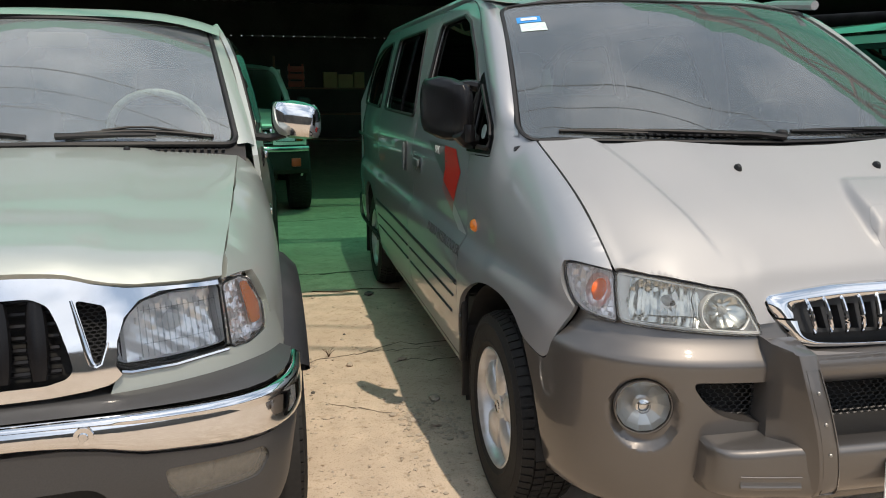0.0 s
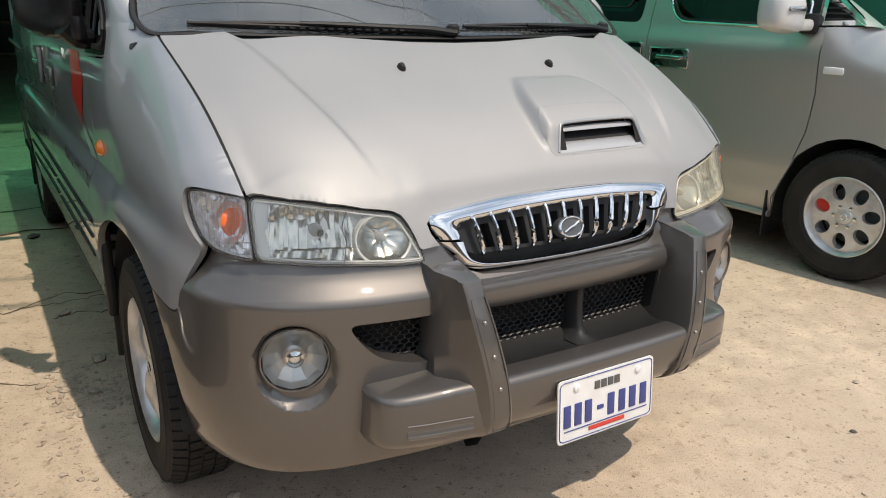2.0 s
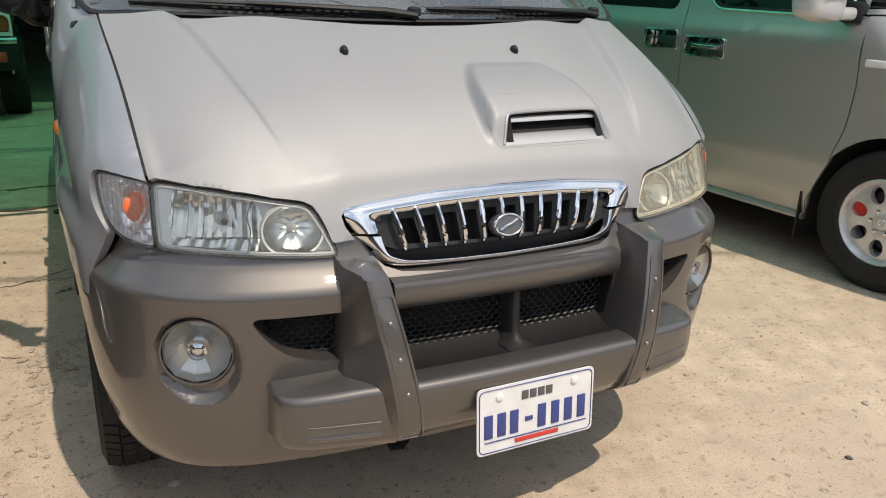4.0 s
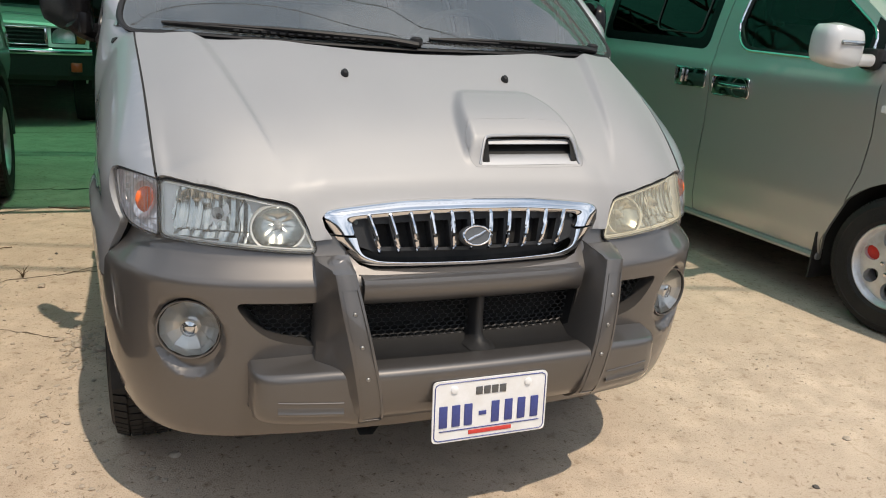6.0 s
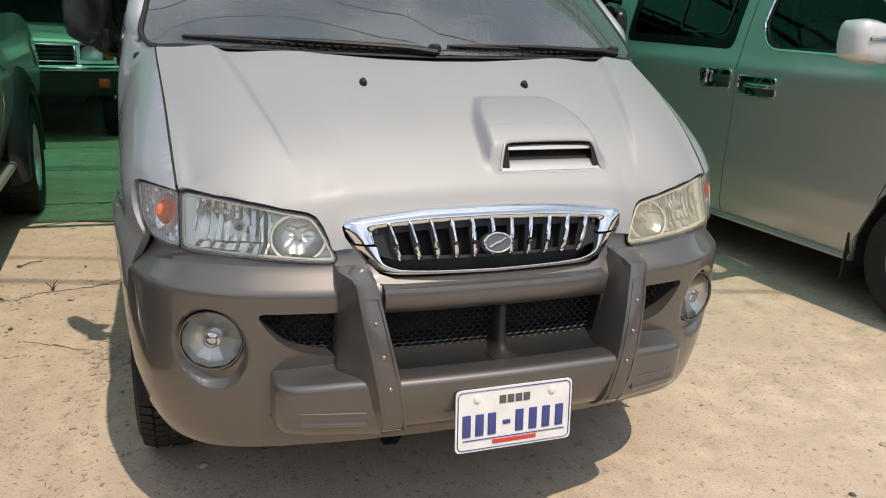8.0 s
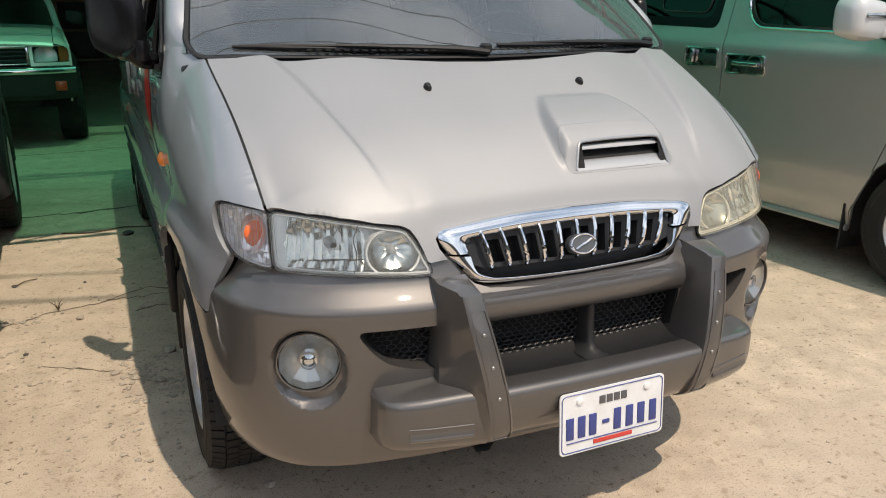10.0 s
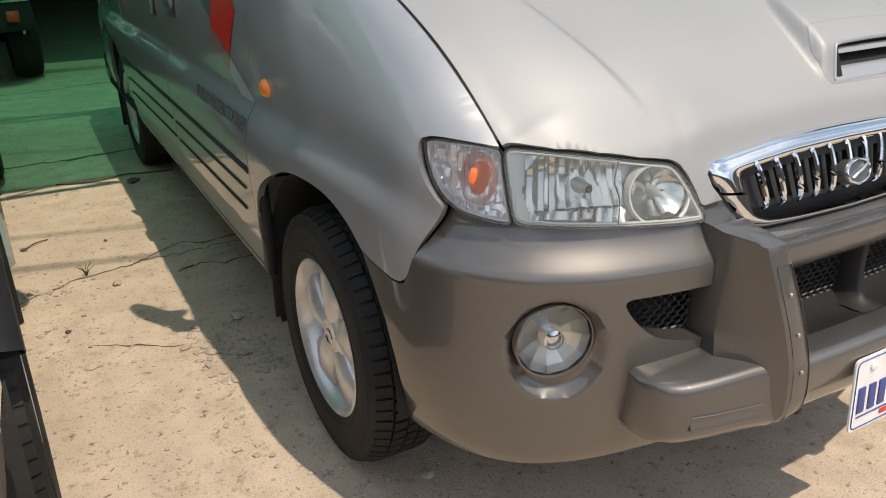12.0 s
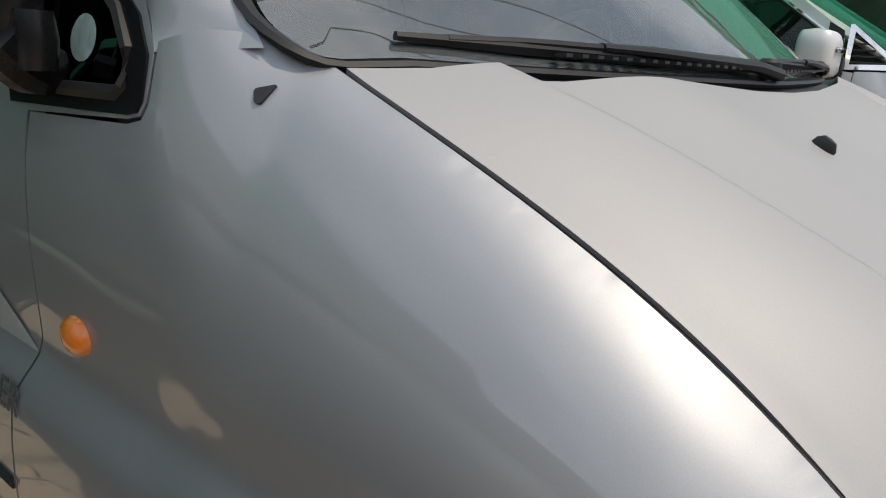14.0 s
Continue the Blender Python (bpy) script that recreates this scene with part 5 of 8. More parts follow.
pane_line = round_poly([(-0.99, 0.012), (0.99, 0.012), (0.985, 0.985), (-0.985, 0.985)], 0.06, 6)
ws = part("windscreen", sheet(pane_line, screen, 0.07, 1, lip=0.005), SCREEN, VAN, "large raked windscreen")
seal_ring = _ring(round_poly([(-1.0, 0.0), (1.0, 0.0), (0.995, 0.995), (-0.995, 0.995)], 0.07, 6), 0.08)
part("screen_seal", tube([screen(*p) for p in seal_ring], 0.010, 6, closed=True, flat=0.6), BLACK, ws)
# printed black band along the lower edge and sides, and the stickers
def inner_screen(u, t):
    p = screen(u, t)
    return p[0], p[1] + 0.006, p[2] - 0.006


def outer_screen(u, t):
    p = screen(u, t)
    return p[0], p[1] - 0.0015, p[2] + 0.0015


part("screen_border", sheet(pane_line, inner_screen, 0.07, 1, holes=[round_poly([(-0.955, 0.075), (0.955, 0.075), (0.95, 0.955), (-0.95, 0.955)], 0.06, 6)], lip=0), GLOSSBLACK, ws)
part("blue_sticker", sheet([(-0.935, 0.805), (-0.815, 0.805), (-0.815, 0.862), (-0.935, 0.862)], outer_screen, 0.03, 1, lip=0), BLUESTICKER, ws, "small blue and white sticker")
part("sticker_white_bar", sheet([(-0.915, 0.823), (-0.835, 0.823), (-0.835, 0.847), (-0.915, 0.847)], lambda u, t: tuple(Vector(screen(u, t)) + Vector((0, -0.003, 0.003))), 0.03, 1, lip=0), PLATEWHITE, ws)
part("pale_sticker", sheet([(-0.925, 0.725), (-0.80, 0.725), (-0.80, 0.798), (-0.925, 0.798)], outer_screen, 0.03, 1, lip=0), PALESTICKER, ws, "pale green paper sticker")

cowl_rows = []
for k in range(25):
    u = -1 + 2 * k / 24
    x = 0.765 * u
    hy = float(np.interp(abs(x), [p[0] for p in reversed(rear)], [p[1] for p in reversed(rear)]))
    hz = hood(x, hy)[2]
    b = screen(u * 0.985, 0.03)
    cowl_rows.append([(x, hy - 0.02, hz - 0.035), (x, hy + 0.012, hz - 0.022), (b[0], b[1] - 0.01, b[2] - 0.012), (b[0], b[1] + 0.03, b[2] + 0.0)])
part("cowl", loft(cowl_rows), BLACK, VAN, "black plastic cowl under the windscreen")
slots = []
for k in range(40):
    u = -0.62 + 1.2 * k / 39
    b = Vector(screen(u, 0.035)) + Vector((0, -0.022, 0.001))
    slots.append(rbox(0.014, 0.016, 0.004, 0, at=tuple(b)))
part("cowl_grille", join(*slots), GREYPLASTIC, VAN, smooth=False)


def wiper(pivot_u, tip_u, lift):
    """Wiper lying along the lower edge of the screen: arm, blade and spine."""
    def at(u, t, h):
        return tuple(Vector(screen(u, t)) + Vector((0, -0.6, 0.8)) * h)
    d = tip_u - pivot_u
    arm = part("wiper", tube([at(pivot_u, 0.008, 0.014), at(pivot_u + d * 0.12, 0.016, 0.020), at(pivot_u + d * 0.5, 0.026 + lift * 0.4, 0.018), at(pivot_u + d * 0.62, 0.03 + lift * 0.5, 0.015)], [0.016, 0.014, 0.010, 0.008], 8, flat=0.7), BLACK, VAN, "black windscreen wiper at rest")
    part("pivot_cap", moved(lathe([(0, 0.02), (0.018, 0.019), (0.024, 0.012), (0.024, 0.001)], 14, "z"), Matrix.Translation(at(pivot_u, 0.02, 0.005))), BLACK, arm)
    part("blade", tube([at(pivot_u + d * k, 0.026 + lift * k, 0.007) for k in (0.08, 0.3, 0.55, 0.8, 1.0)], [0.006, 0.009, 0.010, 0.009, 0.005], 6), BLACK, arm)
    part("blade_yoke", tube([at(pivot_u + d * k, 0.028 + lift * k, h * 0.7) for k, h in ((0.28, 0.012), (0.42, 0.018), (0.6, 0.021), (0.78, 0.018), (0.92, 0.011))], 0.0055, 6), BLACK, arm)


wiper(0.02, -0.86, 0.012)
wiper(0.86, 0.08, 0.022)

# --- pillars, roof, flank
door_front = [(0.955, 1.262), (0.983, 1.310), (1.07, 1.372), (1.25, 1.490), (1.42, 1.610), (1.56, 1.710), (1.68, 1.765), (1.80, 1.790)]
for sg in (-1, 1):
    rows = []
    for k, (y, z) in enumerate(curve(door_front, 4)):
        t = k / (4 * (len(door_front) - 1))
        a = Vector(screen(-1.0, t * 0.99))
        b = Vector(side(y, z))
        w = smooth(t / 0.2)
        m1 = a.lerp(b, 0.5) + Vector((-0.022, -0.016, 0.014)) * w
        m0, m2 = a.lerp(b, 0.18) + Vector((-0.010, -0.014, 0.012)) * w, a.lerp(b, 0.85) + Vector((-0.012, -0.006, 0.006)) * w
        rows.append([tuple(Vector((p.x * -sg, p.y, p.z))) for p in (a, m0, m1, m2, b, b + Vector((0.02, 0.0, 0)))])
    part("windscreen_pillar", loft(rows if sg < 0 else [list(reversed(r)) for r in rows]), SILVER, VAN, angle=50)
roof_z = spl([1.30, 1.385, 1.55, 1.8, 2.2, 2.8, 3.5, 4.1, 4.5, 4.75, 4.90], [1.745, 1.764, 1.808, 1.858, 1.900, 1.925, 1.922, 1.885, 1.81, 1.70, 1.58])


def roof(u, y):
    """Roof: u from -1 to 1 across."""
    a = abs(u)
    w = 0.735 * x_side(max(y, 1.4)) / 0.907
    front = ws_top_y(0.69 * a)
    z = roof_z(y)
    drop = 0.035 * a * a + 0.085 * max(0, a - 0.55) ** 2 / 0.2025
    return w * u, y, z - drop * (1.0 if y > 1.9 else 0.75 + 0.25 * (y - 1.385) / 0.515)


roof_line = [(-0.955, 1.52), (-0.8, 1.475), (-0.5, 1.425), (0, 1.39), (0.5, 1.425), (0.8, 1.475), (0.955, 1.52), (1.0, 1.75), (1.0, 2.4), (1.0, 4.50), (0.90, 4.78), (0.75, 4.88), (-0.75, 4.88), (-0.90, 4.78), (-1.0, 4.50), (-1.0, 2.4), (-1.0, 1.75)]
part("roof", sheet(roof_line, roof, 0.09, 1, lip=0.02), SILVER, VAN, angle=50)
win_front = [(1.29, 1.262), (2.24, 1.274), (2.25, 1.29), (2.24, 1.70), (2.22, 1.72), (1.80, 1.725), (1.66, 1.685), (1.45, 1.555), (1.30, 1.435), (1.28, 1.41)]
win_quarter = [(0.998, 1.226), (1.010, 1.219), (1.235, 1.213), (1.25, 1.228), (1.25, 1.42), (1.235, 1.428), (1.03, 1.300), (0.998, 1.262)]
win_slide = round_poly([(2.43, 1.275), (3.48, 1.285), (3.48, 1.72), (2.62, 1.725)], 0.05)
win_rear = round_poly([(3.68, 1.285), (4.66, 1.30), (4.60, 1.52), (4.42, 1.65), (4.15, 1.70), (3.70, 1.715)], 0.06)
door_line = [(1.216, 1.183)] + [(0.985, 1.196), (0.963, 1.201), (0.956, 1.215), (0.955, 1.262)] + door_front[1:] + [(2.06, 1.798), (2.335, 1.80), (2.335, 0.33), (1.33, 0.33), (1.285, 0.40), (1.262, 0.48), (1.262, 0.70), (1.256, 0.81), (1.216, 0.90)]
slide_line = [(2.341, 0.33), (2.341, 1.80), (3.60, 1.80), (3.60, 1.10), (3.56, 0.80), (3.52, 0.60), (3.53, 0.33)]
arch_rear = [(3.945 + 0.42 * math.cos(a), 0.335 + 0.42 * math.sin(a)) for a in np.linspace(-0.06, math.pi + 0.06, 18)]
rear_line = [(3.606, 1.10), (3.606, 1.80), (4.15, 1.79), (4.48, 1.73), (4.70, 1.60), (4.82, 1.42), (4.90, 1.20), (4.95, 1.0), (4.96, 0.45), (4.86, 0.31)] + arch_rear + [(3.524, 0.33), (3.526, 0.60), (3.566, 0.80)]
for m in (False, True):
    q = mirrored if m else (lambda s: s)
    sgn = 1 if m else -1
    fd = part("front_door", q(sheet(door_line, side, 0.016, -1, holes=[win_front, win_quarter], lip=0.02)), SILVER, VAN, angle=40)
    sd = part("sliding_door", q(sheet(slide_line, side, 0.02, -1, holes=[win_slide], lip=0.02)), SILVER, VAN, angle=40)
    rq = part("rear_quarter", q(sheet(rear_line, side, 0.024, -1, holes=[win_rear], lip=0.02)), SILVER, VAN, angle=40)

    def inset(y, z, d=0.012):
        x, yy, zz = side(y, z)
        return x + d, yy, zz
    for owner, line in ((fd, win_front), (fd, win_quarter), (sd, win_slide), (rq, win_rear)):
        w = part("window", q(sheet(line, inset, 0.08, -1, lip=0)), TINT, owner, "dark tinted side window")
        part("window_seal", q(tube([Vector(side(*p)) + Vector((-0.001, 0, 0)) for p in _ring(line, 0.08)], 0.009, 6, closed=True)), BLACK, owner)
    part("quarter_frame", q(sheet([(0.961, 1.215), (0.967, 1.204), (0.985, 1.200), (1.262, 1.190), (1.285, 1.23), (1.285, 1.46), (1.262, 1.478), (1.07, 1.352), (0.988, 1.297), (0.962, 1.258)], lambda y, z: (side(y, z)[0] - 0.003, y, z), 0.04, -1, holes=[round_poly(win_quarter, 0.02)], lip=0.004)), GLOSSBLACK, fd)
    if not m:
        part("pale_sticker", q(sheet(arc(1.12, 1.27, 0.030, 0, 350, 18, 0.026), lambda y, z: (side(y, z)[0] + 0.009, y, z), 0.03, -1, lip=0)), PALESTICKER, fd, "pale round sticker")
    part("window_bar", q(sheet([(2.92, 1.28), (2.97, 1.28), (2.97, 1.72), (2.92, 1.72)], lambda y, z: (side(y, z)[0] + 0.006, y, z), 0.06, -1, lip=0.006)), GLOSSBLACK, sd)
    # moulding, and dark tubes that paint the grooves' dark reflections along the lower flank
    for owner, y0, y1 in ((fd, 1.266, 2.331), (sd, 2.345, 3.52)):
        part("door_moulding", q(tube([Vector(side(y, 0.682)) + Vector((0.003, 0, 0)) for y in np.linspace(y0, y1, 9)], 0.011, 6, flat=1.0)), GROOVE, owner, "black rubber moulding")
    for z in (0.614, 0.540):
        for owner, y0, y1 in ((fd, 1.325 + 0.5 * (0.614 - z), 2.30), (sd, 2.38, 3.46)):
            part("flank_groove_shade", q(tube([Vector(side(y, z - 0.010 * (y - 1.3))) + Vector((-0.001, 0, 0)) for y in np.linspace(y0, y1, 9)], 0.0055, 6, flat=0.9)), GROOVE, owner)
    # handles
    part("handle_recess", q(slab(round_poly([(2.10, 1.012), (2.10, 1.088), (2.262, 1.092), (2.262, 1.030), (2.235, 1.010)], 0.014, 3), side, 0.004, 0.02, out=-1)), DARKDECAL, fd, "dark handle dish")
    hd = part("door_handle", q(moved(rbox(0.018, 0.135, 0.038, 0.008, 2), Matrix.Translation(Vector(side(2.178, 1.060)) + Vector((-0.012, 0, 0))))), STEEL, fd, "dull silver pull handle")
    part("handle_lock", q(moved(lathe([(0.004, 0.011), (-0.002, 0.011), (-0.004, 0.008), (-0.004, 0.0005)], 12), Matrix.Translation(Vector(side(2.225, 1.026)) + Vector((-0.005, 0, 0))))), STEELBOLT, hd)
    part("slide_dish", q(slab(round_poly([(2.505, 0.978), (2.505, 1.142), (2.590, 1.142), (2.590, 0.978)], 0.03, 4), side, 0.003, 0.02, out=-1)), DARKDECAL, sd, "dark handle dish")
    part("slide_handle", q(moved(rbox(0.020, 0.034, 0.150, 0.009, 2), Matrix.Translation(Vector(side(2.536, 1.06)) + Vector((-0.012, 0, 0))))), STEEL, sd, "upright dull silver handle")
    part("slide_rail", q(moved(rbox(0.010, 1.15, 0.022, 0.003), Matrix.Translation(Vector(side(4.20, 1.06)) + Vector((-0.002, 0, 0))))), DARKDECAL, rq)
    # decals on the door: red diamond, grey tail, lettering
    skin = lambda y, z: (side(y, z)[0] - 0.0022, y, z)
    part("red_diamond", q(sheet([(1.620, 1.184), (1.425, 1.183), (1.310, 1.104), (1.422, 0.975), (1.605, 1.040), (1.570, 1.090)], skin, 0.012, -1, lip=0)), REDDECAL, fd, "red diamond decal")
    part("decal_fade", q(sheet([(1.605, 1.036), (1.424, 0.971), (1.452, 0.925), (1.632, 1.002)], skin, 0.012, -1, lip=0)), PINKDECAL, fd, "faded pink decal edge")
    part("decal_tail", q(sheet([(1.421, 0.969), (1.223, 0.877), (1.350, 0.875), (1.450, 0.922)], skin, 0.008, -1, lip=0)), GREYDECAL, fd, "pale grey decal tail")
    part("decal_dark", q(sheet([(1.955, 1.184), (1.626, 1.184), (1.555, 1.122), (1.60, 1.060), (1.75, 1.115)], skin, 0.02, -1, lip=0)), DARKDECAL, fd, "dark grey decal wedge")
    for text, size, material, y, z, tilt in (("SVX", 0.050, PLATEWHITE, 1.73, 1.142, 93), ("TURBO INTERCOOLER", 0.058, DARKDECAL, 1.522, 0.795, 79)):
        at = Vector(side(y, z)) + Vector((-0.0055, 0, 0))
        turn = Matrix.Rotation(radians(90 if m else -90), 4, "Z") @ Matrix.Rotation(radians(tilt), 4, "X")
        lettering("lettering", text, size, material, fd, Matrix.Translation((-at.x if m else at.x, at.y, at.z)) @ turn, shear=0.25 if len(text) == 3 else 0.0)
    # mirror: arm, housing, foot
    swing = Matrix.Translation((-0.915, 1.13, 1.3)) @ Matrix.Rotation(radians(-78), 4, "Z") @ Matrix.Translation((0.915, -1.13, -1.3)) if m else Matrix.Translation((-0.915, 1.13, 1.3)) @ Matrix.Rotation(radians(-58), 4, "Z") @ Matrix.Translation((0.915, -1.13, -1.3))
    mir = part("mirror", q(moved(mirror_shell(0.122, 0.036, 0.110), swing @ Matrix.Translation((-1.010, 1.115, 1.348)))), GLOSSBLACK, VAN, "black door mirror, folded back" if m else "black door mirror, swung out", angle=40)
    part("mirror_arm", q(moved(tube(curve([(-0.90, 1.17, 1.425), (-0.93, 1.15, 1.430), (-0.97, 1.12, 1.420)], 4), 0.026, 10, flat=0.8), swing)), GLOSSBLACK, mir)
    part("mirror_foot", q(tube(curve([(-0.885, 1.15, 1.235), (-0.915, 1.13, 1.24), (-0.95, 1.115, 1.27)], 4), 0.030, 10, flat=1.0)), GLOSSBLACK, mir)
    part("mirror_knuckle", q(moved(lathe([(-0.03, 0.001), (-0.03, 0.022), (0.0, 0.026), (0.03, 0.022), (0.03, 0.001)], 14, "z"), Matrix.Translation((-0.915, 1.105, 1.265)))), GLOSSBLACK, mir)
    part("mirror_glass", q(moved(moved(rbox(0.17, 0.004, 0.16, 0.001), Matrix.Translation((-1.010, 1.150, 1.335))), swing)), CHROME, mir)
for sg in (-1, 1):
    part("roof_rail", tube([(sg * (side_z(1.80) - 0.006) * x_side(y) / 0.907, y, 1.803 - (0.10 * (1.75 - y) if y < 1.75 else 0) - (0.42 * (y - 4.0) ** 2 if y > 4.0 else 0)) for y in np.linspace(1.48, 4.72, 26)], 0.020, 8), SILVER, VAN)
# rear end and floor
part("rear_panel", loft([[(x, 4.93 - 0.04 * (x / 0.86) ** 2, z) for x in np.linspace(-0.86, 0.86, 9)] for z in (0.30, 0.6, 1.0, 1.3)] + [[(x * 0.88, 4.88 - 0.06 * (x / 0.86) ** 2, 1.58) for x in np.linspace(-0.86, 0.86, 9)]]), SILVER, VAN)
part("rear_bumper", rbox(1.76, 0.12, 0.22, 0.04, at=(0, 4.93, 0.44)), BRONZE, VAN)
part("floor_pan", join(rbox(1.50, 3.6, 0.10, 0.02, at=(0, 3.0, 0.30)), rbox(1.775, 3.3, 0.03, 0.004, at=(0, 2.95, 0.372)), rbox(1.775, 0.30, 0.03, 0.004, at=(0, 4.62, 0.372)), rbox(1.15, 0.9, 0.12, 0.02, at=(0, 0.75, 0.28)), rbox(1.1, 0.5, 0.55, 0.02, at=(0, 0.60, 0.55))), DARK, VAN)
part("engine_bulkhead", join(rbox(1.55, 0.04, 0.90, 0, at=(0, 1.24, 0.76)), rbox(1.30, 0.06, 0.10, 0, at=(0, 0.40, 0.70))), DARK, VAN)
part("tow_bracket", loft([[(-0.29, y, 0.345), (-0.275, y, 0.312), (-0.24, y, 0.308), (-0.215, y, 0.345)] for y in (0.105, 0.11, 0.18)], False), BRONZE, VAN)
# cabin: dash, seats, wheel
part("dashboard", loft([[(x, y, z) for x in np.linspace(-0.74, 0.74, 7)] for y, z in ((0.80, 1.20), (0.95, 1.235), (1.15, 1.225), (1.24, 1.16), (1.25, 0.9))]), GREYPLASTIC, VAN)
part("steering_wheel", moved(tube([(0.19 * math.cos(2 * math.pi * k / 30), 0.19 * math.sin(2 * math.pi * k / 30), 0) for k in range(30)], 0.014, 8, closed=True), Matrix.Translation((0.38, 1.32, 1.22)) @ Matrix.Rotation(radians(-55), 4, "X")), BLACK, VAN, "steering wheel behind the screen")
for x, y in ((-0.42, 1.85), (0.38, 1.85), (-0.42, 2.9), (0.38, 2.9), (0.0, 3.9)):
    st = part("seat", rbox(0.50 if y < 3.5 else 1.2, 0.14, 0.72, 0.06, 3, at=(x, y + 0.25, 1.02)), FABRIC, VAN)
    part("headrest", rbox(0.27, 0.10, 0.18, 0.05, 3, at=(x, y + 0.27, 1.50)), FABRIC, st)
part("headliner", loft([[(x, y, z) for x in np.linspace(-0.66, 0.66, 5)] for y, z in ((1.50, 1.75), (2.0, 1.82), (4.7, 1.82))]), BEIGEFABRIC, VAN)
part("rear_view_mirror", rbox(0.21, 0.03, 0.06, 0.015, at=(0.0, 1.40, 1.70)), BLACK, VAN)
# wheels
for sg in (-1, 1):
    for y in (0.864, 3.945):
        wheel(VAN, sg * 0.785, y, 0.335, 0.335, 0.205, 0.205, 5, sg, "five-spoke silver alloy wheel", cap_r=0.052, dish=0.016, spoke_w=0.34, taper=2.45, waist=0.90, crown=0.012)
    part("rear_arch_liner", loft([[(sg * x, 3.945 + r * math.cos(a), 0.335 + r * math.sin(a)) for a in np.linspace(-0.3, math.pi + 0.3, 20)] for x, r in ((0.89, 0.425), (0.60, 0.405))]), DARK, VAN)
    part("rear_mud_flap", rbox(0.20, 0.012, 0.36, 0.006, at=(sg * 0.79, 4.40, 0.32)), BLACK, VAN)


# ==== the grey-silver van beside it ====
GV = thing("van", "grey-silver passenger van with chrome trims parked alongside", "van", pose(3.584, 0.085, 0, 0, 0, 5.1))
gz = spl([0.26, 0.33, 0.48, 0.60, 0.68, 0.80, 1.0, 1.13, 1.18, 1.24, 1.30, 1.5, 1.72, 1.84, 1.90], [0.895, 0.922, 0.935, 0.942, 0.940, 0.938, 0.950, 0.962, 0.958, 0.935, 0.922, 0.878, 0.812, 0.76, 0.70])
gy_taper = spl([-0.10, 0.0, 0.15, 0.35, 0.6, 1.0, 4.4, 4.9, 5.1], [0.72, 0.82, 0.905, 0.962, 0.988, 1.0, 1.0, 0.97, 0.92])


def gside(y, z):
    return -gz(z) * gy_taper(y), y, z


def gfender(y, z):
    """Front wing: rounds over into the hood."""
    top = 1.30 - 0.10 * max(0, 1.0 - y)
    if z < 0.95:
        return gside(y, z)
    t = min(1.0, (z - 0.95) / (top - 0.95))
    x0 = gz(min(z, 1.13)) * gy_taper(y)
    return -(x0 - (0.16 + 0.05 * (1 - y)) * t**3 * smooth((1.25 - y) / 0.5)), y, z


g_arch = [(0.935 + 0.405 * math.cos(a), 0.345 + 0.405 * math.sin(a)) for a in np.linspace(0.02, math.pi - 0.02, 22)]
g_fender = [(1.352, 0.275)] + g_arch + [(0.40, 0.30), (0.05, 0.30), (0.02, 0.7), (0.05, 1.02), (0.25, 1.12), (0.6, 1.215), (0.98, 1.292), (1.185, 1.285), (1.188, 1.20), (1.185, 0.95), (1.205, 0.75), (1.255, 0.58), (1.315, 0.45), (1.345, 0.36)]
g_fd = [(1.358, 0.275), (2.312, 0.275), (2.312, 0.75), (2.30, 1.10), (2.315, 1.30), (2.29, 1.80), (1.95, 1.80), (1.72, 1.74), (1.50, 1.62), (1.262, 1.46), (1.246, 1.285), (1.194, 1.28), (1.194, 1.20), (1.191, 0.95), (1.211, 0.75), (1.261, 0.58), (1.321, 0.45), (1.351, 0.36)]
g_fwin = round_poly([(1.30, 1.272), (2.11, 1.285), (2.20, 1.40), (2.16, 1.72), (1.88, 1.735), (1.62, 1.64), (1.30, 1.43)], 0.07)
g_sd = [(2.318, 0.275), (3.55, 0.275), (3.55, 1.80), (2.296, 1.80), (2.321, 1.30), (2.306, 1.10), (2.318, 0.75)]
g_swin = round_poly([(2.395, 1.270), (3.46, 1.285), (3.46, 1.74), (2.375, 1.745)], 0.06)
g_rarch = [(4.135 + 0.405 * math.cos(a), 0.345 + 0.405 * math.sin(a)) for a in np.linspace(0.02, math.pi - 0.02, 18)]
g_rq = [(5.02, 0.32), (5.02, 1.2), (4.9, 1.80), (3.556, 1.80), (3.556, 0.275), (3.71, 0.275)] + list(reversed(g_rarch)) + [(4.56, 0.30)]
g_rwin = round_poly([(3.64, 1.285), (4.80, 1.30), (4.74, 1.72), (3.64, 1.74)], 0.08)
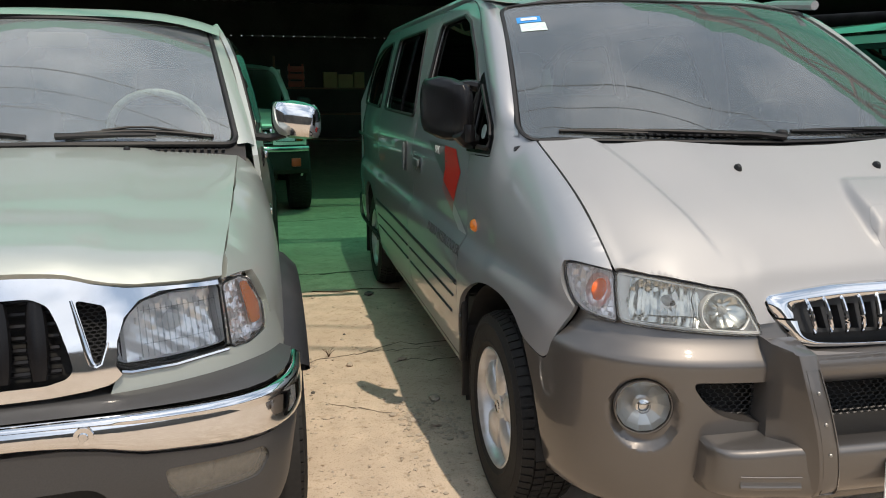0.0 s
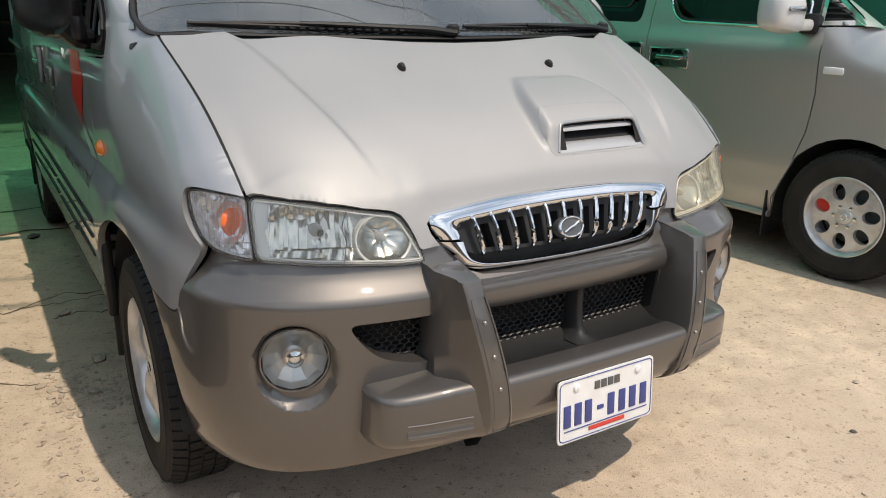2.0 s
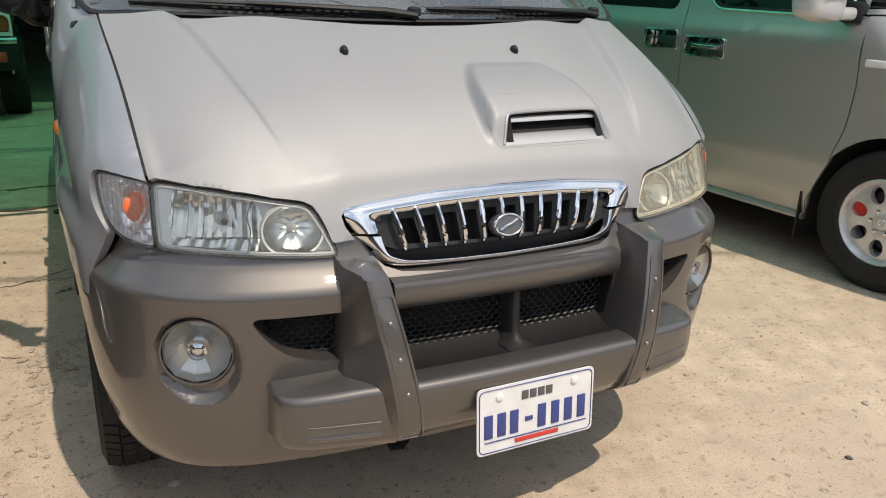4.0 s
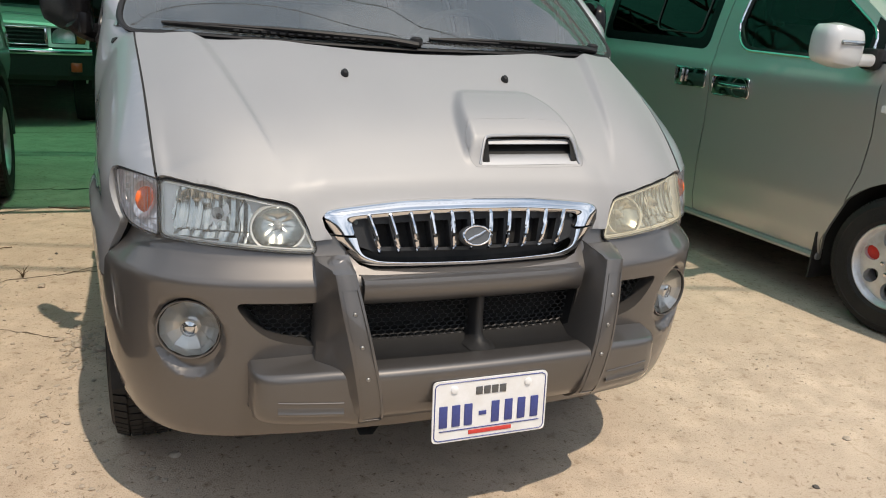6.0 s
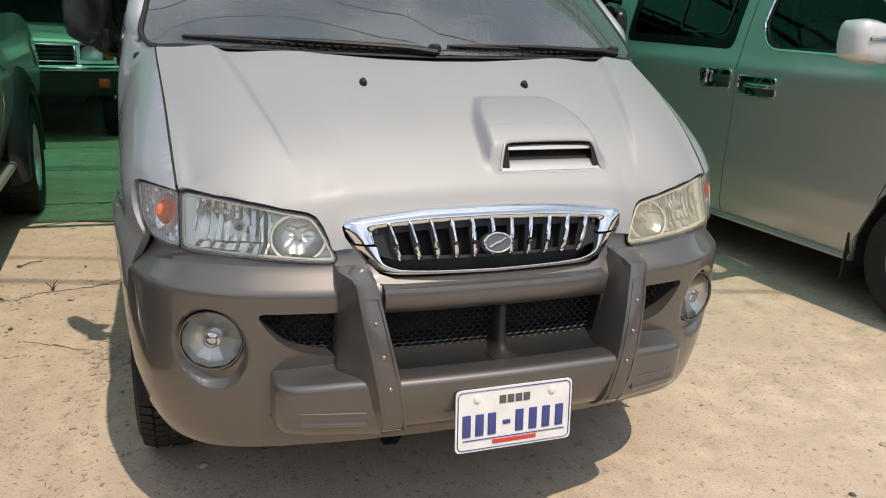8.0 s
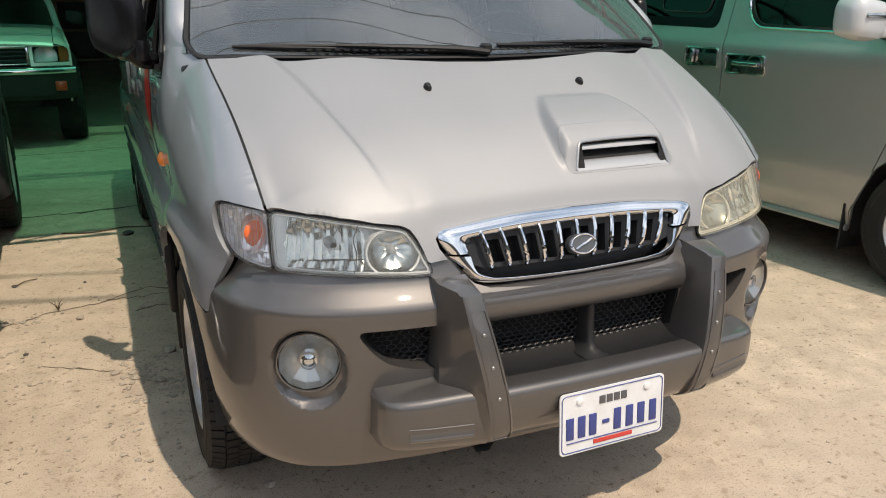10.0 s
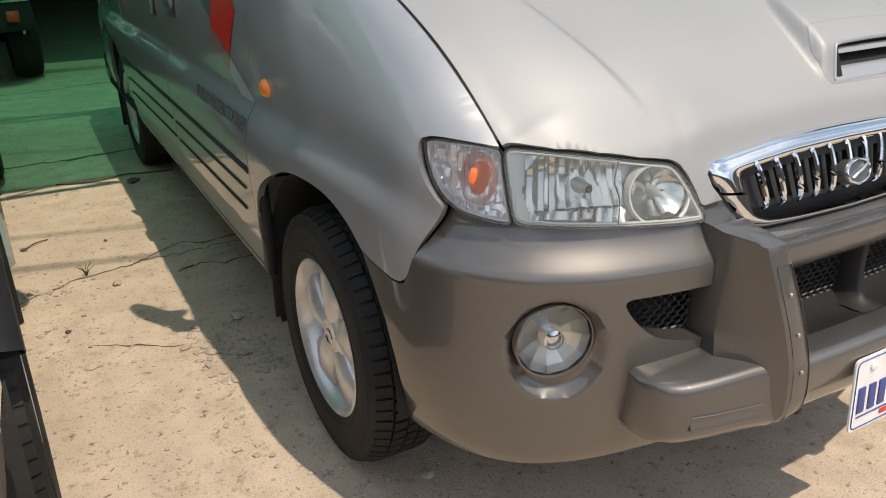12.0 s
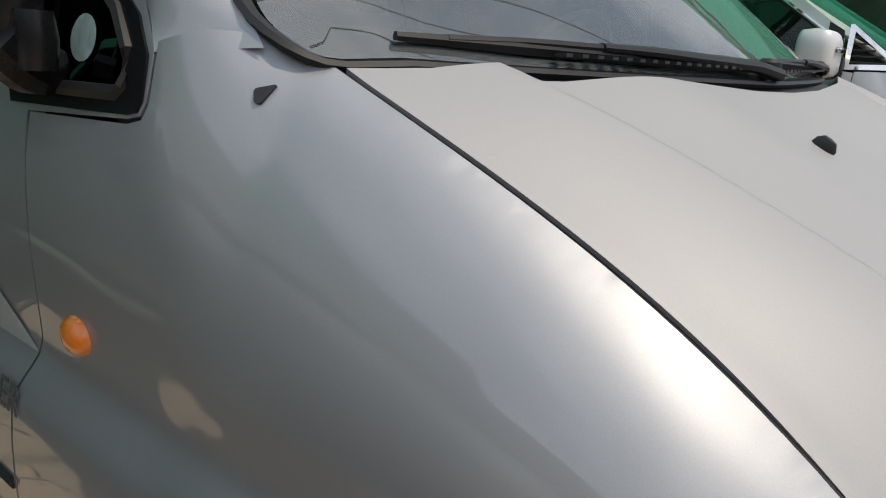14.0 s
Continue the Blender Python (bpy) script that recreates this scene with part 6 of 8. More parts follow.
for m in (False, True):
    q = mirrored if m else (lambda s: s)
    sgn = 1 if m else -1
    fn = part("fender", q(sheet(g_fender, gfender, 0.035, -1, lip=0.02)), GREYSILVER, GV, angle=50)
    fd = part("front_door", q(sheet(g_fd, gside, 0.04, -1, holes=[g_fwin], lip=0.02)), GREYSILVER, GV, angle=40)
    sd = part("sliding_door", q(sheet(g_sd, gside, 0.05, -1, holes=[g_swin], lip=0.02)), GREYSILVER, GV, angle=40)
    rq = part("rear_quarter", q(sheet(g_rq, gside, 0.06, -1, holes=[g_rwin], lip=0.02)), GREYSILVER, GV, angle=40)
    ins = lambda y, z: (gside(y, z)[0] + 0.010, y, z)
    part("window", q(sheet(g_fwin, ins, 0.08, -1, lip=0)), PANE, fd, "clear front window")
    part("window_trim", q(tube([Vector(gside(*p)) + Vector((-0.002, 0, 0)) for p in _ring(g_fwin, 0.06)], 0.009, 6, closed=True)), CHROME, fd, "chrome window trim")
    part("window_seal", q(tube([Vector(gside(*p)) + Vector((0.006, 0, 0)) for p in _ring([(a + (1.75 - a) * 0.028, b + (1.5 - b) * 0.05) for a, b in g_fwin], 0.06)], 0.012, 6, closed=True)), BLACK, fd)
    w = part("window", q(sheet(g_swin, ins, 0.08, -1, lip=0)), TINT, sd, "dark tinted window with a sliding pane")
    part("pane_trim", q(tube([Vector(gside(*p)) + Vector((0.004, 0, 0)) for p in _ring(round_poly([(2.50, 1.36), (2.92, 1.37), (2.92, 1.68), (2.48, 1.68)], 0.06), 0.06)], 0.006, 6, closed=True)), GREYPLASTIC, w)
    part("window_border", q(sheet(g_swin, lambda y, z: (gside(y, z)[0] + 0.006, y, z), 0.08, -1, holes=[round_poly([(2.46, 1.33), (3.40, 1.34), (3.40, 1.70), (2.44, 1.70)], 0.06)], lip=0)), GLOSSBLACK, w)
    part("window", q(sheet(g_rwin, ins, 0.08, -1, lip=0)), TINT, rq, "dark tinted rear side window")
    # sill strip and lower crease
    part("sill_strip", q(tube([Vector(gside(y, 0.262)) + Vector((-0.004, 0, 0)) for y in np.linspace(1.36, 3.60, 16)], 0.022, 8)), GREYSILVER, GV, "silver sill strip")
    # chrome handles, side by side over the door gap
    for owner, y0, y1, z in ((fd, 1.985, 2.270, 1.075), (sd, 2.335, 2.60, 1.100)):
        yc, w_ = (y0 + y1) / 2, y1 - y0
        at = Vector(gside(yc, z))
        h = part("door_handle", q(moved(rbox(0.010, w_, 0.105, 0.004), Matrix.Translation(at + Vector((-0.002, 0, 0))))), DIMCHROME, owner, "chrome door handle set in a chrome dish darkened for its reflections")
        part("handle_rim", q(tube([(gside(a, b)[0] - 0.008, a, b) for a, b in round_poly([(y0, z - 0.055), (y1, z - 0.055), (y1, z + 0.055), (y0, z + 0.055)], 0.018, 4)], 0.0055, 8, closed=True)), CHROME, h)
        cup = at + Vector((-0.006, -0.07 if owner is fd else 0.08, 0))
        part("handle_cup", q(moved(lathe([(-0.002, 0.058), (-0.001, 0.052), (0.004, 0.040), (0.006, 0.02), (0.006, 0.001)], 24), Matrix.Translation(cup))), REFLECTOR, h)
        part("handle_grip", q(moved(rbox(0.028, 0.185, 0.024, 0.009) if owner is fd else rbox(0.028, 0.030, 0.085, 0.009), Matrix.Translation(at + Vector((-0.022, -0.015 if owner is fd else 0.06, 0.004))))), CHROME, h)
    # vent triangle with slats before the door
    tri = [(1.235, 1.292), (1.000, 1.300), (1.04, 1.345), (1.225, 1.49), (1.24, 1.49)]
    flat = lambda y, z: (-(0.932 - 0.17 * (z - 1.28)), y, z)
    vent = part("vent_trim", q(sheet(tri, flat, 0.03, -1, holes=[[(1.215, 1.315), (1.055, 1.322), (1.085, 1.358), (1.215, 1.458)]], lip=0.018)), CHROME, GV, "chrome triangle with dark slats")
    part("vent_back", q(sheet(tri, lambda y, z: (flat(y, z)[0] + 0.03, y, z), 0.05, -1, lip=0)), DARK, vent)
    for k in range(5):
        z = 1.325 + 0.027 * k
        y0 = 1.065 + max(0, (z - 1.335)) * 1.25
        part("vent_slat", q(moved(rbox(0.010, 1.215 - y0, 0.008, 0.002), Matrix.Translation((-(0.928 - 0.17 * (z - 1.28)), (1.215 + y0) / 2, z)))), GREYPLASTIC, vent)
    part("side_repeater", q(moved(rbox(0.014, 0.105, 0.036, 0.008), Matrix.Translation(Vector(gfender(1.105, 1.075)) + Vector((-0.004, 0, 0))))), PLATEWHITE, GV, "clear side repeater")
    # mirror
    mir = part("mirror", q(moved(mirror_shell(0.122, 0.085, 0.100), Matrix.Translation((-1.180, 1.30, 1.350)))), PALESILVER, GV, "pale silver door mirror with an indicator strip", angle=40)
    part("mirror_indicator", q(moved(rbox(0.15, 0.02, 0.024, 0.008), Matrix.Translation((-1.185, 1.216, 1.368)))), REFLECTOR, mir)
    part("mirror_stem", q(moved(rbox(0.21, 0.08, 0.060, 0.020), Matrix.Translation((-1.025, 1.285, 1.292)))), PALESILVER, mir)
    part("mirror_foot", q(moved(rbox(0.07, 0.10, 0.10, 0.018), Matrix.Translation((-0.935, 1.285, 1.300)))), BLACK, mir)
    part("mirror_sail", q(sheet([(1.246, 1.285), (1.33, 1.285), (1.33, 1.50), (1.262, 1.462)], lambda y, z: (gside(y, z)[0] - 0.004, y, z), 0.04, -1, lip=0.006)), BLACK, fd)
    # pillar from the wing up along the screen
    rows = []
    for t in np.linspace(0, 1, 9):
        a = Vector((-0.80 + 0.14 * t, 0.92 + 0.90 * t, 1.26 + 0.56 * t))
        y = 1.0 + 0.95 * t
        b = Vector((-(0.925 - 0.165 * t), 1.10 + 0.85 * t, 1.36 + 0.44 * t)) if t > 0 else Vector((-0.932, 1.0, 1.295))
        rows.append([tuple(a), tuple(a.lerp(b, 0.4) + Vector((-0.02, -0.01, 0.02))), tuple(b), tuple(b + Vector((0.02, 0.02, 0)))])
    part("windscreen_pillar", q(loft(rows)), GREYSILVER, GV, angle=50)
    part("wheel_arch_liner", loft([[(sgn * x, 0.935 + r * math.cos(a), 0.345 + r * math.sin(a)) for a in np.linspace(-0.3, math.pi + 0.3, 20)] for x, r in ((0.90, 0.415), (0.60, 0.395))]), DARK, GV)
    part("rear_arch_liner", loft([[(sgn * x, 4.135 + r * math.cos(a), 0.345 + r * math.sin(a)) for a in np.linspace(-0.3, math.pi + 0.3, 20)] for x, r in ((0.90, 0.415), (0.60, 0.395))]), DARK, GV)
    part("mud_flap", rbox(0.20, 0.012, 0.26, 0.006, at=(sgn * 0.84, 1.375, 0.27)), BLACK, GV)
    for y in (0.935, 4.135):
        wheel(GV, sgn * 0.840, y, 0.345, 0.345, 0.215, 0.208, 0, sgn, "silver alloy wheel with seven oval holes and chrome nuts", nuts=6, caliper=y < 2, cap_r=0.042, dish=0.012)
part("hood", loft([[(x, y + 0.10 * (x / 0.8) ** 2, z - 0.05 * (x / 0.8) ** 2) for x in np.linspace(-0.80, 0.80, 15)] for y, z in ((-0.02, 1.00), (0.10, 1.10), (0.40, 1.22), (0.80, 1.32), (0.92, 1.34))]), GREYSILVER, GV)
part("front_bumper", loft([[(0.90 * u, 0.0 - 0.09 + 0.30 * abs(u) ** 3.2 + o, z) for u in np.linspace(-1, 1, 25)] for z, o in ((0.26, 0.10), (0.32, 0.03), (0.45, 0.0), (0.62, 0.0), (0.70, 0.02), (0.80, 0.06), (1.02, 0.12))]), GREYSILVER, GV)
part("windscreen", loft([[(x * (1 - 0.19 * t), 0.92 + 0.90 * t + 0.10 * (x / 0.8) ** 2, 1.33 + 0.52 * t - 0.05 * (x / 0.8) ** 2) for x in np.linspace(-0.80, 0.80, 11)] for t in np.linspace(0, 1, 6)]), PANE, GV)
part("roof", loft([[(x, y, z - 0.10 * abs(x / 0.80) ** 4) for x in np.linspace(-0.80, 0.80, 15)] for y, z in ((1.78, 1.85), (2.0, 1.89), (2.6, 1.925), (4.2, 1.92), (4.85, 1.86), (5.0, 1.78))]), GREYSILVER, GV)
part("rear_panel", loft([[(x, 5.05 - 0.06 * (x / 0.9) ** 2, z) for x in np.linspace(-0.90, 0.90, 7)] for z in (0.3, 0.9, 1.3)] + [[(x * 0.84, 4.95, 1.80) for x in np.linspace(-0.9, 0.9, 7)]]), GREYSILVER, GV)
part("floor_pan", join(rbox(1.66, 3.4, 0.08, 0.01, at=(0, 3.1, 0.32)), rbox(1.20, 1.1, 0.5, 0.02, at=(0, 0.75, 0.55)), rbox(1.72, 0.04, 0.9, 0, at=(0, 1.37, 0.74))), DARK, GV)
part("dashboard", rbox(1.6, 0.4, 0.16, 0.05, at=(0, 1.22, 1.17)), GREYPLASTIC, GV)
for x, y in ((-0.45, 1.95), (0.45, 1.95), (-0.45, 2.95), (0.45, 2.95), (0, 3.95)):
    st = part("seat", rbox(0.52 if y < 3.5 else 1.3, 0.15, 0.74, 0.07, 3, at=(x, y + 0.12, 1.08)), FABRIC, GV)
    part("headrest", rbox(0.27, 0.11, 0.19, 0.06, 3, at=(x, y + 0.13, 1.58)), FABRIC, st)


# ==== the pale sage pickup ====
PK = thing("pickup", "pale sage pickup truck with chrome grille, bumper and mirror", "pickup truck", pose(-2.325, 0.0, 0, 0, 0, 3.5))
TPLAN = curve([(0, 0.030), (0.20, 0.036), (0.40, 0.062), (0.54, 0.108), (0.63, 0.165), (0.695, 0.245), (0.735, 0.34), (0.755, 0.45)], 6)
TPLAN_S = np.r_[0, np.cumsum([math.dist(a, b) for a, b in zip(TPLAN, TPLAN[1:])])]
TX, TY = [p[0] for p in TPLAN], [p[1] for p in TPLAN]


def tplan(s, o=0.0):
    k, e = abs(s), 0.02
    x, y = np.interp(k, TPLAN_S, TX), np.interp(k, TPLAN_S, TY)
    dx = np.interp(k + e, TPLAN_S, TX) - np.interp(k - e, TPLAN_S, TX)
    dy = np.interp(k + e, TPLAN_S, TY) - np.interp(k - e, TPLAN_S, TY)
    if k < e:
        dx, dy = 1, 0
    n = math.hypot(dx, dy)
    return math.copysign(1, s) * (x + o * dy / n), y - o * dx / n


BPLAN = curve([(0, 0.020), (0.20, 0.024), (0.40, 0.040), (0.54, 0.065), (0.635, 0.100), (0.685, 0.150), (0.712, 0.22), (0.724, 0.33), (0.730, 0.40)], 6)
BX, BY = [p[0] for p in BPLAN], [p[1] for p in BPLAN]
BPLAN_S = np.r_[0, np.cumsum([math.dist(a, b) for a, b in zip(BPLAN, BPLAN[1:])])]


def bplan(s, o=0.0):
    """Outline of the bumper in plan."""
    k, e = abs(s), 0.02
    x, y = np.interp(k, BPLAN_S, BX), np.interp(k, BPLAN_S, BY)
    dx = np.interp(k + e, BPLAN_S, BX) - np.interp(k - e, BPLAN_S, BX)
    dy = np.interp(k + e, BPLAN_S, BY) - np.interp(k - e, BPLAN_S, BY)
    if k < e:
        dx, dy = 1, 0
    n = math.hypot(dx, dy)
    return math.copysign(1, s) * (x + o * dy / n), y - o * dx / n


def bs(x):
    return math.copysign(float(np.interp(abs(x), BX, BPLAN_S)), x)


def ts(x):
    return math.copysign(float(np.interp(abs(x), TX, TPLAN_S)), x)


def tface(o=0.0, lean=0.22):
    return lambda s, z: (*tplan(s, o - lean * (z - 0.86)), z)


def both(p):
    return p, [(-a, b) for a, b in p]


# hood: long, gently crowned, dropping at its front
t_hood = spl([0.06, 0.085, 0.12, 0.20, 0.5, 0.9, 1.3, 1.45], [1.030, 1.052, 1.068, 1.085, 1.125, 1.168, 1.205, 1.215])
t_hs = spl([0, 0.3, 0.5, 0.63, 0.70], [0.0, 0.012, 0.055, 0.12, 0.17])


te_front = spl([0, 0.188, 0.262, 0.319, 0.37, 0.435, 0.501, 0.62, 0.7], [1.060, 1.057, 1.054, 1.047, 1.031, 1.017, 1.012, 1.004, 1.0])
te_y = lambda a: float(np.interp(a, TX, TY)) + 0.22 * (te_front(a) - 0.86) - 0.016


def thood_base(x, y):
    a = abs(x)
    k = max(0.0, 1 - (y - 0.1) / 0.6)
    return t_hood(y - t_hs(a) * max(0.25, k)) - (0.035 + 0.032 * max(0.0, 1 - y / 0.9)) * (a / 0.65) ** 2.0 + 0.010 * smooth((0.40 - a) / 0.05) * smooth((y - 0.15) / 0.2)


def thood(x, y):
    a = abs(x)
    ye = te_y(a)
    return x, y, thood_base(x, y) + (te_front(a) - thood_base(x, ye)) * (1 - smooth((y - ye) / 0.40))


th_half = [(0, 1.30), (0.35, 1.325), (0.668, 1.385), (0.655, 0.9), (0.640, 0.5), (0.628, 0.26)] + [(a, te_y(a)) for a in (0.622, 0.58, 0.54, 0.50, 0.45, 0.40, 0.36, 0.32, 0.26, 0.18, 0.09, 0.0)]
part("hood", sheet(th_half + [(-a, b) for a, b in reversed(th_half[1:-1])], thood, 0.025, 1, lip=0.02), SAGE, PK, angle=50)
part("washer_nozzle", moved(lathe([(0, 0.012), (0.008, 0.010), (0.012, 0.003), (0.012, 0.0005)], 10, "z"), Matrix.Translation((0.30, 1.27, thood(0.30, 1.27)[2]))), BLACK, PK)
# chrome surround with its openings
t_open = round_poly([(-ts(0.255), 1.004), (ts(0.255), 1.004), (ts(0.287), 0.988), (ts(0.303), 0.95), (ts(0.318), 0.895), (ts(0.325), 0.858), (ts(0.313), 0.842), (ts(0.275), 0.832), (-ts(0.275), 0.832), (-ts(0.313), 0.842), (-ts(0.325), 0.858), (-ts(0.318), 0.895), (-ts(0.303), 0.95), (-ts(0.287), 0.988)], 0.012)
t_vent = round_poly([(ts(0.336), 0.995), (ts(0.392), 0.978), (ts(0.394), 0.955), (ts(0.389), 0.905), (ts(0.374), 0.868), (ts(0.364), 0.866)], 0.014)
t_outer_half = [(0, 1.052), (ts(0.18), 1.049), (ts(0.26), 1.046), (ts(0.32), 1.038), (ts(0.37), 1.022), (ts(0.435), 1.008), (ts(0.50), 1.003), (ts(0.54), 1.0), (ts(0.624), 0.995), (ts(0.624), 0.985), (ts(0.54), 0.993), (ts(0.50), 0.994), (ts(0.456), 0.980), (ts(0.425), 0.950), (ts(0.408), 0.905), (ts(0.402), 0.854), (ts(0.412), 0.836), (ts(0.40), 0.824), (ts(0.385), 0.817), (ts(0.35), 0.811), (ts(0.278), 0.806), (0, 0.806)]
t_outer = t_outer_half + [(-a, b) for a, b in reversed(t_outer_half[1:-1])]


def t_chrome(s, z):
    # swollen round the openings, with a finger between vent and lamp
    x, y = tplan(s, 0.020 - 0.22 * (z - 0.86) - 0.9 * (z - 0.90) ** 2)
    return x, y, z


gr = part("grille", sheet(t_outer, t_chrome, 0.022, 1, holes=[t_open, *both(t_vent)], lip=0.03, lip_holes=0.055), CHROME, PK, "chrome grille surround with side vents", angle=40)
part("grille_backing", sheet([(-ts(0.42), 0.80), (ts(0.42), 0.80), (ts(0.42), 1.02), (-ts(0.42), 1.02)], tface(-0.055), 0.05, 1, lip=0), DARK, gr)
for k in range(7):
    z = 0.845 + 0.024 * k
    part("grille_rib", tube([tface(-0.03)(s, z) for s in np.linspace(-ts(0.30), ts(0.30), 11)], 0.006, 6), GLOSSBLACK, gr)
for x in (-0.255, -0.165, -0.075, 0.015, 0.105, 0.195, 0.262):
    part("grille_post", tube([tface(-0.004)(ts(x), z) for z in np.linspace(0.838, 0.996, 6)], [0.014, 0.019, 0.021, 0.021, 0.019, 0.014], 10, flat=0.7), GLOSSBLACK, gr)
for sg in (-1, 1):
    part("vent_mesh", honeycomb(min(sg * ts(0.33), sg * ts(0.405)), max(sg * ts(0.33), sg * ts(0.405)), 0.865, 0.99, lambda s, z: tface(-0.022)(s, z), cell=0.005, bar=0.001), GREYPLASTIC, gr, "grey mesh", smooth=False)
    part("vent_rim", tube([tface(0.019)(sg * ts(x), z) for x, z in ((0.330, 0.996), (0.342, 0.94), (0.352, 0.89), (0.358, 0.866), (0.366, 0.858), (0.376, 0.863), (0.391, 0.905))], [0.003, 0.005, 0.006, 0.006, 0.005, 0.004, 0.003], 8), CHROME, gr)
    # lamp
    lamp_poly = round_poly([(ts(0.403), 0.850), (ts(0.411), 0.910), (ts(0.431), 0.950), (ts(0.463), 0.977), (ts(0.53), 0.989), (ts(0.630), 0.984), (ts(0.622), 0.844), (ts(0.515), 0.840), (ts(0.42), 0.841)], 0.015)
    lp = lamp_poly if sg > 0 else [(-a, b) for a, b in lamp_poly]
    hl = part("headlamp", sheet(lp, tface(-0.055), 0.03, 1, lip=-0.055), LAMPSILVER, PK, "clear headlamp in a chrome bezel")
    part("lamp_lens", sheet(lp, tface(0.004), 0.03, 1, lip=0.004), CLEAR, hl)
    part("lamp_seal", tube([tface(0.001)(a, b) for a, b in _ring(lp, 0.03)], 0.0028, 6, closed=True), BLACK, hl)
    c = Vector(tface(-0.03)(sg * ts(0.527), 0.917))
    rows = []
    for x in np.linspace(0.425, 0.615, 39):
        k = math.floor((x - 0.425) / 0.0146)
        row = []
        for z in np.linspace(0.848, 0.976, 19):
            hollow = 0.034 * max(0.0, 1 - ((x - 0.525) / 0.12) ** 2 - ((z - 0.912) / 0.075) ** 2)
            row.append(tface(-0.014 - hollow - 0.0022 * math.sin(z * 170 + 1.7 * k) - 0.0016 * (k % 2))(sg * ts(x), min(z, float(np.interp(x, (0.42, 0.45, 0.48, 0.53), (0.925, 0.962, 0.976, 0.980))))))
        rows.append(row)
    part("reflector_bowl", loft(rows if sg < 0 else [list(reversed(r)) for r in rows]), SIGNALSILVER, hl, angle=24)
    part("bulb_shield", moved(lathe([(0.02, 0.020), (-0.006, 0.020), (-0.010, 0.012), (-0.010, 0.0005)], 18, "y"), Matrix.Translation(c)), PLATEWHITE, hl, "pale round bulb shield")
    part("lens_ribs", join(*[tube([tface(0.0)(sg * ts(x), z) for z in np.linspace(0.858, 0.965, 4)], 0.0014, 4) for x in np.linspace(0.455, 0.615, 15)] + [tube([tface(0.0)(sg * ts(x), z) for x in np.linspace(0.46, 0.615, 5)], 0.0012, 4) for z in (0.885, 0.955)]), CLEAR, hl)
    # corner lamp, clear with an amber edge, wrapping round
    ap = round_poly([(ts(0.631), 0.836), (ts(0.638), 0.982), (ts(0.684), 0.986), (ts(0.702), 0.968), (ts(0.717), 0.900), (ts(0.709), 0.848), (ts(0.669), 0.836)], 0.015)
    ap = ap if sg > 0 else [(-a, b) for a, b in ap]
    cl = part("corner_lamp", sheet(ap, lambda s, z: tface(-0.022 + facet(abs(s), z, 0.014, 0.008))(s, z), 0.006, 1, lip=-0.022), SIGNALSILVER, PK, "corner lamp with an amber edge")
    part("corner_lens", sheet(ap, tface(0.004), 0.03, 1, lip=0.004), RIBBED, cl)
    part("corner_ribs", join(*[tube([tface(0.002)(sg * ts(x), z) for z in np.linspace(0.848, 0.972, 4)], 0.0012, 4) for x in np.linspace(0.642, 0.682, 6)]), CLEAR, cl)
    am = round_poly([(ts(0.687), 0.866), (ts(0.684), 0.970), (ts(0.699), 0.967), (ts(0.7145), 0.905), (ts(0.709), 0.866)], 0.012)
    part("amber_segment", sheet(am if sg > 0 else [(-a, b) for a, b in am], tface(-0.004), 0.03, 1, lip=0.004), AMBER, cl, "amber reflector strip")
    part("corner_bulb", moved(lathe([(0.010, 0.012), (0.0, 0.016), (-0.008, 0.012), (-0.012, 0.0005)], 14, "y"), Matrix.Translation(tface(-0.016)(sg * ts(0.656), 0.905))), CLEAR, cl, "clear bulb")
    part("corner_seal", tube([tface(0.001)(a, b) for a, b in _ring(ap, 0.03)], 0.0026, 6, closed=True), BLACK, cl)
    # painted strip under the lamps
    us = [(ts(0.385), 0.788), (ts(0.40), 0.822), (ts(0.42), 0.835), (ts(0.515), 0.834), (ts(0.625), 0.838), (ts(0.669), 0.830), (ts(0.714), 0.842), (ts(0.724), 0.90), (ts(0.742), 0.90), (ts(0.746), 0.770), (ts(0.68), 0.770), (ts(0.5), 0.780)]
    part("lamp_trim", tube([tface(0.006)(sg * ts(x), z) for x, z in ((0.412, 0.838), (0.43, 0.834), (0.515, 0.833), (0.622, 0.837))], 0.0045, 6), CHROME, gr)
    part("lamp_apron", sheet(us if sg > 0 else [(-a, b) for a, b in us], tface(0.0), 0.03, 1, lip=0.02), SAGE, PK)
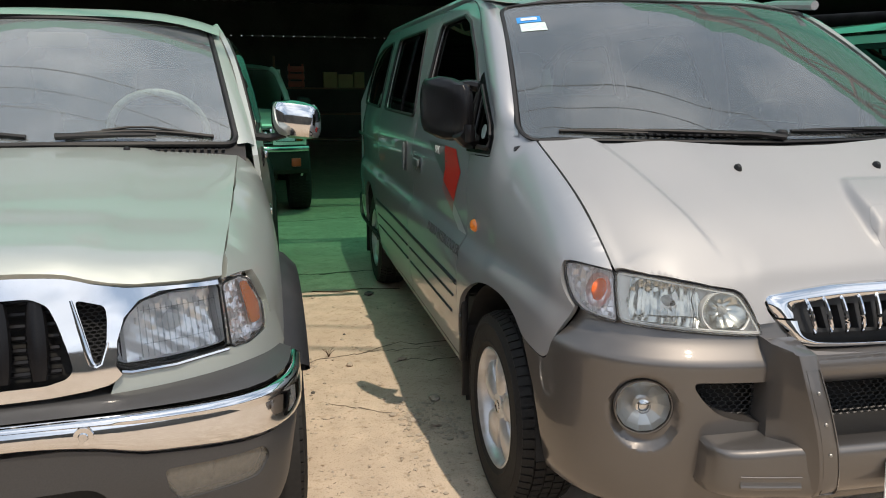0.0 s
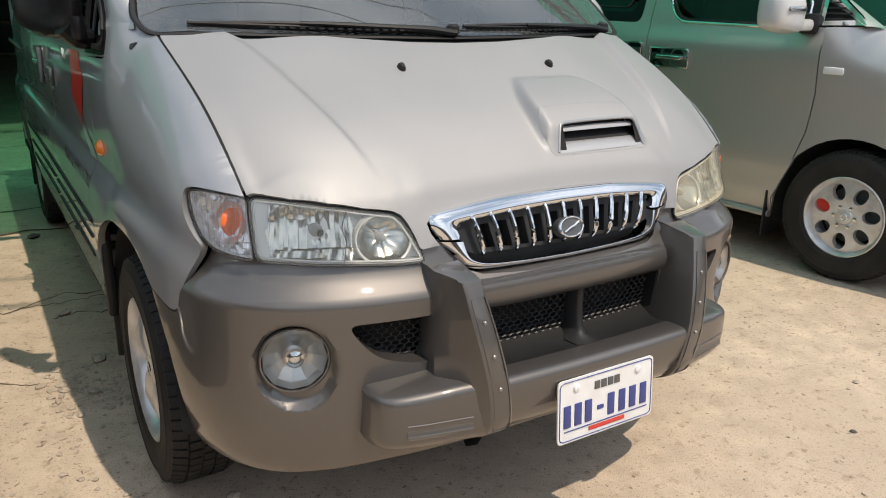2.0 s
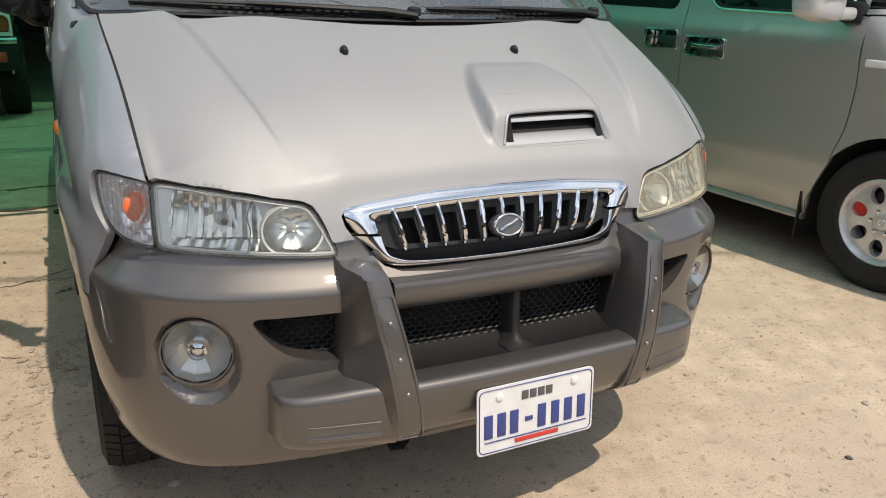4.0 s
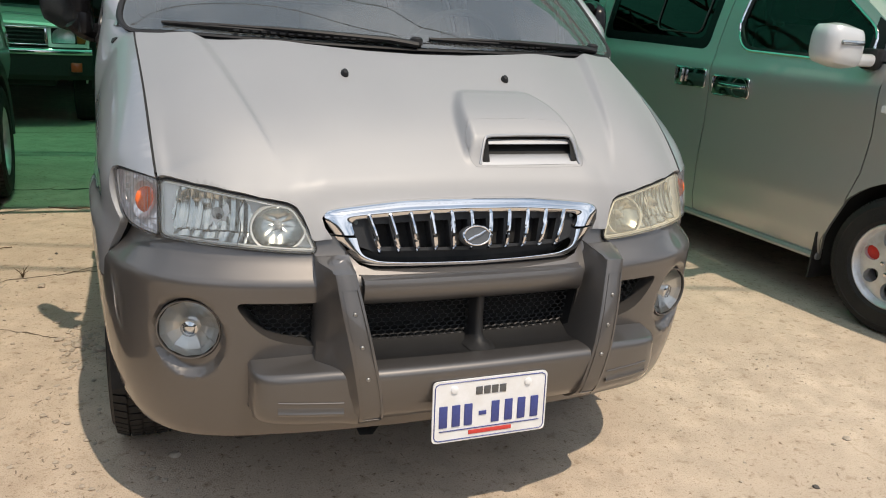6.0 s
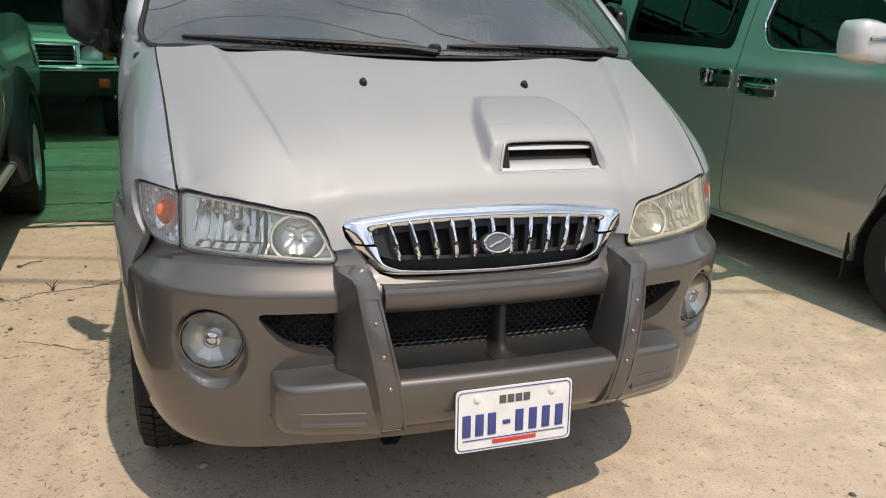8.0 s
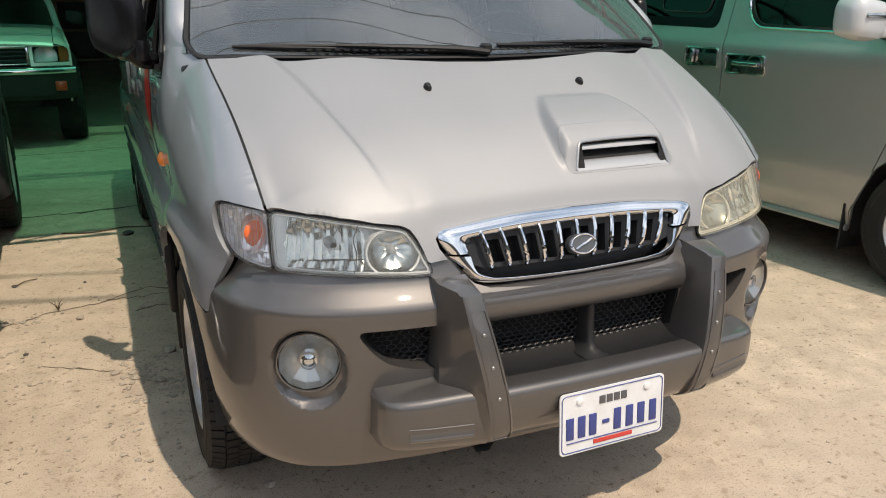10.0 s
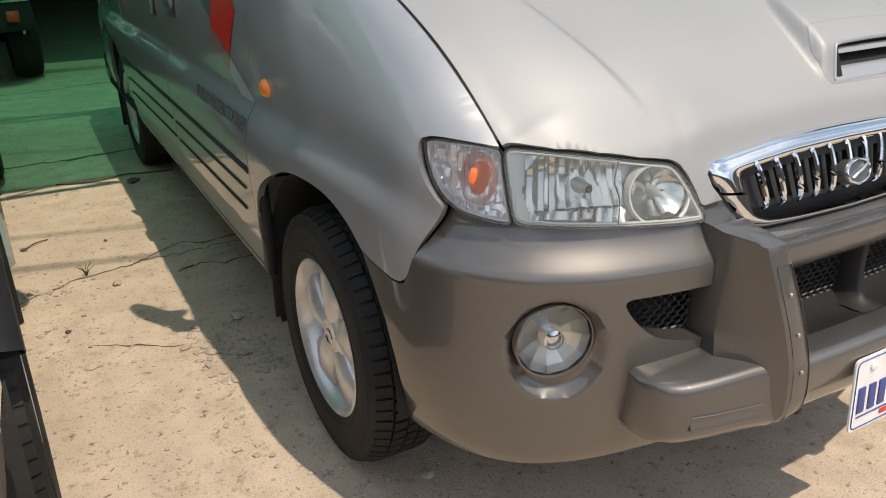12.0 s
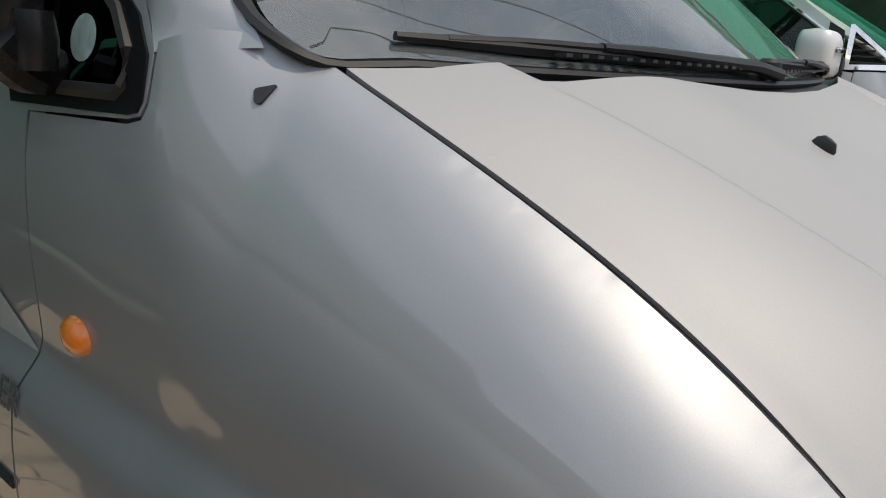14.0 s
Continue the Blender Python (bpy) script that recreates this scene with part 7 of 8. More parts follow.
# bumper: black step, chrome blade, black valance
tb = lambda rows_: [[(*bplan(s, o), z + lift * (abs(s) / bs(0.72)) ** 2) for s in np.linspace(-bs(0.724), bs(0.724), 51)] for z, o, lift in rows_]
part("bumper_step", loft(tb(((0.800, -0.10, 0.0), (0.798, -0.03, -0.006), (0.793, 0.03, -0.012), (0.781, 0.054, -0.010)))), CHARCOAL, PK, "charcoal bumper top")
blade_low = spl([0, 0.30, 0.37, 0.44, 0.52, 0.64, 0.72, 0.80], [0.722, 0.718, 0.706, 0.686, 0.677, 0.662, 0.652, 0.650])
rows = []
for s in np.linspace(-bs(0.724), bs(0.724), 61):
    x = abs(bplan(s)[0])
    zt, zb = 0.780 - 0.016 * (x / 0.7) ** 2, blade_low(x)
    rows.append([(*bplan(s, o), zt + (zb - zt) * k) for k, o in ((0.02, 0.050), (0, 0.060), (0.03, 0.070), (0.10, 0.076), (0.18, 0.077), (0.22, 0.074), (0.30, 0.076), (0.6, 0.080), (0.85, 0.078), (0.97, 0.070), (1.0, 0.055))])
bl = part("bumper", loft([list(q) for q in zip(*rows)]), CHROME, PK, "dented chrome bumper blade", angle=50)
for x in (-0.342, 0.342):
    p = bplan(bs(x), 0.078)
    part("bumper_bolt", moved(lathe([(0.004, 0.020), (-0.002, 0.019), (-0.003, 0.010), (-0.006, 0.008), (-0.006, 0.0005)], 18, "y"), Matrix.Translation((*p, 0.745))), CHROME, bl)
v_half = [(0, 0.718), (bs(0.30), 0.714), (bs(0.37), 0.702), (bs(0.44), 0.682), (bs(0.64), 0.658), (bs(0.724), 0.648), (bs(0.724), 0.52), (bs(0.70), 0.45), (bs(0.5), 0.39), (0, 0.38)]
v_open = round_poly([(-bs(0.36), 0.625), (bs(0.36), 0.625), (bs(0.43), 0.47), (-bs(0.43), 0.47)], 0.04)
fogp = round_poly([(bs(0.480), 0.640), (bs(0.655), 0.633), (bs(0.664), 0.600), (bs(0.650), 0.560), (bs(0.505), 0.556), (bs(0.485), 0.590)], 0.014)
tval = spl([0.36, 0.45, 0.56, 0.64, 0.72], [0.0, 0.035, 0.056, 0.066, 0.066])
valance = part("bumper_valance", sheet(v_half + [(-a, b) for a, b in reversed(v_half[1:-1])], lambda s, z: (*bplan(s, tval(z)), z), 0.035, 1, holes=[v_open, *both(fogp)], lip=0.03, lip_holes=0.03), CHARCOAL, PK, "charcoal lower valance", angle=45)
part("valance_backing", sheet([(-bs(0.70), 0.40), (bs(0.70), 0.40), (bs(0.70), 0.66), (-bs(0.70), 0.66)], lambda s, z: (*bplan(s, 0.0), z), 0.06, 1, lip=0), DARK, valance)
for fp in both(fogp):
    f1 = part("fog_lamp", sheet(fp, lambda s, z: (*bplan(s, tval(z) - 0.006), z), 0.02, 1, lip=0.02), DULLLENS, PK, "clouded rectangular fog lamp")
    part("fog_reflector", sheet(fp, lambda s, z: (*bplan(s, tval(z) - 0.026 + 0.0015 * math.sin(s * 420)), z), 0.006, 1, lip=0), STEELBOLT, f1)
# flank: fender, door, rear cab, bed
tz = spl([0.42, 0.50, 0.62, 0.75, 0.88, 0.98, 1.05, 1.12, 1.20, 1.4, 1.6, 1.72], [0.755, 0.775, 0.788, 0.790, 0.782, 0.772, 0.757, 0.750, 0.742, 0.706, 0.655, 0.60])


def tside(y, z):
    return tz(z) + 0.065 * smooth((y - 1.35) / 1.7) * smooth((1.72 - z) / 0.5) * (0.1 + 0.9 * smooth((z - 0.45) / 0.40)), y, z


te_x = spl([0.17, 0.5, 0.9, 1.38], [0.626, 0.643, 0.658, 0.671])
te_z = spl([0.17, 0.24, 0.3, 0.4, 0.5, 0.7, 0.9, 1.15, 1.38], [0.999] + [thood(te_x(y) - 0.004, y)[2] for y in (0.24, 0.3, 0.4, 0.5, 0.7, 0.9, 1.15, 1.38)])
tn_x = spl([0.17, 0.25, 0.34, 0.45, 0.6, 0.9, 1.4], [0.645, 0.698, 0.735, 0.757, 0.772, 0.785, 0.785])


def tfender(y, z):
    zt, zb = te_z(y), te_z(y) - 0.20
    low = tn_x(y) + tz(min(z, zb)) - tz(0.85)
    if z <= zb:
        return low, y, z
    t = min(1.0, (z - zb) / (zt - zb))
    a = math.asin(t * math.sin(radians(72)))
    return low - (low - te_x(y)) * (1 - math.cos(a)) / (1 - math.cos(radians(72))), y, z


t_arch = [(0.89 + 0.445 * math.cos(a), 0.37 + 0.445 * math.sin(a)) for a in np.linspace(0.1, math.pi - 0.55, 20)]
t_fl = [(1.44, 1.15), (1.376, 1.10), (1.376, 0.44)] + t_arch + [(0.44, 0.665), (0.42, 0.80), (0.335, 0.81), (0.32, 0.90), (0.300, 0.985), (0.24, 0.995), (0.185, 0.998)] + [(y, te_z(y) - 0.0003) for y in (0.25, 0.4, 0.6, 0.8, 1.0, 1.2, 1.38)] + [(1.44, 1.19)]
t_door = [(1.382, 0.45), (2.42, 0.45), (2.42, 1.68), (2.15, 1.70), (1.95, 1.64), (1.46, 1.22), (1.382, 1.17)]
t_dwin = round_poly([(1.58, 1.215), (2.36, 1.240), (2.36, 1.62), (2.14, 1.63), (1.98, 1.575)], 0.04)
t_rarch = [(4.02 + 0.445 * math.cos(a), 0.37 + 0.445 * math.sin(a)) for a in np.linspace(0.1, math.pi - 0.1, 20)]
t_cab = [(2.426, 0.45), (3.18, 0.45), (3.20, 0.74), (3.29, 0.96), (3.30, 1.27), (3.16, 1.66), (2.426, 1.68)]
t_cwin = round_poly([(2.49, 1.250), (3.20, 1.285), (3.08, 1.60), (2.49, 1.615)], 0.05)
t_bed = [(3.19, 0.45), (3.56, 0.43)] + list(reversed(t_rarch)) + [(4.48, 0.42), (5.16, 0.52), (5.25, 0.80), (5.25, 1.06), (5.21, 1.16), (5.10, 1.23), (4.85, 1.275), (4.5, 1.29), (3.31, 1.29), (3.30, 0.955), (3.21, 0.735)]
for m in (False, True):
    q = mirrored if m else (lambda s: s)
    sgn = -1 if m else 1
    fn = part("fender", q(sheet(t_fl, tfender, 0.035, 1, lip=0.02)), SAGE, PK, angle=50)
    dr = part("front_door", q(sheet(t_door, tside, 0.05, 1, holes=[t_dwin], lip=0.02)), SAGE, PK, angle=45)
    cb = part("rear_door", q(sheet(t_cab, tside, 0.06, 1, holes=[t_cwin], lip=0.02)), SAGE, PK, angle=45)
    bd = part("bed_side", q(sheet(t_bed, tside, 0.035, 1, lip=0.02)), SAGE, PK, angle=45)
    ins = lambda y, z: (tside(y, z)[0] - 0.012, y, z)
    for owner, line in ((dr, t_dwin), (cb, t_cwin)):
        part("window", q(sheet(line, ins, 0.08, 1, lip=0)), TINT, owner, "dark side window")
        part("window_seal", q(tube([tside(*p) for p in _ring(line, 0.08)], 0.010, 6, closed=True)), BLACK, owner)
    part("rain_visor", q(loft([[Vector(tside(y, z)) + Vector((0.012, 0, 0)), Vector(tside(y, z - 0.05)) + Vector((0.035, 0, 0))] for y, z in ((1.62, 1.29), (1.80, 1.44), (1.98, 1.585), (2.15, 1.64), (2.48, 1.63))])), PANE, dr, "clear window visor")
    for owner, y, z in ((dr, 2.20, 1.095), (cb, 2.90, 1.140)):
        part("handle_recess", q(slab(round_poly([(y - 0.10, z - 0.045), (y - 0.10, z + 0.042), (y + 0.10, z + 0.042), (y + 0.10, z - 0.045)], 0.025, 4), tside, 0.004, 0.02)), BLACK, owner)
        part("door_handle", q(moved(rbox(0.026, 0.155, 0.040, 0.012), Matrix.Translation(Vector(tside(y, z + 0.012)) + Vector((0.014, 0, 0))))), CHROME, owner, "chrome door handle in a black dish")
    part("fuel_flap", q(slab(round_poly([(3.40, 0.985), (3.40, 1.135), (3.58, 1.135), (3.58, 0.985)], 0.05, 5), tside, 0.005, 0.02)), SAGE, bd, "sage fuel filler flap")
    part("flap_gap", q(tube([tside(*p) for p in round_poly([(3.395, 0.98), (3.395, 1.14), (3.585, 1.14), (3.585, 0.98)], 0.053, 5)], 0.0035, 6, closed=True)), DARK, bd)
    part("tail_lamp", q(slab(round_poly([(5.05, 0.90), (5.04, 1.10), (5.12, 1.16), (5.20, 1.12), (5.235, 1.05), (5.235, 0.90)], 0.03, 4), tside, 0.012, 0.03)), DULLLENS, bd, "clouded tail lamp")
    part("door_moulding", q(moved(rbox(0.016, 0.98, 0.075, 0.006), Matrix.Translation(Vector(tside(1.91, 0.66)) + Vector((0.005, 0, 0))))), SAGE, dr)
    part("side_badge", q(moved(rbox(0.006, 0.12, 0.022, 0.002), Matrix.Translation(Vector(tfender(1.25, 0.985)) + Vector((0.003, 0, 0))))), CHROME, fn)
    # charcoal flares
    for owner, yc, a0, a1, wide, tall in ((fn, 0.89, -0.12, math.pi - 0.62, 0.0, 1.0), (bd, 4.02, -0.05, math.pi + 0.10, 0.068, 1.9)):
        rows = []
        for a in np.linspace(a0, a1, 30):
            c, s = math.cos(a), math.sin(a)
            rows.append([(x + wide, yc + r * c, 0.37 + r * s) for x, r in ((0.735, 0.425), (0.832, 0.425), (0.842, 0.440), (0.838, 0.440 + 0.035 * tall), (0.800, 0.440 + 0.075 * tall), (0.745 if wide else 0.765, 0.440 + 0.090 * tall))])
        part("wheel_flare", q(loft(rows)), GREYPLASTIC, owner, "charcoal plastic wheel flare", angle=50)
        part("wheel_arch_liner", q(loft([[(x, yc + 0.44 * math.cos(a), 0.37 + 0.44 * math.sin(a)) for a in np.linspace(-0.3, math.pi + 0.3, 20)] for x in (0.80 + wide, 0.45)])), DARK, owner)
    for x, y in ((0.705, 0.89), (0.785, 4.02)):
        wheel(PK, sgn * x, y, 0.37, 0.37, 0.245, 0.222, 5, sgn, "five-spoke polished alloy wheel", cap_r=0.06, dish=0.02, spoke_w=0.42, taper=1.0, waist=0.7)
    part("mud_flap", rbox(0.22, 0.014, 0.36, 0.006, at=(sgn * 0.71, 1.40, 0.40)), BLACK, PK)
    # step board
    sb = part("step_board", q(loft([[(x, y, z) for x, z in ((0.72, 0.40), (0.745, 0.452), (0.82, 0.455), (0.850, 0.448), (0.857, 0.425), (0.82, 0.40))] for y in np.linspace(1.50, 3.42, 5)], ends=True)), SAGE, PK, "sage metal side step with a rubber tread")
    part("step_tread", q(rbox(0.060, 1.86, 0.006, 0.002, at=(0.795, 2.46, 0.457))), GREYPLASTIC, sb)
    part("step_end", q(rbox(0.10, 0.08, 0.06, 0.012, at=(0.785, 3.46, 0.43))), BLACK, sb)
    # chrome mirror
    mir = part("mirror", q(moved(mirror_shell(0.098, 0.075, 0.075), Matrix.Translation((0.905, 1.575, 1.292)))), CHROME, PK, "chrome door mirror", angle=40)
    part("mirror_arm", q(tube(curve([(0.745, 1.60, 1.225), (0.80, 1.585, 1.222), (0.86, 1.58, 1.235)], 4), 0.016, 8)), BLACK, mir)
    part("mirror_glass", q(rbox(0.165, 0.004, 0.115, 0.001, at=(0.905, 1.648, 1.292))), REFLECTOR, mir)


def tscreen(u, t):
    xb, xt = 0.672 * u, 0.575 * u
    b = Vector((xb, 1.315 + 0.085 * u * u, 1.222 - 0.012 * u * u))
    c = Vector((xt, 1.93 + 0.085 * u * u, 1.690 - 0.02 * u * u))
    p = b.lerp(c, t)
    return p.x, p.y - 0.014 * 4 * t * (1 - t), p.z + 0.016 * 4 * t * (1 - t)


tp = round_poly([(-0.98, 0.015), (0.98, 0.015), (0.975, 0.98), (-0.975, 0.98)], 0.07, 6)
tw = part("windscreen", sheet(tp, tscreen, 0.08, 1, lip=0.004), PICKUPSCREEN, PK, "windscreen")
part("screen_seal", tube([tscreen(*p) for p in _ring(round_poly([(-1.0, 0.0), (1.0, 0.0), (0.995, 0.995), (-0.995, 0.995)], 0.07, 6), 0.1)], 0.011, 6, closed=True), BLACK, tw)
for sg in (-1, 1):
    rows = []
    for t in np.linspace(0, 1, 10):
        a = Vector(tscreen(1.0, t))
        y, z = 1.40 + 0.66 * t + 0.05, 1.19 + 0.475 * t
        b = Vector((tz(z), y, z))
        rows.append([tuple(p) for p in (a, a.lerp(b, 0.35) + Vector((0.012, -0.012, 0.012)), a.lerp(b, 0.75) + Vector((0.010, -0.004, 0.006)), b, b + Vector((-0.02, 0.02, 0)))])
    part("windscreen_pillar", loft(rows) if sg > 0 else mirrored(loft(rows)), SAGE, PK, angle=50)
part("roof", loft([[(x, y, z - 0.07 * abs(x / 0.620) ** 3.5) for x in np.linspace(-0.620, 0.620, 17)] for y, z in ((1.92, 1.700), (2.0, 1.728), (2.2, 1.752), (2.7, 1.758), (3.05, 1.735), (3.14, 1.68))]), SAGE, PK)
part("rear_window", loft([[(x, 3.12 + 0.07 * t, 1.68 - 0.45 * t) for x in np.linspace(-0.56 - 0.1 * t, 0.56 + 0.1 * t, 5)] for t in (0, 0.5, 1)]), TINT, PK)
part("cowl", loft([[(x, y + 0.085 * (x / 0.67) ** 2, z - 0.012 * (x / 0.67) ** 2) for x in np.linspace(-0.70, 0.70, 15)] for y, z in ((1.27, 1.155), (1.29, 1.190), (1.31, 1.200), (1.335, 1.235))]), BLACK, PK)
part("cowl_slots", join(*[rbox(0.012, 0.030, 0.004, 0, at=(x, 1.300 + 0.085 * (x / 0.67) ** 2, 1.204 - 0.012 * (x / 0.67) ** 2)) for x in np.linspace(-0.55, 0.62, 48)]), GREYPLASTIC, PK, smooth=False)
for u0, u1 in ((0.10, 0.88), (-0.80, -0.04)):
    at = lambda u, t, h: tuple(Vector(tscreen(u, t)) + Vector((0, -0.6, 0.8)) * h)
    wp = part("wiper", tube([at(u0 + (u1 - u0) * k, 0.02 + 0.01 * math.sin(3.1 * k), 0.022) for k in (0, 0.2, 0.5, 0.62)], [0.012, 0.010, 0.008, 0.006], 8), BLACK, PK, "black windscreen wiper at rest")
    part("blade", tube([at(u0 + (u1 - u0) * k, 0.035 + 0.035 * math.sin(3.1 * k), 0.010) for k in np.linspace(0.05, 1.0, 7)], 0.008, 6), BLACK, wp)
    part("blade_yoke", tube([at(u0 + (u1 - u0) * k, 0.04 + 0.035 * math.sin(3.1 * k), h) for k, h in ((0.28, 0.014), (0.45, 0.024), (0.6, 0.026), (0.8, 0.014))], 0.005, 6), BLACK, wp)
part("dashboard", loft([[(x, y, z) for x in np.linspace(-0.64, 0.64, 5)] for y, z in ((1.42, 1.185), (1.6, 1.20), (1.75, 1.15), (1.78, 0.9))]), BEIGEFABRIC, PK)
part("steering_wheel", moved(tube([(0.185 * math.cos(2 * math.pi * k / 30), 0.185 * math.sin(2 * math.pi * k / 30), 0) for k in range(30)], 0.015, 8, closed=True), Matrix.Translation((0.37, 1.73, 1.235)) @ Matrix.Rotation(radians(-62), 4, "X")), PALESTICKER, PK, "pale steering wheel")
part("rear_view_mirror", rbox(0.22, 0.03, 0.06, 0.015, at=(0.0, 1.86, 1.60)), BEIGEFABRIC, PK)
for x in (-0.35, 0.35):
    st = part("seat", rbox(0.48, 0.14, 0.70, 0.06, 3, at=(x, 2.35, 0.98)), BEIGEFABRIC, PK)
    part("headrest", rbox(0.26, 0.10, 0.16, 0.05, 3, at=(x, 2.37, 1.42)), BEIGEFABRIC, st)
part("chassis", join(rbox(1.0, 4.6, 0.16, 0.02, at=(0, 2.6, 0.48)), rbox(1.30, 0.04, 0.75, 0, at=(0, 1.39, 0.80)), rbox(0.85, 0.7, 0.4, 0.02, at=(0, 0.8, 0.70)), rbox(1.45, 1.9, 0.04, 0, at=(0, 4.1, 0.75))), DARK, PK)
part("tailgate", rbox(1.58, 0.05, 0.66, 0.015, at=(0, 5.20, 0.88)), SAGE, PK)
part("bed_floor", rbox(1.50, 1.90, 0.04, 0.012, at=(0, 4.22, 0.80)), GREYPLASTIC, PK, "charcoal bed floor")
part("bed_front", rbox(1.56, 0.04, 0.50, 0.01, at=(0, 3.30, 1.03)), SAGE, PK)


# ==== the pickup at the back of the shed ====
BP = thing("pickup", "old white pickup truck standing in the shade of the shed", "pickup truck", pose(-2.165, 6.82, 0, 0, 0, 3.0))
bx = spl([0.40, 0.55, 0.8, 1.0, 1.08, 1.3, 1.6, 1.68], [0.78, 0.80, 0.82, 0.81, 0.79, 0.72, 0.62, 0.57])


def bside(y, z):
    return bx(z), y, z


b_arch = [(0.72 + 0.45 * math.cos(a), 0.39 + 0.45 * math.sin(a)) for a in np.linspace(0.1, math.pi - 0.1, 18)]
b_fl = [(1.30, 0.45)] + b_arch + [(0.20, 0.50), (0.05, 0.60), (0.02, 1.0), (0.30, 1.065), (1.30, 1.10)]
b_dr = [(1.31, 0.45), (2.6, 0.45), (2.6, 1.62), (2.0, 1.62), (1.42, 1.14), (1.31, 1.10)]
b_win = round_poly([(1.55, 1.14), (2.5, 1.14), (2.5, 1.56), (2.02, 1.56)], 0.05)
b_rr = [(2.61, 0.45), (5.0, 0.45), (5.0, 1.08), (2.61, 1.08)]
for m in (False, True):
    q = mirrored if m else (lambda s: s)
    sgn = -1 if m else 1
    part("fender", q(sheet(b_fl, bside, 0.06, 1, lip=0.02)), OLDWHITE, BP)
    dr = part("front_door", q(sheet(b_dr, bside, 0.08, 1, holes=[b_win], lip=0.02)), OLDWHITE, BP)
    part("window", q(sheet(b_win, lambda y, z: (bside(y, z)[0] - 0.01, y, z), 0.1, 1, lip=0)), TINT, dr)
    part("bed_side", q(sheet(b_rr, bside, 0.1, 1, lip=0.02)), OLDWHITE, BP)
    part("windscreen_pillar", q(tube([(0.745, 1.30, 1.10), (0.70, 1.62, 1.34), (0.62, 1.92, 1.58), (0.56, 2.05, 1.64)], 0.035, 8)), OLDWHITE, BP)
    part("wheel_flare", q(loft([[(x, 0.72 + r * math.cos(a), 0.39 + r * math.sin(a)) for x, r in ((0.76, 0.44), (0.865, 0.44), (0.87, 0.46), (0.82, 0.52))] for a in np.linspace(0.0, math.pi, 20)])), BLACK, BP)
    for y in (0.72, 3.6):
        wheel(BP, sgn * 0.765, y, 0.385, 0.385, 0.255, 0.205, 5, sgn, "dark steel wheel", cap_r=0.06)
    # front corner: bezel, lamp, amber corner lamp, wing top
    face = lambda x, z, o=0.0: (x, -0.005 + 0.055 * max(0.0, (x - 0.50) / 0.30) ** 2 + 0.10 * (z - 0.90) - o, z)
    bezel = part("lamp_bezel", q(sheet([(0.465, 0.805), (0.815, 0.805), (0.815, 0.995), (0.465, 0.995)], face, 0.03, 1, holes=[round_poly([(0.495, 0.838), (0.795, 0.838), (0.795, 0.982), (0.495, 0.982)], 0.012)], lip=0.03, lip_holes=0.03)), OLDWHITE, BP)
    lens = round_poly([(0.500, 0.842), (0.700, 0.842), (0.703, 0.90), (0.690, 0.95), (0.650, 0.976), (0.555, 0.978), (0.515, 0.955), (0.500, 0.91)], 0.016, 4)
    hl = part("headlamp", q(sheet(lens, lambda x, z: face(x, z, -0.05 + 2.2 * ((x - 0.60) ** 2 + (z - 0.91) ** 2)), 0.012, 1, lip=0)), FOGSILVER, BP, "rounded headlamp with a ribbed lens")
    part("lamp_lens", q(sheet(lens, lambda x, z: face(x, z, 0.006 - 0.5 * (x - 0.60) ** 2), 0.02, 1, lip=0.012)), RIBBED, hl)
    part("lamp_housing", q(sheet(round_poly([(0.49, 0.83), (0.80, 0.83), (0.80, 0.99), (0.49, 0.99)], 0.01), lambda x, z: face(x, z, -0.055), 0.04, 1, lip=0)), GREYPLASTIC, hl)
    corner = round_poly([(0.712, 0.842), (0.780, 0.848), (0.797, 0.90), (0.787, 0.965), (0.760, 0.980), (0.712, 0.980)], 0.014, 4)
    part("corner_lamp", q(slab(corner, lambda x, z: face(x, z, -0.015), 0.022, 0.02)), DULLAMBER, BP, "amber corner lamp")
    part("bumper_signal", q(rbox(0.100, 0.03, 0.090, 0.010, at=(0.700, -0.062, 0.622))), SIGNALRED, BP, "red-orange bumper signal")
    part("wing_top", q(loft([[(0.684 + (bx(z - 0.03) - 0.684) * k, y, z - 0.012 * k - 0.055 * k ** 3) for k in (0, 0.3, 0.6, 0.85, 1.0)] for y, z in ((0.012, 1.005), (0.04, 1.022), (0.12, 1.052), (0.6, 1.098), (1.34, 1.138))])), OLDWHITE, BP)
    part("door_mirror", q(moved(mirror_shell(0.09, 0.05, 0.075), Matrix.Translation((0.93, 1.55, 1.22)))), BLACK, BP, "black door mirror")
part("hood", loft([[(x, y, z - 0.022 * abs(x / 0.678) ** 3) for x in np.linspace(-0.678, 0.678, 15)] for y, z in ((-0.02, 0.995), (-0.03, 1.012), (-0.012, 1.036), (0.08, 1.066), (0.6, 1.118), (1.30, 1.158))]), OLDWHITE, BP)
g = part("grille", rbox(0.925, 0.04, 0.175, 0.012, at=(0, 0.030, 0.905)), DARK, BP, "chrome-framed dark bar grille")
part("grille_rim", join(rbox(0.93, 0.03, 0.026, 0.008, at=(0, -0.004, 0.982)), rbox(0.93, 0.03, 0.018, 0.006, at=(0, -0.004, 0.823)), rbox(0.030, 0.03, 0.17, 0.008, at=(0.45, -0.004, 0.902)), rbox(0.030, 0.03, 0.17, 0.008, at=(-0.45, -0.004, 0.902)), rbox(0.030, 0.03, 0.17, 0.008, at=(0, -0.004, 0.902))), CHROME, g, "chrome frame")
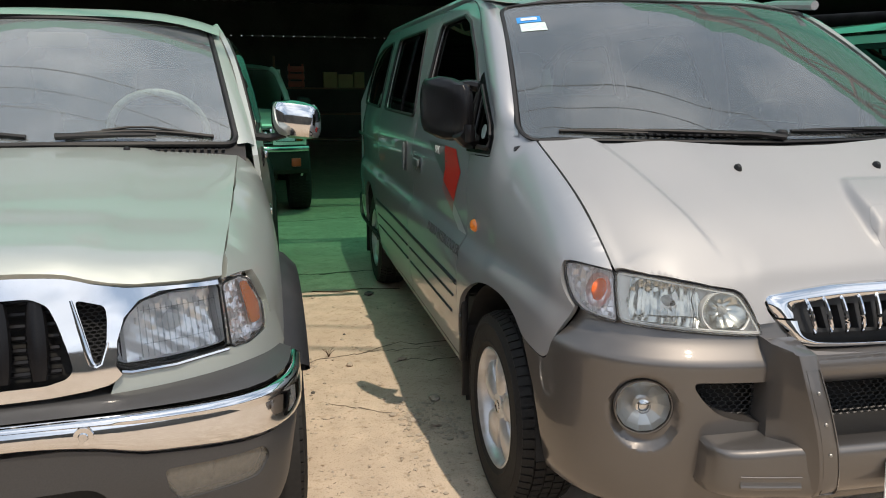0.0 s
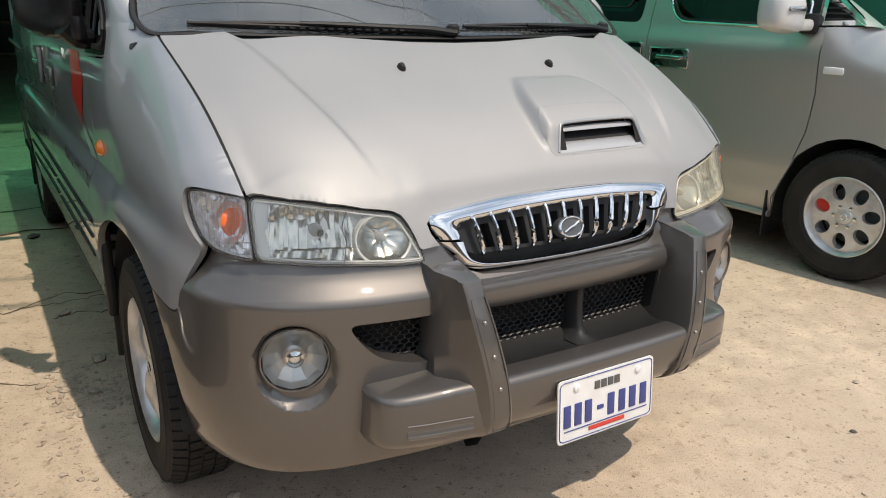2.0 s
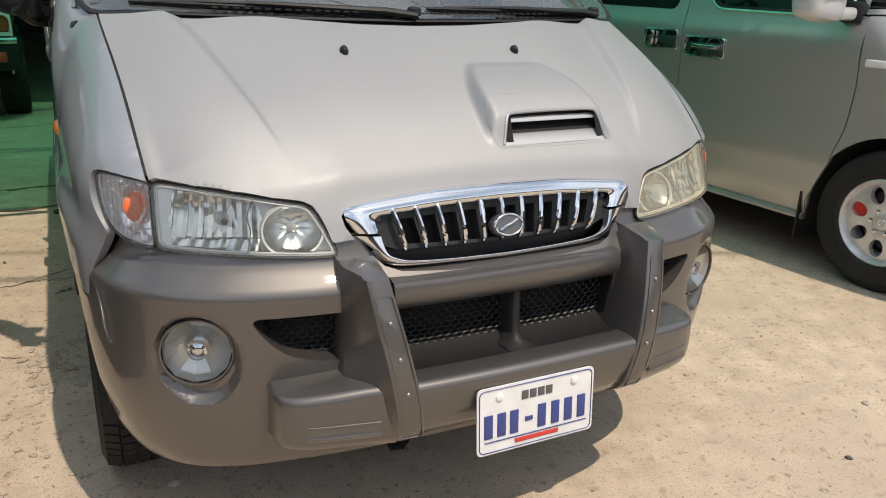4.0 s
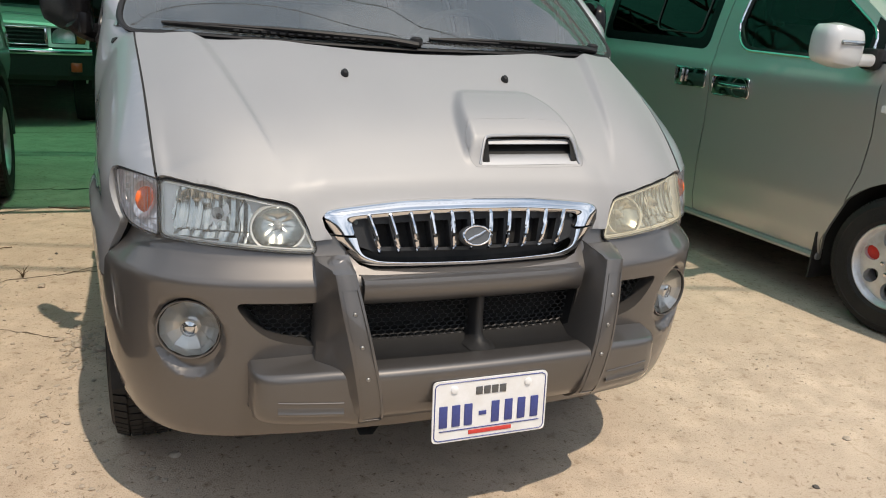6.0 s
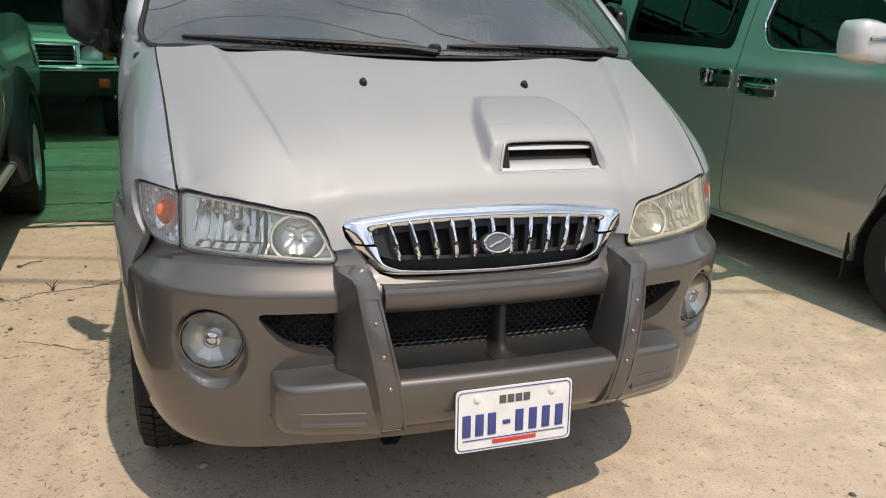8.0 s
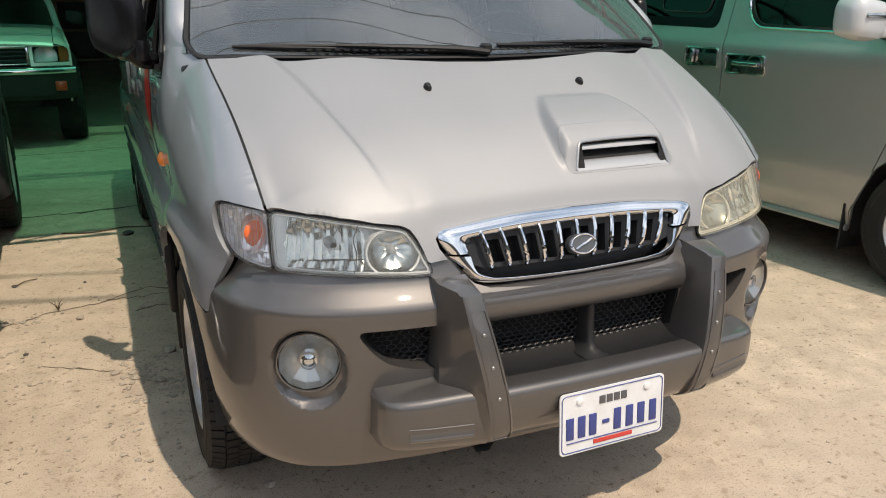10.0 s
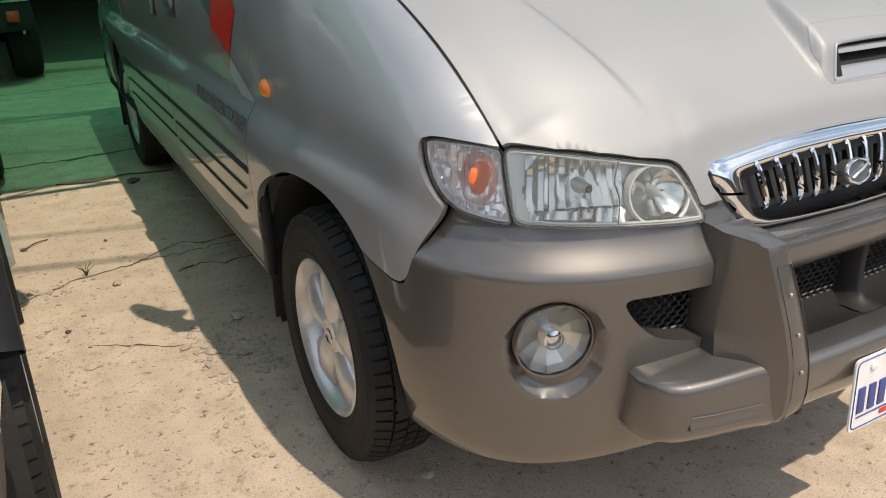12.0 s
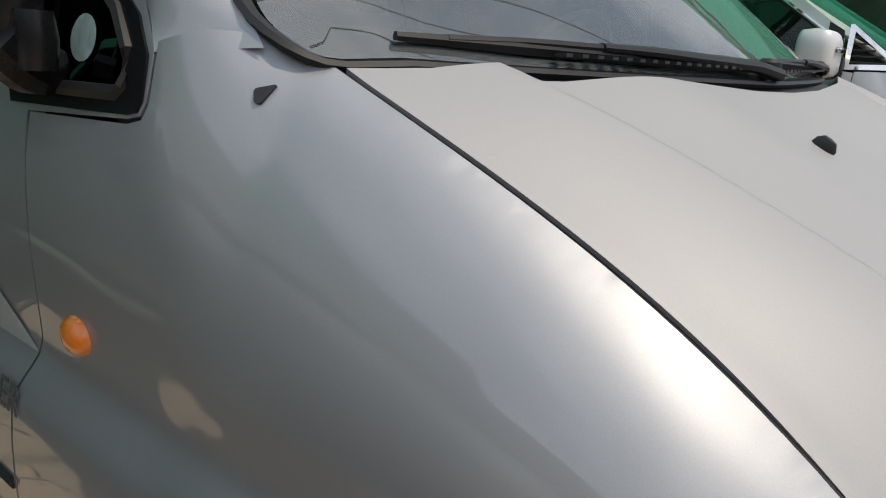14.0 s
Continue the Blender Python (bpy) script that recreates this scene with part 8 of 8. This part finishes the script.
for k in range(3):
    part("grille_bar", rbox(0.88, 0.02, 0.014, 0.005, at=(0, 0.004, 0.860 + 0.038 * k)), GREYPLASTIC, g)
bar = lambda rows_: loft([[(0.845 * u, -0.105 + 0.12 * abs(u) ** 4 + o, z) for u in np.linspace(-1, 1, 25)] for z, o in rows_])
part("bumper_top", bar(((0.802, 0.10), (0.800, 0.02), (0.792, 0.008))), BLACK, BP)
part("bumper", bar(((0.792, 0.02), (0.790, -0.004), (0.778, -0.012), (0.752, -0.012), (0.738, -0.006), (0.732, 0.012))), CHROME, BP, "chrome bumper blade")
part("bumper_valance", bar(((0.735, 0.004), (0.72, 0.006), (0.60, 0.008), (0.54, 0.02), (0.49, 0.08))), DARK, BP, "black lower bumper")
part("windscreen", loft([[(x * (1 - 0.22 * t), 1.30 + 0.75 * t + 0.05 * x * x, 1.13 + 0.50 * t) for x in np.linspace(-0.73, 0.73, 9)] for t in (0, 0.25, 0.5, 0.75, 1)]), PANE, BP)
part("roof", loft([[(x, y, z - 0.05 * abs(x / 0.58) ** 3) for x in np.linspace(-0.58, 0.58, 9)] for y, z in ((2.02, 1.66), (2.2, 1.71), (2.7, 1.71), (2.8, 1.65))]), OLDWHITE, BP)
part("cab_back", rbox(1.4, 0.04, 1.2, 0, at=(0, 2.78, 1.05)), OLDWHITE, BP)
part("chassis", join(rbox(1.0, 4.6, 0.2, 0.02, at=(0, 2.4, 0.52)), rbox(1.45, 0.04, 0.7, 0, at=(0, 1.32, 0.78)), rbox(0.8, 0.7, 0.35, 0.02, at=(0, 0.75, 0.7))), DARK, BP)


# ==== ground and shed ====
def ground_material():
    m = mat("dusty_concrete", (0.555, 0.455, 0.352), 0.88, scale=8, vary=0.20, stain=(0.500, 0.405, 0.312), stain_scale=1.3, detail=8.0, spec=0.25)
    n, l = m.node_tree.nodes, m.node_tree.links
    t = next(x for x in n if x.bl_idname == "ShaderNodeTexCoord")
    b = n["Principled BSDF"]
    grit, grain = n.new("ShaderNodeTexVoronoi"), n.new("ShaderNodeTexNoise")
    grit.inputs["Scale"].default_value = 55
    grain.inputs["Scale"].default_value, grain.inputs["Detail"].default_value = 160, 6
    for x in (grit, grain):
        l.new(t.outputs["Object"], x.inputs["Vector"])
    r = n.new("ShaderNodeValToRGB")
    r.color_ramp.elements[0].position, r.color_ramp.elements[1].position = 0.04, 0.16
    r.color_ramp.elements[0].color, r.color_ramp.elements[1].color = (0.62, 0.58, 0.54, 1), (1, 1, 1, 1)
    l.new(grit.outputs["Distance"], r.inputs["Fac"])
    k = n.new("ShaderNodeMix")
    k.data_type, k.blend_type = "RGBA", "MULTIPLY"
    k.inputs[0].default_value = 0.85
    l.new(b.inputs["Base Color"].links[0].from_socket, k.inputs[6])
    l.new(r.outputs[0], k.inputs[7])
    l.new(k.outputs[2], b.inputs["Base Color"])
    # small dark pits and pale grains
    for scale, lo, hi, dark in ((85, 0.60, 0.70, (0.70, 0.66, 0.61, 1)), (23, 0.58, 0.70, (0.79, 0.76, 0.72, 1)), (7.5, 0.54, 0.70, (0.93, 0.915, 0.90, 1)), (46, 0.66, 0.70, (0.58, 0.54, 0.49, 1)), (240, 0.55, 0.69, (0.66, 0.63, 0.59, 1))):
        nz, rp, mk = n.new("ShaderNodeTexNoise"), n.new("ShaderNodeValToRGB"), n.new("ShaderNodeMix")
        nz.inputs["Scale"].default_value, nz.inputs["Detail"].default_value = scale, 3
        rp.color_ramp.elements[0].position, rp.color_ramp.elements[1].position = lo, hi
        rp.color_ramp.elements[0].color, rp.color_ramp.elements[1].color = (1, 1, 1, 1), dark
        mk.data_type, mk.blend_type = "RGBA", "MULTIPLY"
        mk.inputs[0].default_value = 1.0
        l.new(t.outputs["Object"], nz.inputs["Vector"])
        l.new(nz.outputs["Fac"], rp.inputs["Fac"])
        l.new(b.inputs["Base Color"].links[0].from_socket, mk.inputs[6])
        l.new(rp.outputs[0], mk.inputs[7])
        l.new(mk.outputs[2], b.inputs["Base Color"])
    bp = n.new("ShaderNodeBump")
    bp.inputs["Distance"].default_value, bp.inputs["Strength"].default_value = 0.0038, 1.0
    l.new(grain.outputs["Fac"], bp.inputs["Height"])
    l.new(bp.outputs[0], b.inputs["Normal"])
    return m


CONCRETE = ground_material()
gx = [-600, -80, -20, -6, 0, 8, 20, 80, 600]
gy = [-600, -80, -20, -4, 0, 6, 14, 24, 80, 600]
solid("ground", loft([[(x, y, 0.0) for x in gx] for y in gy]), CONCRETE, "dusty beige concrete yard with cracks and grit", "ground", kind="structure")
rng = random.Random(11)


def jagged(points, width, wander=0.012, z=0.0015, step=0.025):
    """Flat, broken ribbon of loose soil along a line on the ground."""
    line = curve([(x, y) for x, y in points], max(2, int(0.15 / step)))
    rows = []
    for k, (x, y) in enumerate(line):
        w = width * (0.25 + 0.9 * abs(noise.noise((x * 9, y * 9, 3)))) * (0.3 if k in (0, len(line) - 1) else 1)
        dx, dy = rng.uniform(-wander, wander) * 0.6, rng.uniform(-wander, wander)
        rows.append([(x + dx, y + dy - w, z), (x + dx, y + dy, z + 0.001), (x + dx, y + dy + w, z)])
    return loft(rows)


cracks = [([(-2.6, 2.16), (-1.95, 2.20), (-1.67, 2.23), (-1.54, 2.28), (-1.39, 2.37), (-1.22, 2.40), (-1.12, 2.46), (-0.98, 2.55), (-0.83, 2.50), (-0.4, 2.6)], 0.009),
          ([(-1.22, 2.40), (-1.12, 2.43), (-0.97, 2.42), (-0.81, 2.44), (-0.5, 2.40)], 0.007), ([(-1.05, 2.24), (-0.97, 2.27), (-0.81, 2.23), (-0.6, 2.27)], 0.007), ([(-1.42, 1.75), (-1.25, 1.66), (-1.15, 1.60)], 0.005)]
for line, w in cracks:
    solid("ground_crack", jagged(line, w * 1.5, 0.016), CRACKMAT, "dark jagged crack in the concrete", "crack", kind="structure", group="cracks in the yard")
solid("dirt_strip", jagged([(-2.4, 4.22), (-1.62, 4.25), (-1.31, 4.25), (-0.99, 4.29), (-0.3, 4.34), (1.2, 4.3)], 0.035, 0.02), CRACKMAT, "strip of dark dirt across the concrete", "dirt", kind="structure")
solid("ground_joint", jagged([(-4.5, 6.5), (-1.57, 6.67), (-0.89, 6.80), (1.5, 7.0)], 0.022, 0.006), CRACKMAT, "dark joint in the shed floor", "joint", kind="structure")


def pebble(r, flat=0.6):
    """Small uneven stone."""
    rows = []
    seed = rng.uniform(0, 50)
    for a, q in ((-0.5, 0.55), (-0.1, 0.95), (0.35, 0.9), (0.75, 0.5)):
        row = []
        for k in range(7):
            b = 2 * math.pi * k / 7
            w = 1 + 0.75 * noise.noise((math.cos(b) * 1.5 + seed, math.sin(b) * 1.5, a))
            row.append((r * q * w * math.cos(b) * 1.2, r * q * w * math.sin(b), r * flat * (a + 0.5)))
        rows.append(row)
    return loft(rows, True, True)


def scatter(count, area, size, shape, flat=0.6, clump=None):
    """Many small bits lying about."""
    out = []
    while len(out) < count:
        x, y = rng.uniform(area[0], area[1]), rng.uniform(area[2], area[3])
        if clump and noise.noise((x * clump, y * clump, 7)) < rng.uniform(-0.3, 0.5):
            continue
        r = size[0] * (size[1] / size[0]) ** (rng.random() ** 2.2)
        out.append(moved(shape(r, flat), Matrix.Translation((x, y, 0)) @ Matrix.Rotation(rng.uniform(0, 6.3), 4, "Z")))
    return join(*out)


def straw(r, flat):
    """A flat chip or bit of dry straw."""
    w = r * rng.uniform(0.10, 0.35)
    return ([(-r, -w, 0.0012), (r * 0.6, -w, 0.0012), (r, 0, 0.0012), (r * 0.5, w, 0.0012), (-r, w * 0.6, 0.0012), (0, 0, 0.0012 + w * 0.5)], [(0, 1, 5), (1, 2, 5), (2, 3, 5), (3, 4, 5), (4, 0, 5)])


solid("grit", scatter(1500, (-2.3, -0.6, -0.6, 3.6), (0.0022, 0.011), pebble, clump=1.6), STONE, "loose sandy grit on the concrete", "grit", kind="stuff")
solid("grit", scatter(1200, (0.2, 3.6, -0.9, 2.2), (0.0018, 0.007), pebble, clump=1.2), STONE, "loose sandy grit on the concrete", "grit", kind="stuff")
solid("chips", scatter(1700, (-2.3, -0.5, -0.6, 2.6), (0.003, 0.012), straw, clump=1.3), CHIPS, "scattered dark chips and straw", "chips", kind="stuff")
solid("chips", scatter(1900, (-0.6, 3.6, -0.9, 2.0), (0.003, 0.009), straw, clump=1.1), CHIPS, "scattered dark chips and straw", "chips", kind="stuff")
solid("rubble", join(scatter(260, (-1.12, -0.86, 1.30, 1.72), (0.003, 0.013), pebble, 0.5), scatter(60, (-1.62, -1.45, 2.22, 2.34), (0.004, 0.014), pebble, 0.5)), STONE, "crumbled concrete rubble", "rubble", kind="stuff")
for x, y, r, stuff in ((-1.28, 2.23, 0.020, STONE), (-1.0, 2.27, 0.020, STONE), (-1.07, 1.51, 0.017, STONE), (-1.14, 1.58, 0.015, STONE), (-1.27, 2.74, 0.010, DARKSTONE), (-1.04, 3.58, 0.028, DARKSTONE), (-1.60, 2.80, 0.014, DARKSTONE), (-1.59, 2.29, 0.013, DARKSTONE), (-1.48, 1.90, 0.011, DARKSTONE), (-0.93, 1.72, 0.026, STONE), (-0.98, 1.45, 0.022, STONE), (1.56, 0.17, 0.012, STONE), (1.2, -0.04, 0.010, DARKSTONE), (-0.72, 0.62, 0.016, STONE)):
    solid("stone", pebble(r, 0.7), stuff, "small pale broken stone on the concrete" if stuff is STONE else "small dark stone on the concrete", "stone", pose(x, y, 0, 0, 0, rng.uniform(0, 360)), group="stones in the yard")
solid("wire", tube(curve([(-1.42, 3.74, 0.004), (-1.30, 3.70, 0.004), (-1.18, 3.70, 0.006), (-1.06, 3.73, 0.010), (-0.95, 3.72, 0.004), (-0.80, 3.70, 0.004)], 6), 0.004, 6), TWIG, "thin dark wire lying on the concrete", "wire")
solid("twig", tube(curve([(-1.59, 2.81, 0.006), (-1.55, 2.85, 0.010), (-1.50, 2.88, 0.006)], 4), 0.003, 5), TWIG, "dry twig lying on the concrete", "twig")
weed = thing("weed", "small dry weed growing in the crack", "weed", pose(-1.38, 2.38, 0))
for k in range(9):
    a, h = 0.7 * k, rng.uniform(0.03, 0.07)
    part("stalk", tube([(0, 0, 0), (0.012 * math.cos(a), 0.012 * math.sin(a), h * 0.6), (0.035 * math.cos(a), 0.035 * math.sin(a), h)], [0.002, 0.0015, 0.0006], 4), TWIG, weed)


# shed roof: a skylight strip of green corrugated sheet along the open side, dark sheet behind
def green_sheet():
    m = bpy.data.materials.new("green_translucent_sheet")
    m.use_nodes = True
    n, l = m.node_tree.nodes, m.node_tree.links
    n.remove(n["Principled BSDF"])
    t = n.new("ShaderNodeTexCoord")
    nz, rp = n.new("ShaderNodeTexNoise"), n.new("ShaderNodeValToRGB")
    nz.inputs["Scale"].default_value = 1.6
    rp.color_ramp.elements[0].color, rp.color_ramp.elements[1].color = (0.03, 0.27, 0.16, 1), (0.06, 0.36, 0.22, 1)
    l.new(t.outputs["Object"], nz.inputs["Vector"])
    l.new(nz.outputs["Fac"], rp.inputs["Fac"])
    tr, tl, mx1 = n.new("ShaderNodeBsdfTransparent"), n.new("ShaderNodeBsdfTranslucent"), n.new("ShaderNodeMixShader")
    tr.inputs[0].default_value = (0.17, 0.56, 0.35, 1)
    l.new(rp.outputs[0], tl.inputs[0])
    mx1.inputs[0].default_value = 0.55
    l.new(tr.outputs[0], mx1.inputs[1])
    l.new(tl.outputs[0], mx1.inputs[2])
    l.new(mx1.outputs[0], n["Material Output"].inputs[0])
    return m


ROOF_Z = 2.65
roof_edge = lambda x: float(np.interp(x, [-9, -0.75, 2.2, 3.2, 13], [2.40, 2.40, 1.30, 1.05, 1.05]))
GREEN = green_sheet()
xs_r = np.arange(-9.0, 13.0, 0.06)
wave = lambda x, y: ROOF_Z + 0.05 * (y - 2.4) + 0.016 * math.sin(x * 2 * math.pi / 0.24)
solid("shed_roof_skylight", loft([[(x, roof_edge(x) + (6.95 - roof_edge(x)) * t, wave(x, roof_edge(x) + (6.95 - roof_edge(x)) * t)) for x in xs_r] for t in (0, 0.3, 0.65, 1)]), GREEN, "green translucent corrugated roof sheets", "roof", kind="structure")
solid("shed_roof_back", loft([[(x, y, wave(x, y) + 0.02) for x in xs_r] for y in (6.85, 10.0, 15.0, 19.2)]), STEEL, "dark corrugated steel roof", "roof", kind="structure")
TRUSS = mat("red_oxide_steel", (0.16, 0.075, 0.05), 0.6, scale=40, vary=0.2)


def roof_truss(a, b):
    """Lattice truss between two places in plan."""
    n = Vector((b[0] - a[0], b[1] - a[1], 0))
    tr = thing("roof_truss", "red-oxide steel lattice truss under the roof", "truss", Matrix.Translation((a[0], a[1], ROOF_Z - 0.07 + 0.05 * (min(a[1], b[1]) - 2.4))) @ Matrix.Rotation(math.atan2(n.y, n.x), 4, "Z"), group="trusses of the shed roof")
    part("top_chord", rbox(n.length, 0.04, 0.04, 0.004, at=(n.length / 2, 0, 0)), TRUSS, tr)
    part("bottom_chord", rbox(n.length, 0.04, 0.04, 0.004, at=(n.length / 2, 0, -0.24)), TRUSS, tr)
    count = max(1, int(n.length / 0.6))
    d = n.length / count
    for k in range(count):
        part("diagonal", tube([(d * k, 0, -0.24), (d * (k + 0.5), 0, 0)], 0.012, 6), TRUSS, tr)
        part("diagonal", tube([(d * (k + 0.5), 0, 0), (d * (k + 1), 0, -0.24)], 0.012, 6), TRUSS, tr)


roof_truss((-8.9, 2.46), (-0.75, 2.46))
roof_truss((-0.75, 2.46), (2.2, 1.36))
roof_truss((2.2, 1.36), (3.2, 1.11))
roof_truss((3.2, 1.11), (12.8, 1.11))
roof_truss((-8.9, 4.3), (12.8, 4.3))
roof_truss((-8.9, 6.4), (12.8, 6.4))
for x in (-8.6, -4.4, 5.9, 12.6):
    for y in (roof_edge(x) + 0.06, 6.4):
        solid("shed_post", rbox(0.14, 0.14, 2.6, 0.01, at=(0, 0, 1.30)), TRUSS, "red-oxide steel post of the shed", "post", pose(x, y, 0), group="posts of the shed")
# cables overhead, carried by two poles outside the yard
POLE = mat("pole_concrete", (0.33, 0.32, 0.30), 0.85, scale=20, vary=0.15)
for x, y in ((-21.0, 4.6), (21.0, -5.9)):
    pole = thing("cable_pole", "tall concrete pole carrying cables", "pole", pose(x, y, 0), group="poles for the cables")
    part("shaft", lathe([(0, 0.17), (7.6, 0.11), (7.65, 0.001)], 16, "z"), POLE, pole)
    part("crossarm", rbox(0.10, 3.4, 0.10, 0.01, at=(0, 1.2, 6.9)), POLE, pole)
for y, r in ((-0.9, 0.018), (-0.5, 0.012), (1.1, 0.012), (1.6, 0.012), (2.2, 0.016)):
    solid("overhead_cable", tube([(x, y + 5.25 + (-0.25) * (x + 21), 6.62 + 0.0008 * x * x) for x in np.linspace(-21, 21, 22)], r, 6), BLACK, "black cable strung overhead", "cable", group="cables overhead", kind="structure")
# walls: back wall with a row of small gaps under the eaves
solid("wall_back", join(rbox(22.4, 0.15, 2.66, 0, at=(1.9, 19.0, 1.33)), rbox(22.4, 0.15, 1.5, 0, at=(1.9, 19.0, 3.435)), *[rbox(0.235, 0.15, 0.025, 0, at=(-9.2 + 0.26 * k, 19.0, 2.6725)) for k in range(86)]), WALLDARK, "dark stained back wall with a row of small gaps", "wall", kind="structure")
solid("wall_left", rbox(0.15, 17.0, 4.4, 0, at=(-9.2, 10.6, 2.2)), WALLDARK, "dark stained side wall", "wall", kind="structure")
solid("wall_right", rbox(0.15, 17.0, 4.4, 0, at=(13.1, 10.6, 2.2)), WALLDARK, "dark stained side wall", "wall", kind="structure")
# unseen walls added around the yard to darken flanks and reflections
ADDEDWALL = mat("added_wall_grey", (0.17, 0.165, 0.15), 0.9, scale=14, vary=0.15, stain=(0.10, 0.10, 0.092), stain_scale=0.8, bump=0.003)
solid("light_block_left", rbox(0.2, 13.0, 2.6, 0, at=(-6.4, -4.3, 1.3)), WALLDARK, "unseen wall added to block low sky light", "wall", kind="structure")
solid("light_block_front", rbox(22.0, 0.2, 2.0, 0, at=(2.0, -10.9, 1.0)), ADDEDWALL, "unseen wall added to block low sky light", "wall", kind="structure")
solid("light_block_right", rbox(0.2, 12.0, 2.8, 0, at=(12.9, -4.8, 1.4)), ADDEDWALL, "unseen wall added to block low sky light", "wall", kind="structure")

# steel rack with boxes, deep in the shed
rack = thing("storage_rack", "dark steel storage rack standing deep in the shed", "rack", pose(-0.75, 13.1, 0))
for x in (-0.98, 0.98):
    for y in (-0.22, 0.22):
        part("upright", rbox(0.04, 0.04, 1.95, 0.004, at=(x, y, 0.975)), TRUSS, rack)
for z in (0.45, 0.92, 1.385):
    part("shelf", rbox(2.0, 0.48, 0.03, 0.004, at=(0, 0, z)), TRUSS, rack)
for x, w, h in ((-0.72, 0.25, 0.28), (-0.44, 0.27, 0.24), (-0.19, 0.19, 0.28)):
    box = thing("cardboard_box", "brown cardboard box on the storage rack", "box", pose(x, 13.08, 1.40), group="boxes on the rack")
    part("carton", rbox(w, 0.36, h, 0.006, at=(0, 0, h / 2)), CARD, box)
    part("tape", rbox(0.05, 0.362, 0.003, 0.001, at=(0, 0, h + 0.001)), CHIPS, box)
solid("plastic_crate", join(*[rbox(0.30, 0.30, 0.10, 0.01, at=(0, 0, 0.06 + 0.135 * k)) for k in range(3)], *[rbox(0.03, 0.03, 0.42, 0.004, at=(0.12 * a, 0.12 * b, 0.21)) for a in (-1, 1) for b in (-1, 1)]), CRATERED, "dull red plastic crate on the storage rack", "crate", pose(-1.34, 13.08, 1.40))
